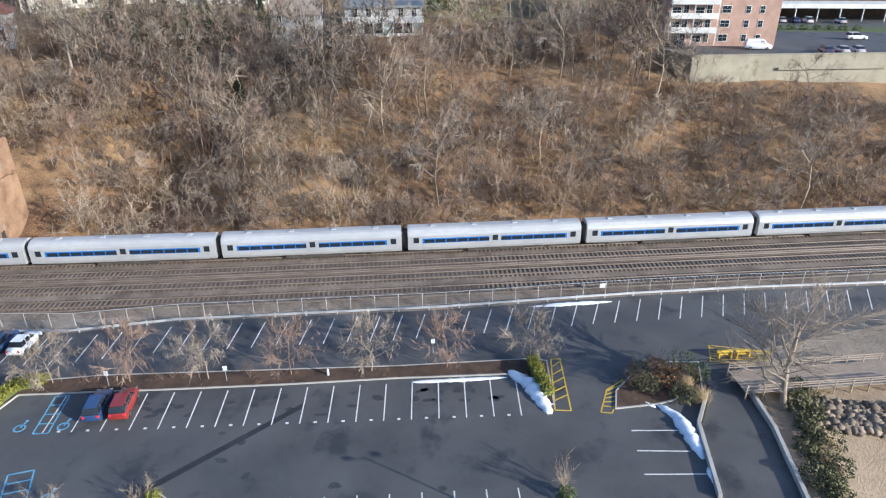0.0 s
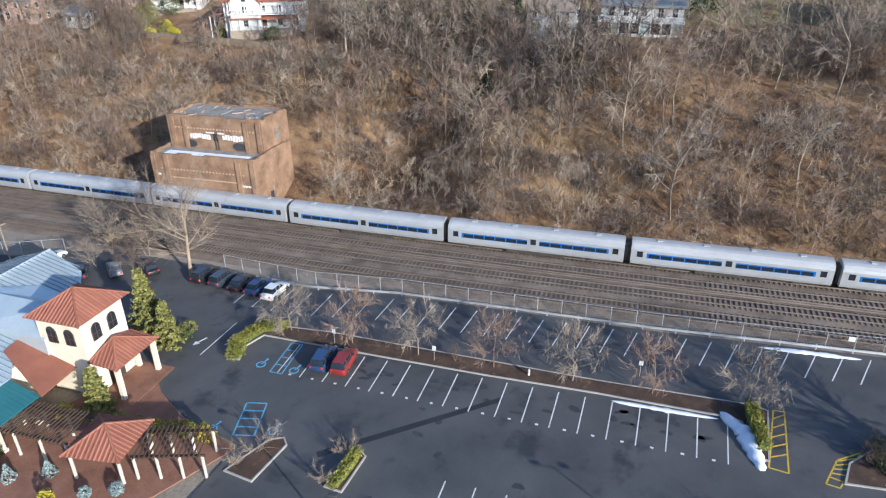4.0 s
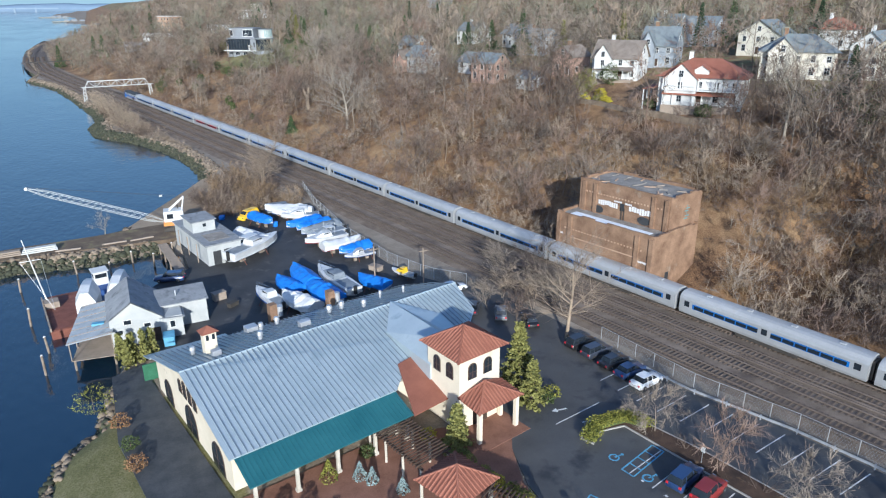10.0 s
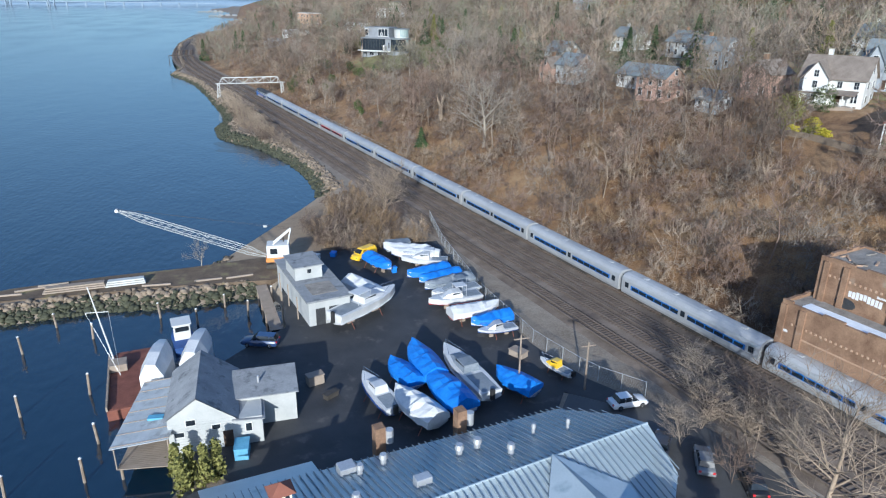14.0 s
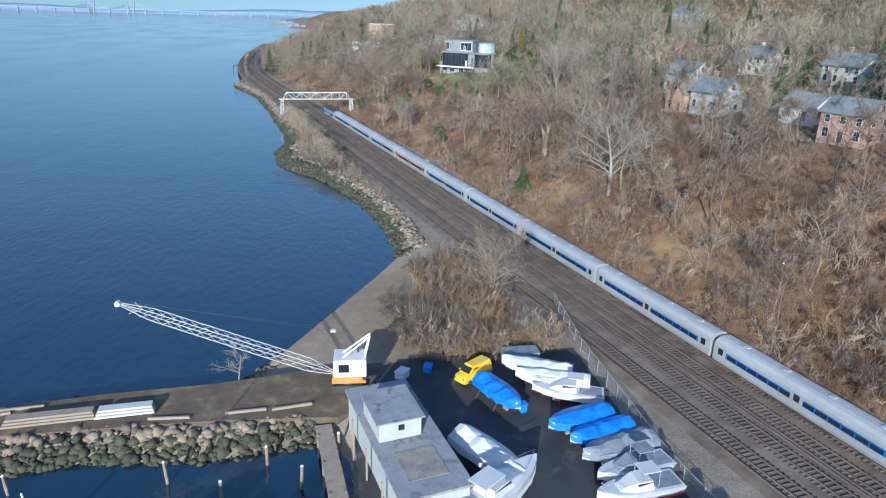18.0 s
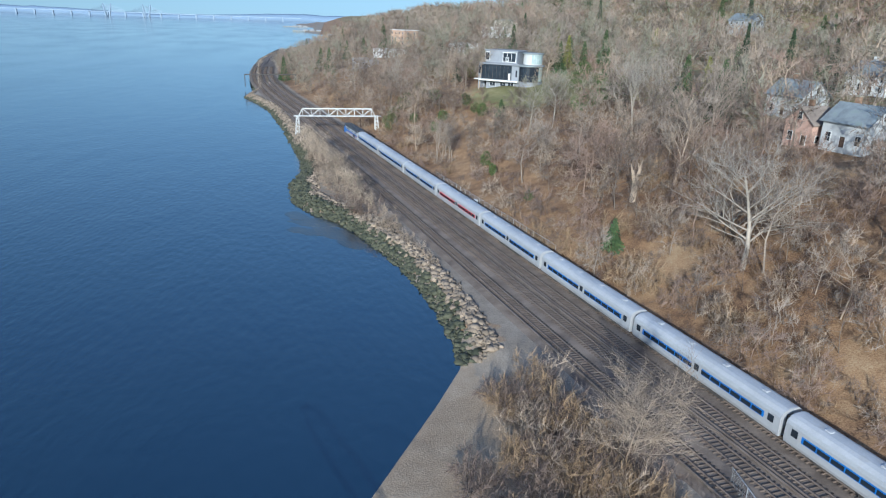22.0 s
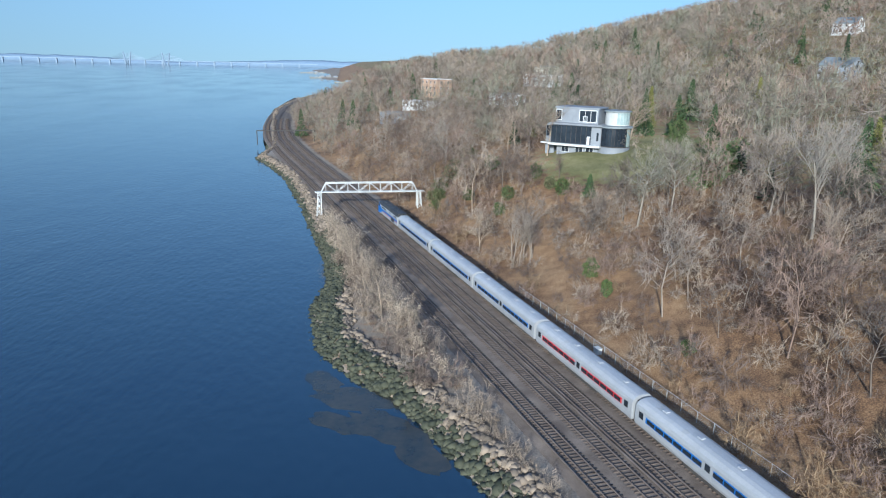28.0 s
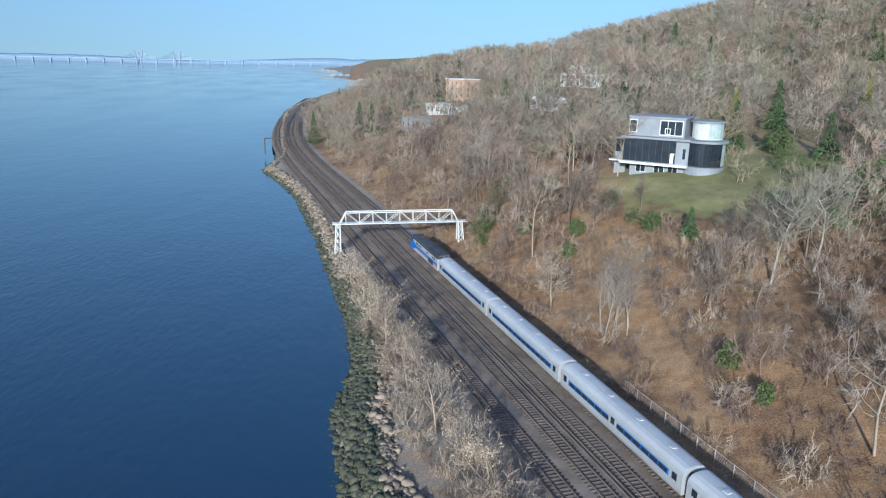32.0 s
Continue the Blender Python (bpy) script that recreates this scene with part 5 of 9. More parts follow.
# ---- cars ----
def car(x, y, z, turn, paint, label, tall=1.5, long=4.6, wide=1.84, van=False, group="parked cars"):
    th = thing("car", pose(x, y, z, 0, 0, turn), label, "van" if van else "car", group)
    L, W = long / 2, wide / 2

    def ring(px, half, z0, z1, k=0.86):
        return [(px, -half, z0), (px, -half * 1.0, z0 + (z1 - z0) * 0.55), (px, -half * k, z1), (px, half * k, z1), (px, half, z0 + (z1 - z0) * 0.55), (px, half, z0)]

    b = 0.62 * tall
    part("body", Geo().loft([ring(-L, W * 0.86, 0.42, b * 0.9), ring(-L + 0.15, W * 0.97, 0.3, b), ring(-L * 0.4, W, 0.25, b + 0.02), ring(L * 0.35, W, 0.25, b), ring(L - 0.35, W * 0.95, 0.3, b * 0.86), ring(L, W * 0.8, 0.4, b * 0.68)]), paint, th, bevel=0.02, smooth=True)
    back = -L + 0.1 if (tall > 1.6 or van) else -L + 0.65
    front = L * 0.42 if not van else L * 0.62
    part("cabin", Geo().loft([ring(back, W * 0.86, b - 0.03, b + 0.05, 0.95), ring(back + 0.25, W * 0.84, b, tall - 0.06, 0.84), ring(front - 0.75, W * 0.84, b, tall - 0.03, 0.84), ring(front, W * 0.86, b - 0.03, b + 0.04, 0.95)]), paint if van else GLASS, th, smooth=False)
    part("roof", Geo().box(back + 0.28, -W * 0.70, tall - 0.06, front - 0.78, W * 0.70, tall + 0.0), paint, th, bevel=0.03)
    for s in (-1, 1):
        if not van:
            for px in (back + 0.9, front - 0.9):
                part("pillar", Geo().tube((px, s * W * 0.86, b), (px, s * W * 0.74, tall - 0.05), 0.05, n=4), paint, th)
        part("headlight", Geo().box(L - 0.16, s * W * 0.66 - 0.16, b * 0.62, L - 0.02, s * W * 0.66 + 0.16, b * 0.76), CHROME, th, bevel=0.02)
        part("tail_light", Geo().box(-L - 0.01, s * W * 0.72 - 0.13, b * 0.7, -L + 0.12, s * W * 0.72 + 0.13, b * 0.95), RED, th, bevel=0.02)
        part("mirror", Geo().box(front - 0.35, s * (W + 0.02) - 0.08, b, front - 0.2, s * (W + 0.02) + 0.08, b + 0.14), paint, th, bevel=0.02)
        for px in (-L * 0.6, L * 0.62):
            w = part("wheel", Geo().tube((px, s * (W - 0.2), 0.33), (px, s * (W + 0.01), 0.33), 0.33, n=14), RUBBER, th)
            part("rim", Geo().tube((px, s * (W + 0.0), 0.33), (px, s * (W + 0.02), 0.33), 0.2, n=10), CHROME, w)
    if van:
        part("windscreen", Geo().add([(front - 0.66, -W * 0.7, tall - 0.12), (front - 0.66, W * 0.7, tall - 0.12), (front + 0.03, W * 0.78, b + 0.12), (front + 0.03, -W * 0.78, b + 0.12)], [(3, 2, 1, 0)]), GLASS, th)
        for s in (-1, 1):
            part("side_window", Geo().box(front - 1.5, s * W * 0.8, b + 0.15, front - 0.7, s * W * 0.84, tall - 0.25), GLASS, th)
    return th


def paint(name, c):
    return surface(name, c, tuple(min(1, v * 1.25 + 0.01) for v in c), 0.3, 3, 20, bump=0.0, coat=0.6, obj=1)


CARPAINT = {n: paint("car_" + n, c) for n, c in dict(white=(0.7, 0.7, 0.69), black=(0.012, 0.012, 0.014), navy=(0.02, 0.045, 0.12), red=(0.20, 0.02, 0.018), maroon=(0.10, 0.015, 0.02), grey=(0.2, 0.21, 0.22), silver=(0.45, 0.46, 0.47), yellow=(0.72, 0.46, 0.02), dark=(0.03, 0.035, 0.05)).items()}
for x, y, a, c, t, l in ((43.4, 41.0, 16, "navy", 1.7, "dark blue estate car parked in a stall"), (44.0, 38.6, 16, "red", 1.75, "red sport utility car parked in a stall"),
                         (51.3, 67.6, 8, "black", 1.75, "black sport utility car by the guard rail"), (51.7, 64.7, 8, "dark", 1.7, "dark sport utility car by the guard rail"), (52.0, 61.6, 8, "black", 1.5, "black saloon car by the guard rail"),
                         (52.3, 58.9, 8, "navy", 1.5, "dark blue saloon car by the guard rail"), (52.4, 56.1, 8, "white", 1.6, "white car parked by the guard rail")):
    car(x, y, 0.04, a, CARPAINT[c], l, t)

# scrub and dry grass between the path and the beach
rnd = random.Random(77)
for i in range(26):
    f = i / 25
    x, y = 56.0 - 16.5 * f + rnd.uniform(-0.5, 0.5), -28.6 + 2.0 * f + rnd.uniform(-0.8, 0.8) - 0.8 * (i % 2)
    if i % 4 == 3:
        shrub(x, y, -0.5, 0.8, 1.1, REEDS, "tuft of dry straw-coloured grass by the beach", name="grass_tuft", seed=300 + i, size=0.26, count=260, group="beach scrub")
    else:
        shrub(x, y, -0.6, rnd.uniform(0.9, 1.4), rnd.uniform(1.4, 2.2), SHOREBUSH, "grey-green evergreen bush between path and beach", name="beach_bush", seed=300 + i, size=0.2, count=420, group="beach scrub")
for i, (x, y, l, a) in enumerate(((47.5, -36.5, 3.4, 25), (43.0, -35.0, 1.4, 60), (49.5, -38.5, 2.2, -10), (41.5, -39.5, 2.8, 15), (38, -36, 1.8, 80), (51, -41, 2.4, 40))):
    z = height1(x, y)
    solid("driftwood", Geo().tube((-l / 2, 0, 0), (0, 0.12, 0.05), 0.09, 0.13, n=7).tube((0, 0.12, 0.05), (l / 2, -0.1, 0.02), 0.13, 0.05, n=7), TIMBER, "bleached driftwood log lying on the sand", "driftwood", group="driftwood on the beach", m=pose(x, y, z + 0.08, 0, 0, a))


DARKPAINT = surface("dark_paint", (0.03, 0.032, 0.035), (0.06, 0.062, 0.065), 0.5, 1, 9, bump=0.0)


def lamp_post(x, y, turn, tall):
    th = thing("lamp_post", pose(x, y, 0.04, 0, 0, turn), "tall dark lamp post with two heads in the lot", "lamp", "lamp posts in the lot")
    part("base", Geo().tube((0, 0, 0), (0, 0, 0.7), 0.3, n=12), KERB, th)
    part("pole", Geo().tube((0, 0, 0.7), (0, 0, tall), 0.09, 0.06, n=8), DARKPAINT, th)
    for s in (-1, 1):
        arm = part("arm", Geo().tube((0, 0, tall - 0.3), (0, s * 1.1, tall), 0.04, n=6), DARKPAINT, th)
        part("lamp_head", Geo().box(-0.22, s * 1.3 - 0.36, tall - 0.08, 0.22, s * 1.3 + 0.36, tall + 0.1), DARKPAINT, arm, bevel=0.04)


lamp_post(30.0, -13.0, 20, 9.0)
lamp_post(23.8, 22.6, 20, 7.2)

# oil stains and worn patches in the stalls and lanes
OIL = surface("oil_stain", (0.028, 0.029, 0.032), (0.055, 0.056, 0.06), 0.55, 0.8, 5, bump=0.05)
rnd = random.Random(91)
for i in range(46):
    f = rnd.random()
    if i < 24:
        x, y = 43.4 + 8.6 * f + rnd.uniform(-1.4, 1.2), 38.5 - 37.5 * f
    elif i < 36:
        x, y = 55.0 + 8.5 * f + rnd.uniform(-1, 1), 52 - 48 * f
    else:
        x, y = rnd.uniform(34, 46), rnd.uniform(-6, 32)
    a, b = rnd.uniform(0.35, 0.95), rnd.uniform(0.2, 0.5)
    ring = [(a * math.cos(k * 0.5712) * rnd.uniform(0.7, 1.15), b * math.sin(k * 0.5712) * rnd.uniform(0.7, 1.15)) for k in range(11)]
    solid("oil_stain", Geo().prism(ring, 0.0, 0.003), OIL, "dark oil stain on the asphalt", "stain", "structure", m=pose(x, y, 0.0405, 0, 0, 100 + rnd.uniform(-25, 25)))

# planted ends of the stall rows nearest the restaurant
island([(26.2, 35.6), (31.3, 35.9), (32.0, 36.8), (31.0, 38.0), (26.0, 38.8)], "kerbed brown planting bed at a row's end")
island([(29.0, 27.9), (33.6, 28.5), (34.0, 29.3), (33.2, 30.1), (28.8, 29.7)], "kerbed hedge bed at a row's end")
hedge([(29.2, 28.9), (31.2, 29.0), (33.2, 29.3)], 1.1, 0.9, HEDGE, "clipped yellow-green hedge in a kerbed bed", 12)
for i, (x, y) in enumerate(((31.0, 38.2), (29.2, 38.0), (27.4, 38.4), (32.9, 30.4), (29.6, 30.3))):
    bare_tree("bare_bush", x, y, 0.1, 330 + i, 2.2, BARK[2], "leafless tan bush in a row-end bed", "bushes in the row-end beds", stems=4, lean=0.7, depth=2, kids=(6,), twigs=8, fork=0.1, thick=0.02, twig_r=0.015)

# ---- the riverside restaurant ----
STUCCO = surface("cream_stucco", (0.62, 0.54, 0.41), (0.76, 0.68, 0.54), 0.85, 3, 14, bump=0.15, third=(0.50, 0.43, 0.33), third_scale=2.5, third_cut=0.62)
METALROOF = surface("standing_seam_roof", (0.40, 0.475, 0.51), (0.53, 0.60, 0.63), 0.36, 4, 8, metal=0.35, bump=0.04, third=(0.28, 0.36, 0.41), third_scale=4, third_cut=0.6)
SEAM = surface("roof_seam", (0.16, 0.20, 0.23), (0.26, 0.31, 0.34), 0.5, 3, 8, metal=0.2, bump=0.0)
TEAL = surface("teal_roof", (0.018, 0.10, 0.12), (0.035, 0.145, 0.165), 0.5, 3, 8, bump=0.05)
TILE = surface("clay_tile", (0.20, 0.07, 0.044), (0.35, 0.14, 0.09), 0.8, 2, 9, bump=0.2, island=-0.5)
DARKWOOD = surface("dark_timber", (0.035, 0.022, 0.015), (0.10, 0.062, 0.042), 0.8, 1, 9, bump=0.2)
PAVER = surface("terracotta_paving", (0.17, 0.075, 0.045), (0.30, 0.15, 0.10), 0.85, 2, 8, bump=0.2)
FLAG = surface("dark_flagstones", (0.035, 0.04, 0.046), (0.085, 0.088, 0.092), 0.75, 2, 5, bump=0.2)
STONECOL = surface("pale_column", (0.42, 0.38, 0.31), (0.58, 0.53, 0.45), 0.8, 1, 9)

REST = pose(1.65, 71.0, 0, 0, 0, 11.8)


def slab(pts, thick=0.12):
    """A sloping slab under a ring of points."""
    n = len(pts)
    return Geo().add([(x, y, z) for x, y, z in pts] + [(x, y, z - thick) for x, y, z in pts], [tuple(range(n)), tuple(range(2 * n - 1, n - 1, -1))] + [((i + 1) % n, i, n + i, n + (i + 1) % n) for i in range(n)])


def arch_window(w, h, d=0.06, n=8):
    pts = [(-w / 2, 0), (w / 2, 0), (w / 2, h - w / 2)] + [(w / 2 * math.cos(math.pi * k / n), h - w / 2 + w / 2 * math.sin(math.pi * k / n)) for k in range(1, n)] + [(-w / 2, h - w / 2)]
    return Geo().add([(x, -d, z) for x, z in pts] + [(x, d, z) for x, z in pts],
        [tuple(range(len(pts))), tuple(range(2 * len(pts) - 1, len(pts) - 1, -1))] + [((i + 1) % len(pts), i, len(pts) + i, len(pts) + (i + 1) % len(pts)) for i in range(len(pts))])


def arched(parent, m, w, h, frame_mat):
    f = part("window_frame", arch_window(w + 0.22, h + 0.12, 0.05), frame_mat, parent, at=m)
    part("pane", arch_window(w, h, 0.075), GLASS, f, at=pose(0, 0, 0.04))
    part("mullion", Geo().box(-0.03, -0.09, 0, 0.03, 0.09, h).box(-w / 2, -0.09, h * 0.45, w / 2, 0.09, h * 0.45 + 0.05), frame_mat, f)


def tile_roof(parent, corners, peak, label=""):
    """A hipped roof of clay tiles: four eave corners, one peak, rounded tile courses running down each slope."""
    r = part("tile_roof", Geo().add([*corners, peak], [(0, 1, 4), (1, 2, 4), (2, 3, 4), (3, 0, 4), (3, 2, 1, 0)]), TILE, parent, label)
    pk = Vector(peak)
    for i in range(4):
        a, b = Vector(corners[i]), Vector(corners[(i + 1) % 4])
        n = max(3, int((b - a).length / 0.42))
        mid = (a + b) / 2
        nrm = (b - a).cross(pk - a).normalized()
        if nrm.z < 0:
            nrm = -nrm
        up = (pk - mid)
        for k in range(n):
            f = (k + 0.5) / n
            e = a.lerp(b, f)
            reach = 1 - abs(2 * f - 1)
            if reach > 0.06:
                part("tile_course", Geo().tube(e + nrm * 0.02, e + up * reach * 0.97 + nrm * 0.02, 0.1, n=6), TILE, r)
        part("hip_tiles", Geo().tube(a, pk, 0.13, n=6), TILE, r)


def restaurant():
    th = thing("restaurant", REST, "cream stucco restaurant with a ribbed metal roof and tiled tower", "restaurant")
    H, zr, ze = 4.5, 7.9, 4.5
    part("wall_west", Geo().add([(0, -11.6, 0), (0, 11.6, 0), (0, 11.6, ze), (0, 0, zr - 0.15), (0, -11.6, ze), (0.4, -11.6, 0), (0.4, 11.6, 0), (0.4, 11.6, ze), (0.4, 0, zr - 0.15), (0.4, -11.6, ze)],
         [(0, 4, 3, 2, 1), (5, 6, 7, 8, 9), (0, 1, 6, 5), (1, 2, 7, 6), (2, 3, 8, 7), (3, 4, 9, 8), (4, 0, 5, 9)]), STUCCO, th)
    part("wall_south", Geo().box(0.4, -11.6, 0, 22.8, -11.2, H), STUCCO, th)
    part("wall_north", Geo().prism([(0.4, 11.2), (33, 8.2), (33, 8.6), (0.4, 11.6)], 0, H), STUCCO, th)
    part("wall_east", Geo().prism([(32.6, 8.4), (35.8, 1.5), (35.8, -4), (28.6, -12.5), (29.0, -12.7), (36.2, -4.1), (36.2, 1.6), (33, 8.6)][::-1], 0, H), STUCCO, th)
    # roof slopes with raised seams
    south = part("roof_south", slab([(-0.5, -12.6, 4.45), (18.4, -12.6, 4.45), (25.5, -6.4, 6.15), (29.0, -11.0, 4.9), (36.6, -4.4, 5.6), (36.9, 0, zr), (-0.5, 0, zr)]), METALROOF, th, "pale blue-grey standing-seam roof")
    north = part("roof_north", slab([(36.9, 0, zr - 0.004), (37.0, 3.6, 6.6), (33.6, 9.0, 5.0), (-0.5, 12.2, 4.3), (-0.5, 0, zr - 0.004)]), METALROOF, th)
    for k in range(60):
        u = 0.1 + 0.62 * k
        if u > 36.4:
            break
        lo = -12.6 if u < 18.4 else np.interp(u, [18.4, 25.5, 29, 36.6], [-12.6, -6.4, -11.0, -4.4])
        zl = zr + lo * (zr - 4.45) / 12.6
        part("seam", Geo().add([(u - 0.035, lo, zl), (u + 0.035, lo, zl), (u + 0.035, 0, zr), (u - 0.035, 0, zr), (u - 0.035, lo, zl + 0.1), (u + 0.035, lo, zl + 0.1), (u + 0.035, 0, zr + 0.1), (u - 0.035, 0, zr + 0.1)],
             [(4, 5, 6, 7), (0, 1, 5, 4), (1, 2, 6, 5), (3, 0, 4, 7)]), SEAM, south)
        hi = np.interp(u, [-0.5, 33.6, 37], [12.2, 9.0, 3.6])
        zh = zr - hi * (zr - 4.3) / 12.2
        part("seam", Geo().add([(u - 0.035, 0, zr), (u + 0.035, 0, zr), (u + 0.035, hi, zh), (u - 0.035, hi, zh), (u - 0.035, 0, zr + 0.1), (u + 0.035, 0, zr + 0.1), (u + 0.035, hi, zh + 0.1), (u - 0.035, hi, zh + 0.1)],
             [(4, 5, 6, 7), (1, 2, 6, 5), (3, 0, 4, 7), (2, 3, 7, 6)]), SEAM, north)
    part("ridge_cap", Geo().tube((-0.5, 0, zr + 0.03), (36.9, 0, zr + 0.03), 0.1, n=6), METALROOF, th)
    # cross gable that runs from the ridge to the tower
    part("cross_gable", Geo().add([(22.6, -4.4, 6.8), (26.2, 0.0, 8.25), (30.8, -4.6, 6.8), (22.6, -13.0, 6.2), (25.9, -13.0, 8.25), (29.2, -13.0, 6.2), (22.6, -13, 3.5), (29.2, -13, 3.5), (22.6, -4.4, 5), (30.8, -4.6, 5)],
         [(0, 3, 4, 1), (1, 4, 5, 2), (3, 6, 7, 5, 4), (0, 8, 6, 3), (2, 5, 7, 9)]), METALROOF, th, "smooth grey-blue cross gable")
    part("gable_wall", Geo().prism([(22.8, -12.6), (29, -12.6), (29, -5), (22.8, -5)], 3, 6.1), STUCCO, th)
    part("red_roof", slab([(18.0, -16.3, 3.3), (24.0, -15.9, 3.3), (24.6, -9.0, 5.6), (20.6, -9.6, 5.5)]), TILE, th, "sloping red tile roof beside the tower")
    teal = part("teal_roof", slab([(0.0, -15.9, 3.15), (18.2, -15.9, 3.15), (18.2, -12.5, 4.35), (0.0, -12.5, 4.35)]), TEAL, th, "dark teal metal porch roof")
    for k in range(38):
        u = 0.2 + 0.48 * k
        part("seam", Geo().add([(u - 0.02, -15.9, 3.15), (u + 0.02, -15.9, 3.15), (u + 0.02, -12.5, 4.35), (u - 0.02, -12.5, 4.35), (u - 0.02, -15.9, 3.2), (u + 0.02, -15.9, 3.2), (u + 0.02, -12.5, 4.4), (u - 0.02, -12.5, 4.4)], [(4, 5, 6, 7), (0, 1, 5, 4), (1, 2, 6, 5), (3, 0, 4, 7)]), TEAL, teal)
    for u in (0.6, 4.8, 9.2, 13.6, 17.6):
        c = part("column", Geo().box(u - 0.17, -15.6, 0, u + 0.17, -15.26, 3.05), STONECOL, th, bevel=0.03)
        part("base", Geo().box(u - 0.25, -15.68, 0, u + 0.25, -15.18, 0.35), STONECOL, c)
    part("porch_beam", Geo().box(0.2, -15.6, 2.9, 18, -15.3, 3.1), DARKWOOD, th)
    for k in range(7):
        arched(th, pose(2.2 + 2.5 * k, -11.62, 0.4), 1.5, 2.7, DARKWOOD)
    for v, w, h in ((-7.8, 3.0, 3.2), (0, 3.4, 3.4), (7.6, 2.6, 3.0)):
        arched(th, pose(-0.02, v, 0.05, 0, 0, 90), w, h, DARKWOOD)
    for v in (-2.2, -0.7, 0.9, 2.4):
        arched(th, pose(-0.02, v, 4.1, 0, 0, 90), 0.9, 2.2 - abs(v) * 0.25, DARKWOOD)
    # tower
    tw = part("tower", Geo().prism([(22.8, -17.9), (28.6, -17.9), (28.6, -12.4), (22.8, -12.4)], 0, 9.0), STUCCO, th, "square cream tower with a red hipped roof")
    tile_roof(th, [(22.1, -18.6, 8.95), (29.3, -18.6, 8.95), (29.3, -11.8, 8.95), (22.1, -11.8, 8.95)], (25.7, -15.1, 11.0))
    for du in (-1.1, 1.1):
        arched(tw, pose(25.7 + du, -17.92, 6.0), 1.0, 1.8, DARKWOOD)
        arched(tw, pose(22.78, -15.2 + du, 6.0, 0, 0, 90), 1.0, 1.8, DARKWOOD)
        arched(tw, pose(28.62, -15.2 + du, 6.0, 0, 0, 90), 1.0, 1.8, DARKWOOD)
    tile_roof(th, [(22.6, -21.4, 4.0), (29.0, -21.4, 4.0), (29.0, -17.9, 4.3), (22.6, -17.9, 4.3)], (25.8, -18.6, 5.6))
    for u in (23.1, 28.4):
        for v in (-20.9, -18.4):
            part("porch_pillar", Geo().box(u - 0.22, v - 0.22, 0, u + 0.22, v + 0.22, 4.1), STUCCO, th)
    part("porch_floor", Geo().box(22.4, -22.4, -0.1, 29.2, -17.9, 0.09), PAVER, th)
    part("entrance_door", Geo().box(24.8, -18.0, 0.1, 26.8, -17.9, 2.5), DARKWOOD, th)
    # bell-cote chimney, vents and machinery on the roof
    ch = part("chimney", Geo().box(3.8, 4.2, 4.6, 5.2, 5.4, 9.2), STUCCO, th, "cream chimney with a small tiled cap")
    part("cap", Geo().add([(3.5, 3.9, 9.2), (5.5, 3.9, 9.2), (5.5, 5.7, 9.2), (3.5, 5.7, 9.2), (4.5, 4.8, 9.9)], [(0, 1, 4), (1, 2, 4), (2, 3, 4), (3, 0, 4), (3, 2, 1, 0)]), TILE, ch)
    for k in (-0.35, 0.35):
        part("opening", Geo().box(4.5 + k - 0.16, 4.17, 8.3, 4.5 + k + 0.16, 4.23, 8.95), GLASS, ch)
    for u, v, r in ((2.9, 6.2, 0.38), (9.9, 3.2, 0.4), (12.0, 8.0, 0.36), (20.5, 5.8, 0.45), (22.4, 5.9, 0.45), (24.0, 2.9, 0.4), (14.4, 8.6, 0.4), (28, 5.2, 0.25), (31, 4, 0.22)):
        z = zr - v * 0.295
        vent = part("roof_vent", Geo().tube((u, v, z - 0.2), (u, v, z + 0.8), r * 0.7, n=10), STEEL, th)
        part("hood", Geo().tube((u, v, z + 0.65), (u, v, z + 1.05), r, r * 0.75, n=10), STEEL, vent)
    for u, v, sx, sy in ((4.3, 2.2, 1.0, 0.8), (11.2, 9.3, 1.5, 1.3), (15.5, 2.9, 1.4, 0.9)):
        z = zr - v * 0.295
        part("air_unit", Geo().box(u - sx / 2, v - sy / 2, z - 0.3, u + sx / 2, v + sy / 2, z + 0.75), STEEL, th, bevel=0.04)
    for u, v in ((15.6, 12.6), (23.8, 11.6)):
        st = part("flue", Geo().box(u - 0.5, v - 0.5, 0, u + 0.5, v + 0.5, 6.4), BRICK, th, "brick flue with metal cowls")
        part("cowl", Geo().tube((u + 0.9, v - 0.4, 4.6), (u + 0.9, v - 0.4, 6.0), 0.4, n=10), STEEL, st)
    part("green_fence", Geo().prism([(-1, 14.6), (34, 12.2), (34, 12.4), (-1, 14.8)], -0.05, 2.2), surface("green_boards", (0.02, 0.10, 0.05), (0.05, 0.18, 0.10), 0.7, 1, 8), th, "green board fence behind the kitchen")
    part("side_roof", slab([(-0.6, 12.0, 4.2), (9.5, 11.0, 4.2), (9.5, 14.4, 3.3), (-0.6, 15.0, 3.3)]), METALROOF, th)


BRICK = surface("old_brick", (0.13, 0.072, 0.042), (0.34, 0.215, 0.135), 0.9, 2.5, 7, bump=0.3, third=(0.30, 0.24, 0.18), third_scale=2.2, third_cut=0.6)
restaurant()


def to_world(u, v):
    p = REST @ Vector((u, v, 0))
    return p.x, p.y


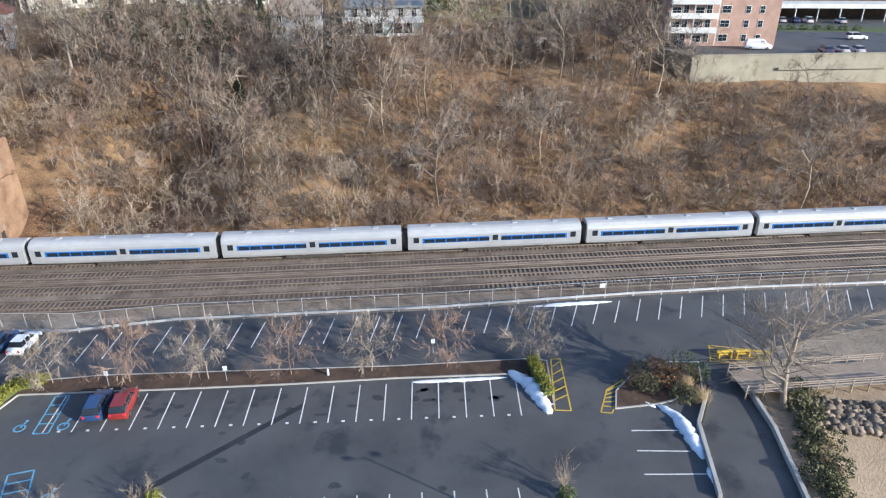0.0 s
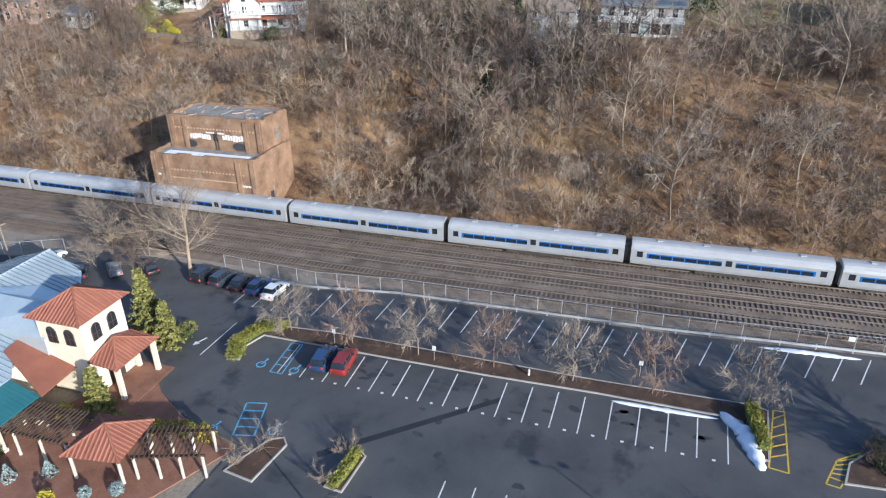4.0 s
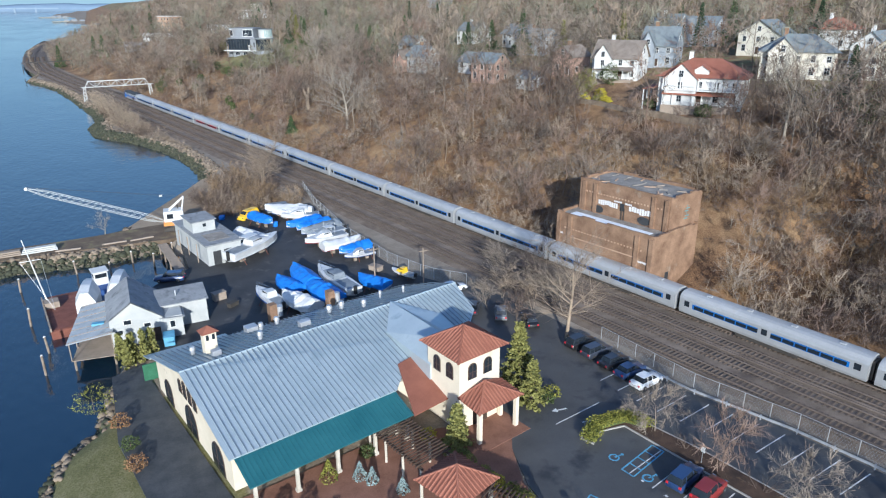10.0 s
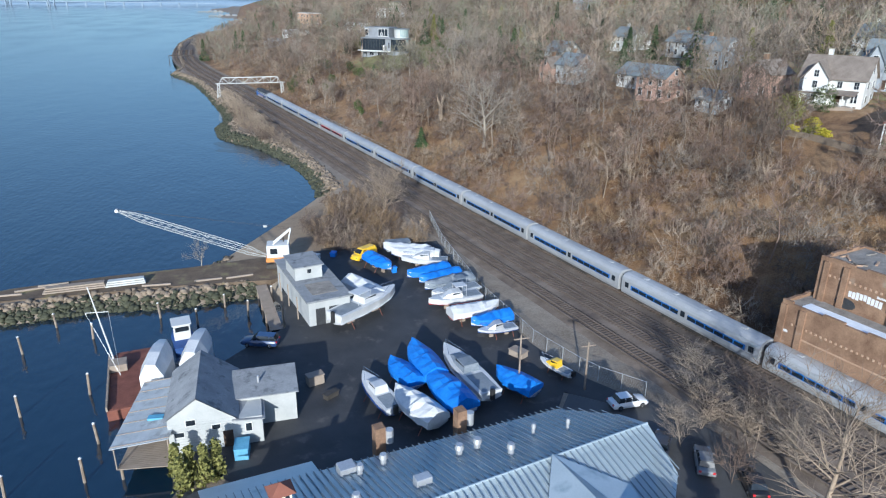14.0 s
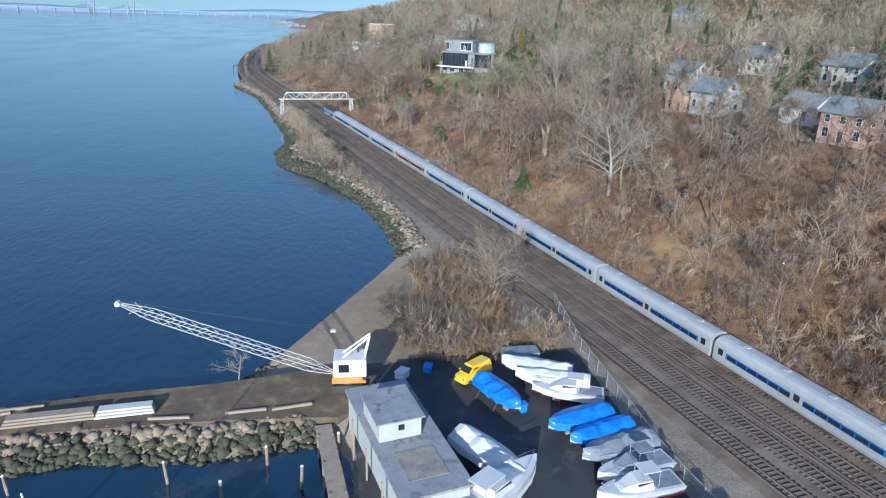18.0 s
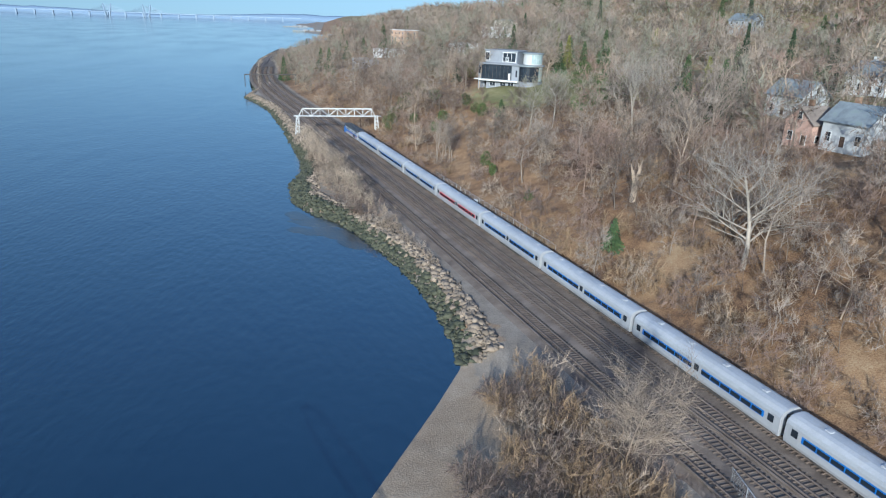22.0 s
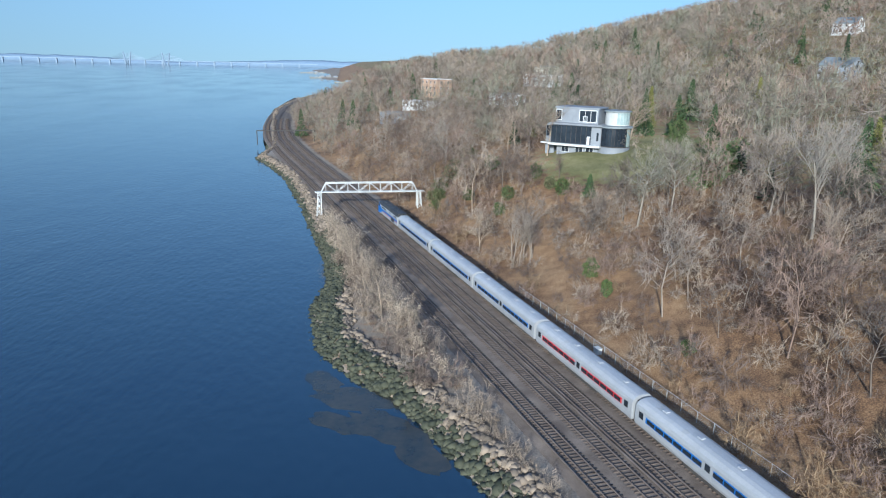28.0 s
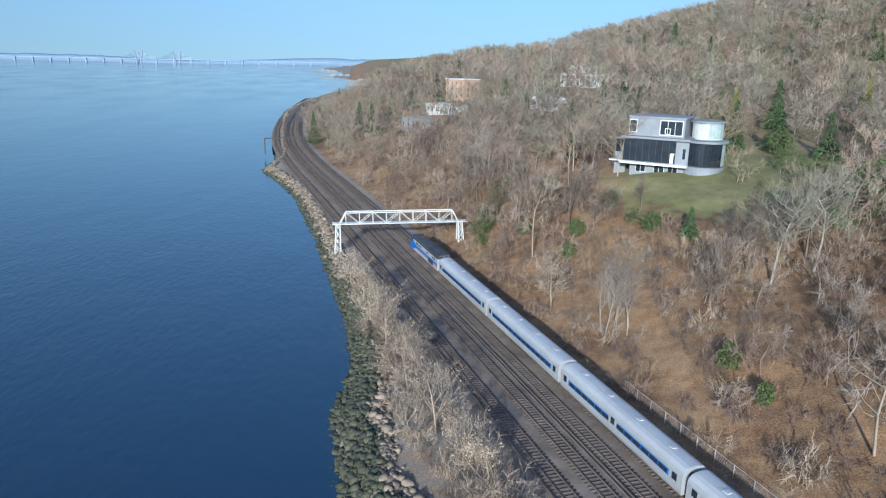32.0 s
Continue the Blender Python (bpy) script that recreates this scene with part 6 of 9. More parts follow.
# terrace, pergolas, gazebo and garden
solid("terrace", Geo().prism([(2.5, 58), (5.2, 52.5), (12, 49), (21, 42), (28.8, 40), (29.4, 48), (31.2, 53), (33.4, 56.6), (29, 59), (20, 61)], -0.3, 0.035), PAVER, "dark terracotta garden terrace by the restaurant", "terrace", "structure")
solid("drive", Geo().prism([(-6.0, 88), (-5.8, 73), (-3.6, 62), (0, 52), (5.0, 52.6), (3.4, 60.0), (-1.5, 84.5), (-2, 90)], -0.3, 0.03), FLAG, "dark wet flagstone drive beside the restaurant", "pavement", "structure")


def pergola(x0, y0, x1, y1, w, z, n, label):
    a = math.degrees(math.atan2(y1 - y0, x1 - x0))
    L = math.hypot(x1 - x0, y1 - y0)
    th = thing("pergola", pose(x0, y0, 0, 0, 0, a), label, "pergola", "pergolas in the garden")
    for s in (-w / 2, w / 2):
        part("beam", Geo().box(-0.3, s - 0.07, z - 0.25, L + 0.3, s + 0.07, z), DARKWOOD, th)
        for k in range(4):
            part("post", Geo().tube((L * k / 3, s, 0), (L * k / 3, s, z - 0.2), 0.14, n=8), STONECOL, th)
    for k in range(n):
        u = L * (k + 0.5) / n
        part("rafter", Geo().box(u - 0.05, -w / 2 - 0.5, z, u + 0.05, w / 2 + 0.5, z + 0.16), DARKWOOD, th)


pergola(19.6, 60.2, 21.6, 51.8, 3.4, 2.9, 20, "dark timber pergola on pale posts")
pergola(23.2, 45.6, 26.2, 40.4, 3.2, 2.7, 14, "dark timber pergola beyond the gazebo")
th = thing("gazebo", pose(22.2, 48.4, 0, 0, 0, 20), "small garden gazebo with a red tiled hipped roof", "gazebo")
tile_roof(th, [(-2.8, -2.8, 2.9), (2.8, -2.8, 2.9), (2.8, 2.8, 2.9), (-2.8, 2.8, 2.9)], (0, 0, 4.5))
for sx in (-2.3, 2.3):
    for sy in (-2.3, 2.3):
        part("post", Geo().tube((sx, sy, 0), (sx, sy, 2.9), 0.16, n=8), STONECOL, th)
for i, (x, y, r, h, mt, l, shp) in enumerate(((12.6, 57.2, 0.9, 2.3, HEDGE, "clipped golden-green conical shrub", cone(0.9, 2.3)), (9.3, 53.6, 0.8, 1.4, HEDGE, "round golden-green shrub in the garden", None), (7.2, 54.6, 0.8, 1.3, GREENLEAF, "round green shrub in the garden", None),
        (15.4, 56.0, 0.6, 1.9, BLUELEAF, "small blue-grey conical spruce", cone(0.7, 1.9)), (16.3, 54.9, 0.6, 1.7, BLUELEAF, "small blue-grey conical spruce", cone(0.65, 1.7)), (18.4, 52.3, 0.6, 1.6, BLUELEAF, "small blue-grey conical spruce", cone(0.65, 1.6)),
        (16.2, 49.2, 0.6, 1.5, YELLEAF, "round yellow-green shrub in the garden", None), (14.2, 49.0, 0.5, 1.0, BLUELEAF, "low blue-grey shrub in the garden", None), (18.2, 47.0, 0.5, 1.2, BLUELEAF, "low blue-grey shrub in the garden", None), (19.8, 45.0, 0.6, 1.2, BLUELEAF, "low blue-grey shrub in the garden", None),
        (23.9, 58.2, 0.9, 1.6, YELLEAF, "bright yellow flowering shrub", None), (25.4, 52.0, 1.0, 1.6, HEDGE, "rounded yellow-green shrub in the garden", None), (26.2, 50.2, 0.9, 1.4, HEDGE, "rounded yellow-green shrub in the garden", None), (26.6, 48.6, 0.9, 1.5, YELLEAF, "rounded yellow-green shrub in the garden", None),
        (27.4, 47.0, 0.9, 1.4, HEDGE, "rounded yellow-green shrub in the garden", None), (27.9, 45.4, 0.9, 1.5, HEDGE, "rounded yellow-green shrub in the garden", None), (28.4, 43.4, 1.0, 1.9, YELLEAF, "rounded yellow-green shrub in the garden", cone(1.0, 2.0)), (11.2, 51.4, 0.7, 1.1, GREENLEAF, "low green shrub in the garden", None),
        (17.2, 58.8, 0.8, 1.3, GREENLEAF, "low green shrub in the garden", None), (-8.0, 80.5, 2.2, 3.2, HEDGE, "spreading golden-green shrub on the bank", None), (-5.4, 76.0, 1.1, 1.6, DRYLEAF, "reddish dry shrub beside the lawn", None), (-4.6, 71.4, 1.0, 1.4, GREENLEAF, "green shrub beside the lawn", None), (-4.2, 67.6, 1.1, 1.5, DRYLEAF, "reddish dry shrub beside the lawn", None))):
    shrub(x, y, 0.0, r, h, mt, l, shape=shp, seed=20 + i, count=520, size=0.15, group="garden shrubs")


def conifer(x, y, z, r, tall, mat, label, seed, count=2600, group=""):
    th = thing("conifer", pose(x, y, z, 0, 0, seed * 31), label, "tree", group)
    part("trunk", Geo().tube((0, 0, -0.3), (0, 0, tall * 0.9), 0.022 * tall, 0.03, n=7), BARK[1], th)
    rnd = random.Random(seed)
    segs = []
    for k in range(int(tall * 7)):
        f = 0.06 + 0.9 * k / (tall * 7)
        a = k * 2.4
        ln = r * (1 - f) * rnd.uniform(0.8, 1.1)
        segs.append((0, 0, f * tall, math.cos(a) * ln, math.sin(a) * ln, f * tall - ln * 0.18, 0.03, 0.012))
    part("branchwork", mesh_np("branchwork", *limbs_mesh(segs)), BARK[1], th)

    def f(rn, n):
        i = rn.randint(0, len(segs), n)
        s = np.array(segs)[i]
        k = np.sqrt(rn.uniform(0.1, 1, (n, 1)))
        return s[:, :3] + (s[:, 3:6] - s[:, :3]) * k + rn.normal(size=(n, 3)) * [0.16, 0.16, 0.1]
    v, t = leaf_cloud(seed, count, f, 0.34)
    part("needles", mesh_np("needles", v, None, t), mat, th)


SPRUCE = surface("golden_spruce", (0.085, 0.095, 0.022), (0.28, 0.265, 0.075), 0.8, 2, 5, bump=0.0, island=0.7)
conifer(38.2, 62.8, 0, 2.9, 9.2, SPRUCE, "tall yellow-green spruce beside the tower", 3, 4600)
conifer(37.6, 59.0, 0, 2.2, 6.0, SPRUCE, "smaller yellow-green spruce beside the tower", 4, 2800)
conifer(26.0, 55.6, 0, 1.9, 5.8, SPRUCE, "loose yellow-green garden spruce beside the porch", 5, 2400)
shrub(40.6, 59.4, 0.0, 1.2, 1.3, HEDGE, "low golden shrub on the kerb", seed=61)
shrub(39.6, 58.6, 0.0, 0.9, 1.1, GREENLEAF, "low green shrub on the kerb", seed=62)
for i, (x, y) in enumerate(((-4.6, 92.4), (-3.2, 91.2), (-1.8, 90.6), (-3.9, 90.0), (-0.8, 91.6))):
    conifer(x, y, 0, 0.9, 4.0 + 0.4 * (i % 3), SPRUCE, "narrow golden-green cypress by the water", 70 + i, 700, "cypresses beside the boathouse")
bare_tree("roadside_tree", 50.9, 70.2, 0, 75, 14.0, BARK[2], "bare pale-barked tree at the end of the lot", spread=0.62, kids=(13, 7), twigs=9, fork=0.3, thick=0.018, twig_r=0.02, wide=1.2)
for i, (x, y, h) in enumerate(((55.5, 77, 7), (57.5, 84, 8), (52, 80, 6), (54, 90, 7.5), (47.5, 77.5, 5), (50, 86, 6), (46, 83.5, 5))):
    bare_tree("thicket_tree", x, y, 0, 300 + i, h, BARK[i % 3], "bare brown tangled tree beside the fence", "thicket by the railway", spread=0.6, kids=(9, 6), twigs=8, fork=0.15, thick=0.014, twig_r=0.02, stems=2, lean=0.35)
for i, (x, y, a, c, l) in enumerate(((49, 76.5, 70, "black", "black car parked beyond the lot"), (46.5, 80.5, 60, "grey", "grey car parked beyond the lot"), (43.8, 84.0, 50, "dark", "dark car parked behind the restaurant"), (44.5, 92.0, 0, "white", "white car parked behind the restaurant"))):
    car(x, y, 0.0, a, CARPAINT[c], l)

# ---- the old brick building beside the railway ----
th = thing("brick_building", pose(71.2, 76.0, 0.2, 0, 0, 13), "derelict two-tier brick building with flat roofs and painted scrawls", "building")
LOWZ, TOPZ = 9.0, 14.3
BRICKLT = surface("pale_brick_band", (0.36, 0.22, 0.14), (0.50, 0.36, 0.25), 0.9, 2, 10)
GRAVELROOF = surface("littered_roof", (0.16, 0.14, 0.12), (0.36, 0.33, 0.29), 0.95, 1.5, 5, bump=0.4)
SCRAWL = surface("white_scrawl", (0.60, 0.60, 0.60), (0.74, 0.74, 0.74), 0.8, 0.6, 4, bump=0.0)
SCRAWLG = surface("faded_teal_scrawl", (0.06, 0.20, 0.22), (0.16, 0.32, 0.34), 0.85, 0.6, 4, bump=0.0)
SCRAWLB = surface("blue_scrawl", (0.05, 0.35, 0.45), (0.25, 0.55, 0.65), 0.8, 0.6, 4, bump=0.0)
part("lower_tier", Geo().box(0, 0, -0.6, 12.5, 19.5, LOWZ), BRICK, th)
part("upper_tier", Geo().box(4.6, 0.6, LOWZ, 13.5, 18.6, TOPZ), BRICK, th)
for x0, y0, x1, y1, z in ((0, 0, 12.5, 19.5, LOWZ), (4.6, 0.6, 13.5, 18.6, TOPZ)):
    w = 0.4
    for bx in ((x0, y0, x0 + w, y1), (x1 - w, y0, x1, y1), (x0 + w, y0, x1 - w, y0 + w), (x0 + w, y1 - w, x1 - w, y1)):
        along_y = bx[3] - bx[1] > bx[2] - bx[0]
        n = int(max(bx[3] - bx[1], bx[2] - bx[0]) / 1.3)
        for k in range(n):
            h = random.Random(int(k * 7 + bx[0] * 13 + z * 5)).choice((0.5, 0.55, 0.55, 0.42, 0.3, 0.14))
            e = (bx[0], bx[1] + (bx[3] - bx[1]) * k / n, bx[2], bx[1] + (bx[3] - bx[1]) * (k + 1) / n) if along_y else (bx[0] + (bx[2] - bx[0]) * k / n, bx[1], bx[0] + (bx[2] - bx[0]) * (k + 1) / n, bx[3])
            part("parapet", Geo().box(e[0], e[1], z, e[2], e[3], z + h), BRICK, th)
    part("flat_roof", Geo().box(x0 + w, y0 + w, z, x1 - w, y1 - w, z + 0.06), GRAVELROOF, th)
part("snowy_roof", Geo().box(0.5, 2.0, LOWZ + 0.06, 2.6, 17.5, LOWZ + 0.12), SNOW, th)
for y in (1.2, 3.6, 15.2, 17.6):
    part("pilaster", Geo().box(4.35, y - 0.35, LOWZ, 4.6, y + 0.35, TOPZ), BRICK, th)
for y in (0.4, 3.0, 16.6, 19.1):
    part("pilaster", Geo().box(-0.22, y - 0.4, -0.6, 0, y + 0.4, LOWZ), BRICK, th)
for y in np.arange(2.2, 17.8, 0.62):
    part("dentil", Geo().box(-0.1, y - 0.12, 6.6, 0.02, y + 0.12, 6.85), BRICKLT, th)
    part("dentil", Geo().box(4.5, y - 0.12, 12.5, 4.62, y + 0.12, 12.75), BRICKLT, th)
part("band", Geo().box(-0.06, 3.5, 5.2, 0.02, 16.2, 5.4), BRICKLT, th)
for y, z, w, h, mt in ((12.5, 11.3, 3.6, 1.1, SCRAWL), (6.0, 11.3, 4.0, 1.2, SCRAWL), (10.5, 12.0, 1.4, 0.35, SCRAWL), (8.4, 12.0, 1.2, 0.35, SCRAWL)):
    rnd = random.Random(int(y * 10))
    for k in range(9):
        yy = y + w * (k / 8 - 0.5)
        part("scrawl", Geo().box(4.575, yy - w / 20, z - h / 2 * rnd.uniform(0.5, 1), 4.595, yy + w / 20, z + h / 2 * rnd.uniform(0.5, 1)), mt, th, "illegible painted scrawl")
for y, z, w, h, mt in ((9.2, 3.0, 2.6, 1.0, SCRAWLB), (6.4, 2.6, 1.8, 1.0, SCRAWL), (2.0, 4.8, 1.8, 0.4, SCRAWL), (18.4, 5.6, 0.5, 0.4, SCRAWL)):
    rnd = random.Random(int(y * 10))
    for k in range(7):
        yy = y + w * (k / 6 - 0.5)
        part("scrawl", Geo().box(-0.025, yy - w / 15, z - h / 2 * rnd.uniform(0.4, 1), -0.005, yy + w / 15, z + h / 2 * rnd.uniform(0.4, 1)), mt, th, "illegible painted scrawl")
for k in range(6):
    part("scrawl", Geo().box(8.8 + 0.25 * (k % 3), 0.57, 10.5 + 0.42 * k, 9.5 + 0.3 * ((k + 1) % 3), 0.595, 10.68 + 0.42 * k), SCRAWLG, th)
rnd = random.Random(77)
for k in range(26):
    x, y = rnd.uniform(5.4, 12.8), rnd.uniform(1.4, 17.8)
    part("roof_debris", Geo().box(-0.9 * rnd.uniform(0.3, 1), -0.12, 0, 0.9, 0.12, 0.14, m=pose(x, y, TOPZ + 0.06, 0, 0, rnd.uniform(0, 180))), rnd.choice((TIMBER, GRAVELROOF, BRICKLT)), th)
for y in (5.2, 14.6):
    part("round_opening", Geo().add([(4.55, y + 1.3 * math.cos(t), LOWZ + 0.9 + 0.7 * math.sin(t)) for t in np.linspace(0, 2 * math.pi, 14)[:-1]], [tuple(range(13))]), DARKROOF, th, "dark bricked-up arch")
part("doorway", Geo().box(4.55, 9.2, LOWZ + 1.6, 4.6, 10.0, LOWZ + 2.9), DARKROOF, th)
part("ladder", Geo().box(4.4, 9.0, LOWZ + 0.1, 4.5, 9.1, LOWZ + 2.2).box(4.4, 9.5, LOWZ + 0.1, 4.5, 9.6, LOWZ + 2.2), UNDER, th)
part("doorway", Geo().box(4.0, -0.03, 0.2, 5.0, 0.01, 2.6), DARKROOF, th)

# ---- the boatyard ----
HULLWHITE = surface("white_gelcoat", (0.50, 0.51, 0.52), (0.66, 0.66, 0.65), 0.3, 2, 9, bump=0.02, third=(0.55, 0.53, 0.48), third_scale=1.2, third_cut=0.64)
TARPBLUE = surface("blue_tarpaulin", (0.014, 0.13, 0.52), (0.04, 0.25, 0.74), 0.5, 1.2, 4, bump=0.35)
TARPWHITE = surface("white_shrinkwrap", (0.54, 0.55, 0.56), (0.70, 0.70, 0.69), 0.4, 1.5, 4, bump=0.2)
TARPGREY = surface("grey_canvas", (0.15, 0.18, 0.21), (0.28, 0.31, 0.34), 0.8, 1.5, 5, bump=0.3)
HULLRED = surface("red_bottom_paint", (0.30, 0.03, 0.03), (0.42, 0.06, 0.05), 0.7, 1, 6)
HULLBLUE = surface("blue_bottom_paint", (0.02, 0.06, 0.20), (0.04, 0.10, 0.30), 0.7, 1, 6)
SIDING = surface("pale_clapboard", (0.37, 0.385, 0.38), (0.50, 0.505, 0.49), 0.75, 2, 9, bump=0.1)
SHINGLE = surface("grey_shingles", (0.20, 0.21, 0.22), (0.34, 0.35, 0.36), 0.9, 2, 7, bump=0.3, third=(0.14, 0.15, 0.16), third_scale=1.5)
PALEROOF = surface("pale_patched_roof", (0.34, 0.37, 0.39), (0.50, 0.53, 0.54), 0.7, 1.5, 6, bump=0.1, third=(0.26, 0.27, 0.27), third_scale=2)
RUST = surface("rusty_deck", (0.13, 0.045, 0.03), (0.24, 0.09, 0.06), 0.8, 1.5, 6, bump=0.2)
ORANGE = surface("orange_paint", (0.55, 0.20, 0.04), (0.68, 0.30, 0.09), 0.6, 1, 8)
PILE = surface("old_pile", (0.16, 0.12, 0.09), (0.34, 0.28, 0.22), 0.9, 1, 6, bump=0.3)
EARTH = surface("bare_earth", (0.085, 0.06, 0.04), (0.19, 0.14, 0.095), 0.95, 3, 6, bump=0.4, third=(0.22, 0.19, 0.09), third_scale=3)
YARD = surface("yard_asphalt", (0.028, 0.029, 0.032), (0.066, 0.065, 0.066), 0.7, 5, 8, bump=0.1, third=(0.11, 0.10, 0.095), third_scale=3, third_cut=0.58)
solid("boatyard_pavement", Geo().prism([(-4, 94.6), (2, 88.6), (34, 90), (38.6, 96.5), (43, 92.5), (46.4, 92.5), (42.8, 98.3), (39.6, 108), (37.4, 126), (37.8, 152), (14, 152), (7.6, 140), (7.4, 122), (2, 117.4), (-3, 112), (-3.6, 106)], -1.2, 0.02), YARD, "dark worn asphalt of the boatyard", "pavement", "structure")


def boat(sx, sy, bx, by, beam, style, top, label, keel=HULLBLUE, lift=0.7, deck=1.2, cabin=0.0):
    """A boat laid up on stands, from its stern to its bow."""
    L = math.hypot(bx - sx, by - sy)
    th = thing("boat", pose(sx, sy, 0.02, 0, 0, math.degrees(math.atan2(by - sy, bx - sx))), label, "boat", "boats laid up in the yard")
    st = ((0, 0.88, 0.0), (0.3, 1.0, 0.0), (0.6, 0.96, 0.04), (0.82, 0.66, 0.14), (0.94, 0.3, 0.25), (1.0, 0.03, 0.36))
    half = beam * 0.54

    def ring(s, w, up, z0, z1, in0):
        return [(s * L, -half * w, lift + z1 + up * 0.8), (s * L, -half * w * in0, lift + z0 + up), (s * L, 0, lift + up * 1.3), (s * L, half * w * in0, lift + z0 + up), (s * L, half * w, lift + z1 + up * 0.8)]

    part("hull", Geo().loft([ring(s, w, u, 0.3, deck, 0.82) for s, w, u in st]), HULLWHITE, th)
    part("bottom", Geo().loft([[(p[0], p[1] * 1.01, min(p[2] - 0.02, lift + 0.42 + u)) for p in ring(s, w, u, 0.3, 0.42, 0.86)] for s, w, u in st]), keel, th)
    rnd = random.Random(int(sx * 13 + sy * 7))
    if style == "tarp":
        hi = cabin or 0.75
        rr = []
        fold = [tuple(np.interp(k / 11, [q[0] for q in st], [q[i] for q in st]) for i in range(3)) for k in range(12)]
        for k, (s, w, u) in enumerate(fold):
            s2 = s * 1.0 + (0.0 if k else -0.01)
            r = hi * (1 - 0.55 * s ** 2) * rnd.uniform(0.86, 1.14) * (1.15 if k % 3 == 1 else 0.95)
            zt = lift + deck + u * 0.8
            rr.append([(s2 * L, -half * w * 1.12, zt - rnd.uniform(0.45, 0.85)), (s2 * L, -half * w * 1.08, zt + 0.12), (s2 * L, -half * w * 0.5, zt + r * rnd.uniform(0.62, 0.85)), (s2 * L, rnd.uniform(-0.08, 0.08), zt + r), (s2 * L, half * w * 0.5, zt + r * rnd.uniform(0.6, 0.85)), (s2 * L, half * w * 1.08, zt + 0.12), (s2 * L, half * w * 1.12, zt - rnd.uniform(0.45, 0.85))])
        part("cover", Geo().loft(rr), top, th)
    else:
        part("deck", Geo().loft([[(s * L * 0.98 + 0.05, -half * w * 0.93, lift + deck + u * 0.8 - 0.12), (s * L * 0.98 + 0.05, half * w * 0.93, lift + deck + u * 0.8 - 0.12), (s * L * 0.98 + 0.05, half * w * 0.93, lift + deck + u * 0.8 + 0.03), (s * L * 0.98 + 0.05, -half * w * 0.93, lift + deck + u * 0.8 + 0.03)] for s, w, u in st[:-1]]), HULLWHITE, th)
        part("cockpit", Geo().box(0.25, -half * 0.66, lift + deck + 0.02, L * 0.34, half * 0.66, lift + deck + 0.06), TARPGREY, th)
        part("cabin", Geo().loft([[(x, -y, z0), (x, y, z0), (x2, y * 0.85, z1), (x2, -y * 0.85, z1)] for x, x2, y, z0, z1 in ((L * 0.38, L * 0.40, half * 0.68, lift + deck, lift + deck + 0.95), (L * 0.62, L * 0.56, half * 0.66, lift + deck, lift + deck + 0.9), (L * 0.78, L * 0.70, half * 0.4, lift + deck + 0.05, lift + deck + 0.45))]), top, th)
        part("windshield", Geo().box(L * 0.40, -half * 0.6, lift + deck + 0.45, L * 0.58, half * 0.6, lift + deck + 0.8), GLASS, th)
        if cabin:
            part("flybridge", Geo().box(L * 0.30, -half * 0.55, lift + deck + 1.7, L * 0.52, half * 0.55, lift + deck + 1.8), top, th, bevel=0.03)
            for px in (0.31, 0.51):
                for s in (-1, 1):
                    part("pillar", Geo().tube((L * px, s * half * 0.5, lift + deck), (L * px, s * half * 0.5, lift + deck + 1.7), 0.03, n=5), STEEL, th)
        part("bow_rail", Geo().tube((L * 0.7, -half * 0.7, lift + deck + 0.6), (L * 0.97, 0, lift + deck + 0.95), 0.025, n=5).tube((L * 0.7, half * 0.7, lift + deck + 0.6), (L * 0.97, 0, lift + deck + 0.95), 0.025, n=5), CHROME, th)
        part("engine", Geo().box(-0.45, -0.25, lift + 0.3, 0.0, 0.25, lift + deck + 0.45), RUBBER, th, bevel=0.06)
    for px in (0.15, 0.6):
        for s in (-1, 1):
            part("stand", Geo().tube((L * px, s * half * 1.15, 0), (L * px, s * half * 0.7, lift + 0.35), 0.05, n=5), RUST, th)
    part("keel_block", Geo().box(L * 0.2, -0.15, 0, L * 0.3, 0.15, lift + 0.02).box(L * 0.6, -0.15, 0, L * 0.7, 0.15, lift + 0.1), TIMBER, th)


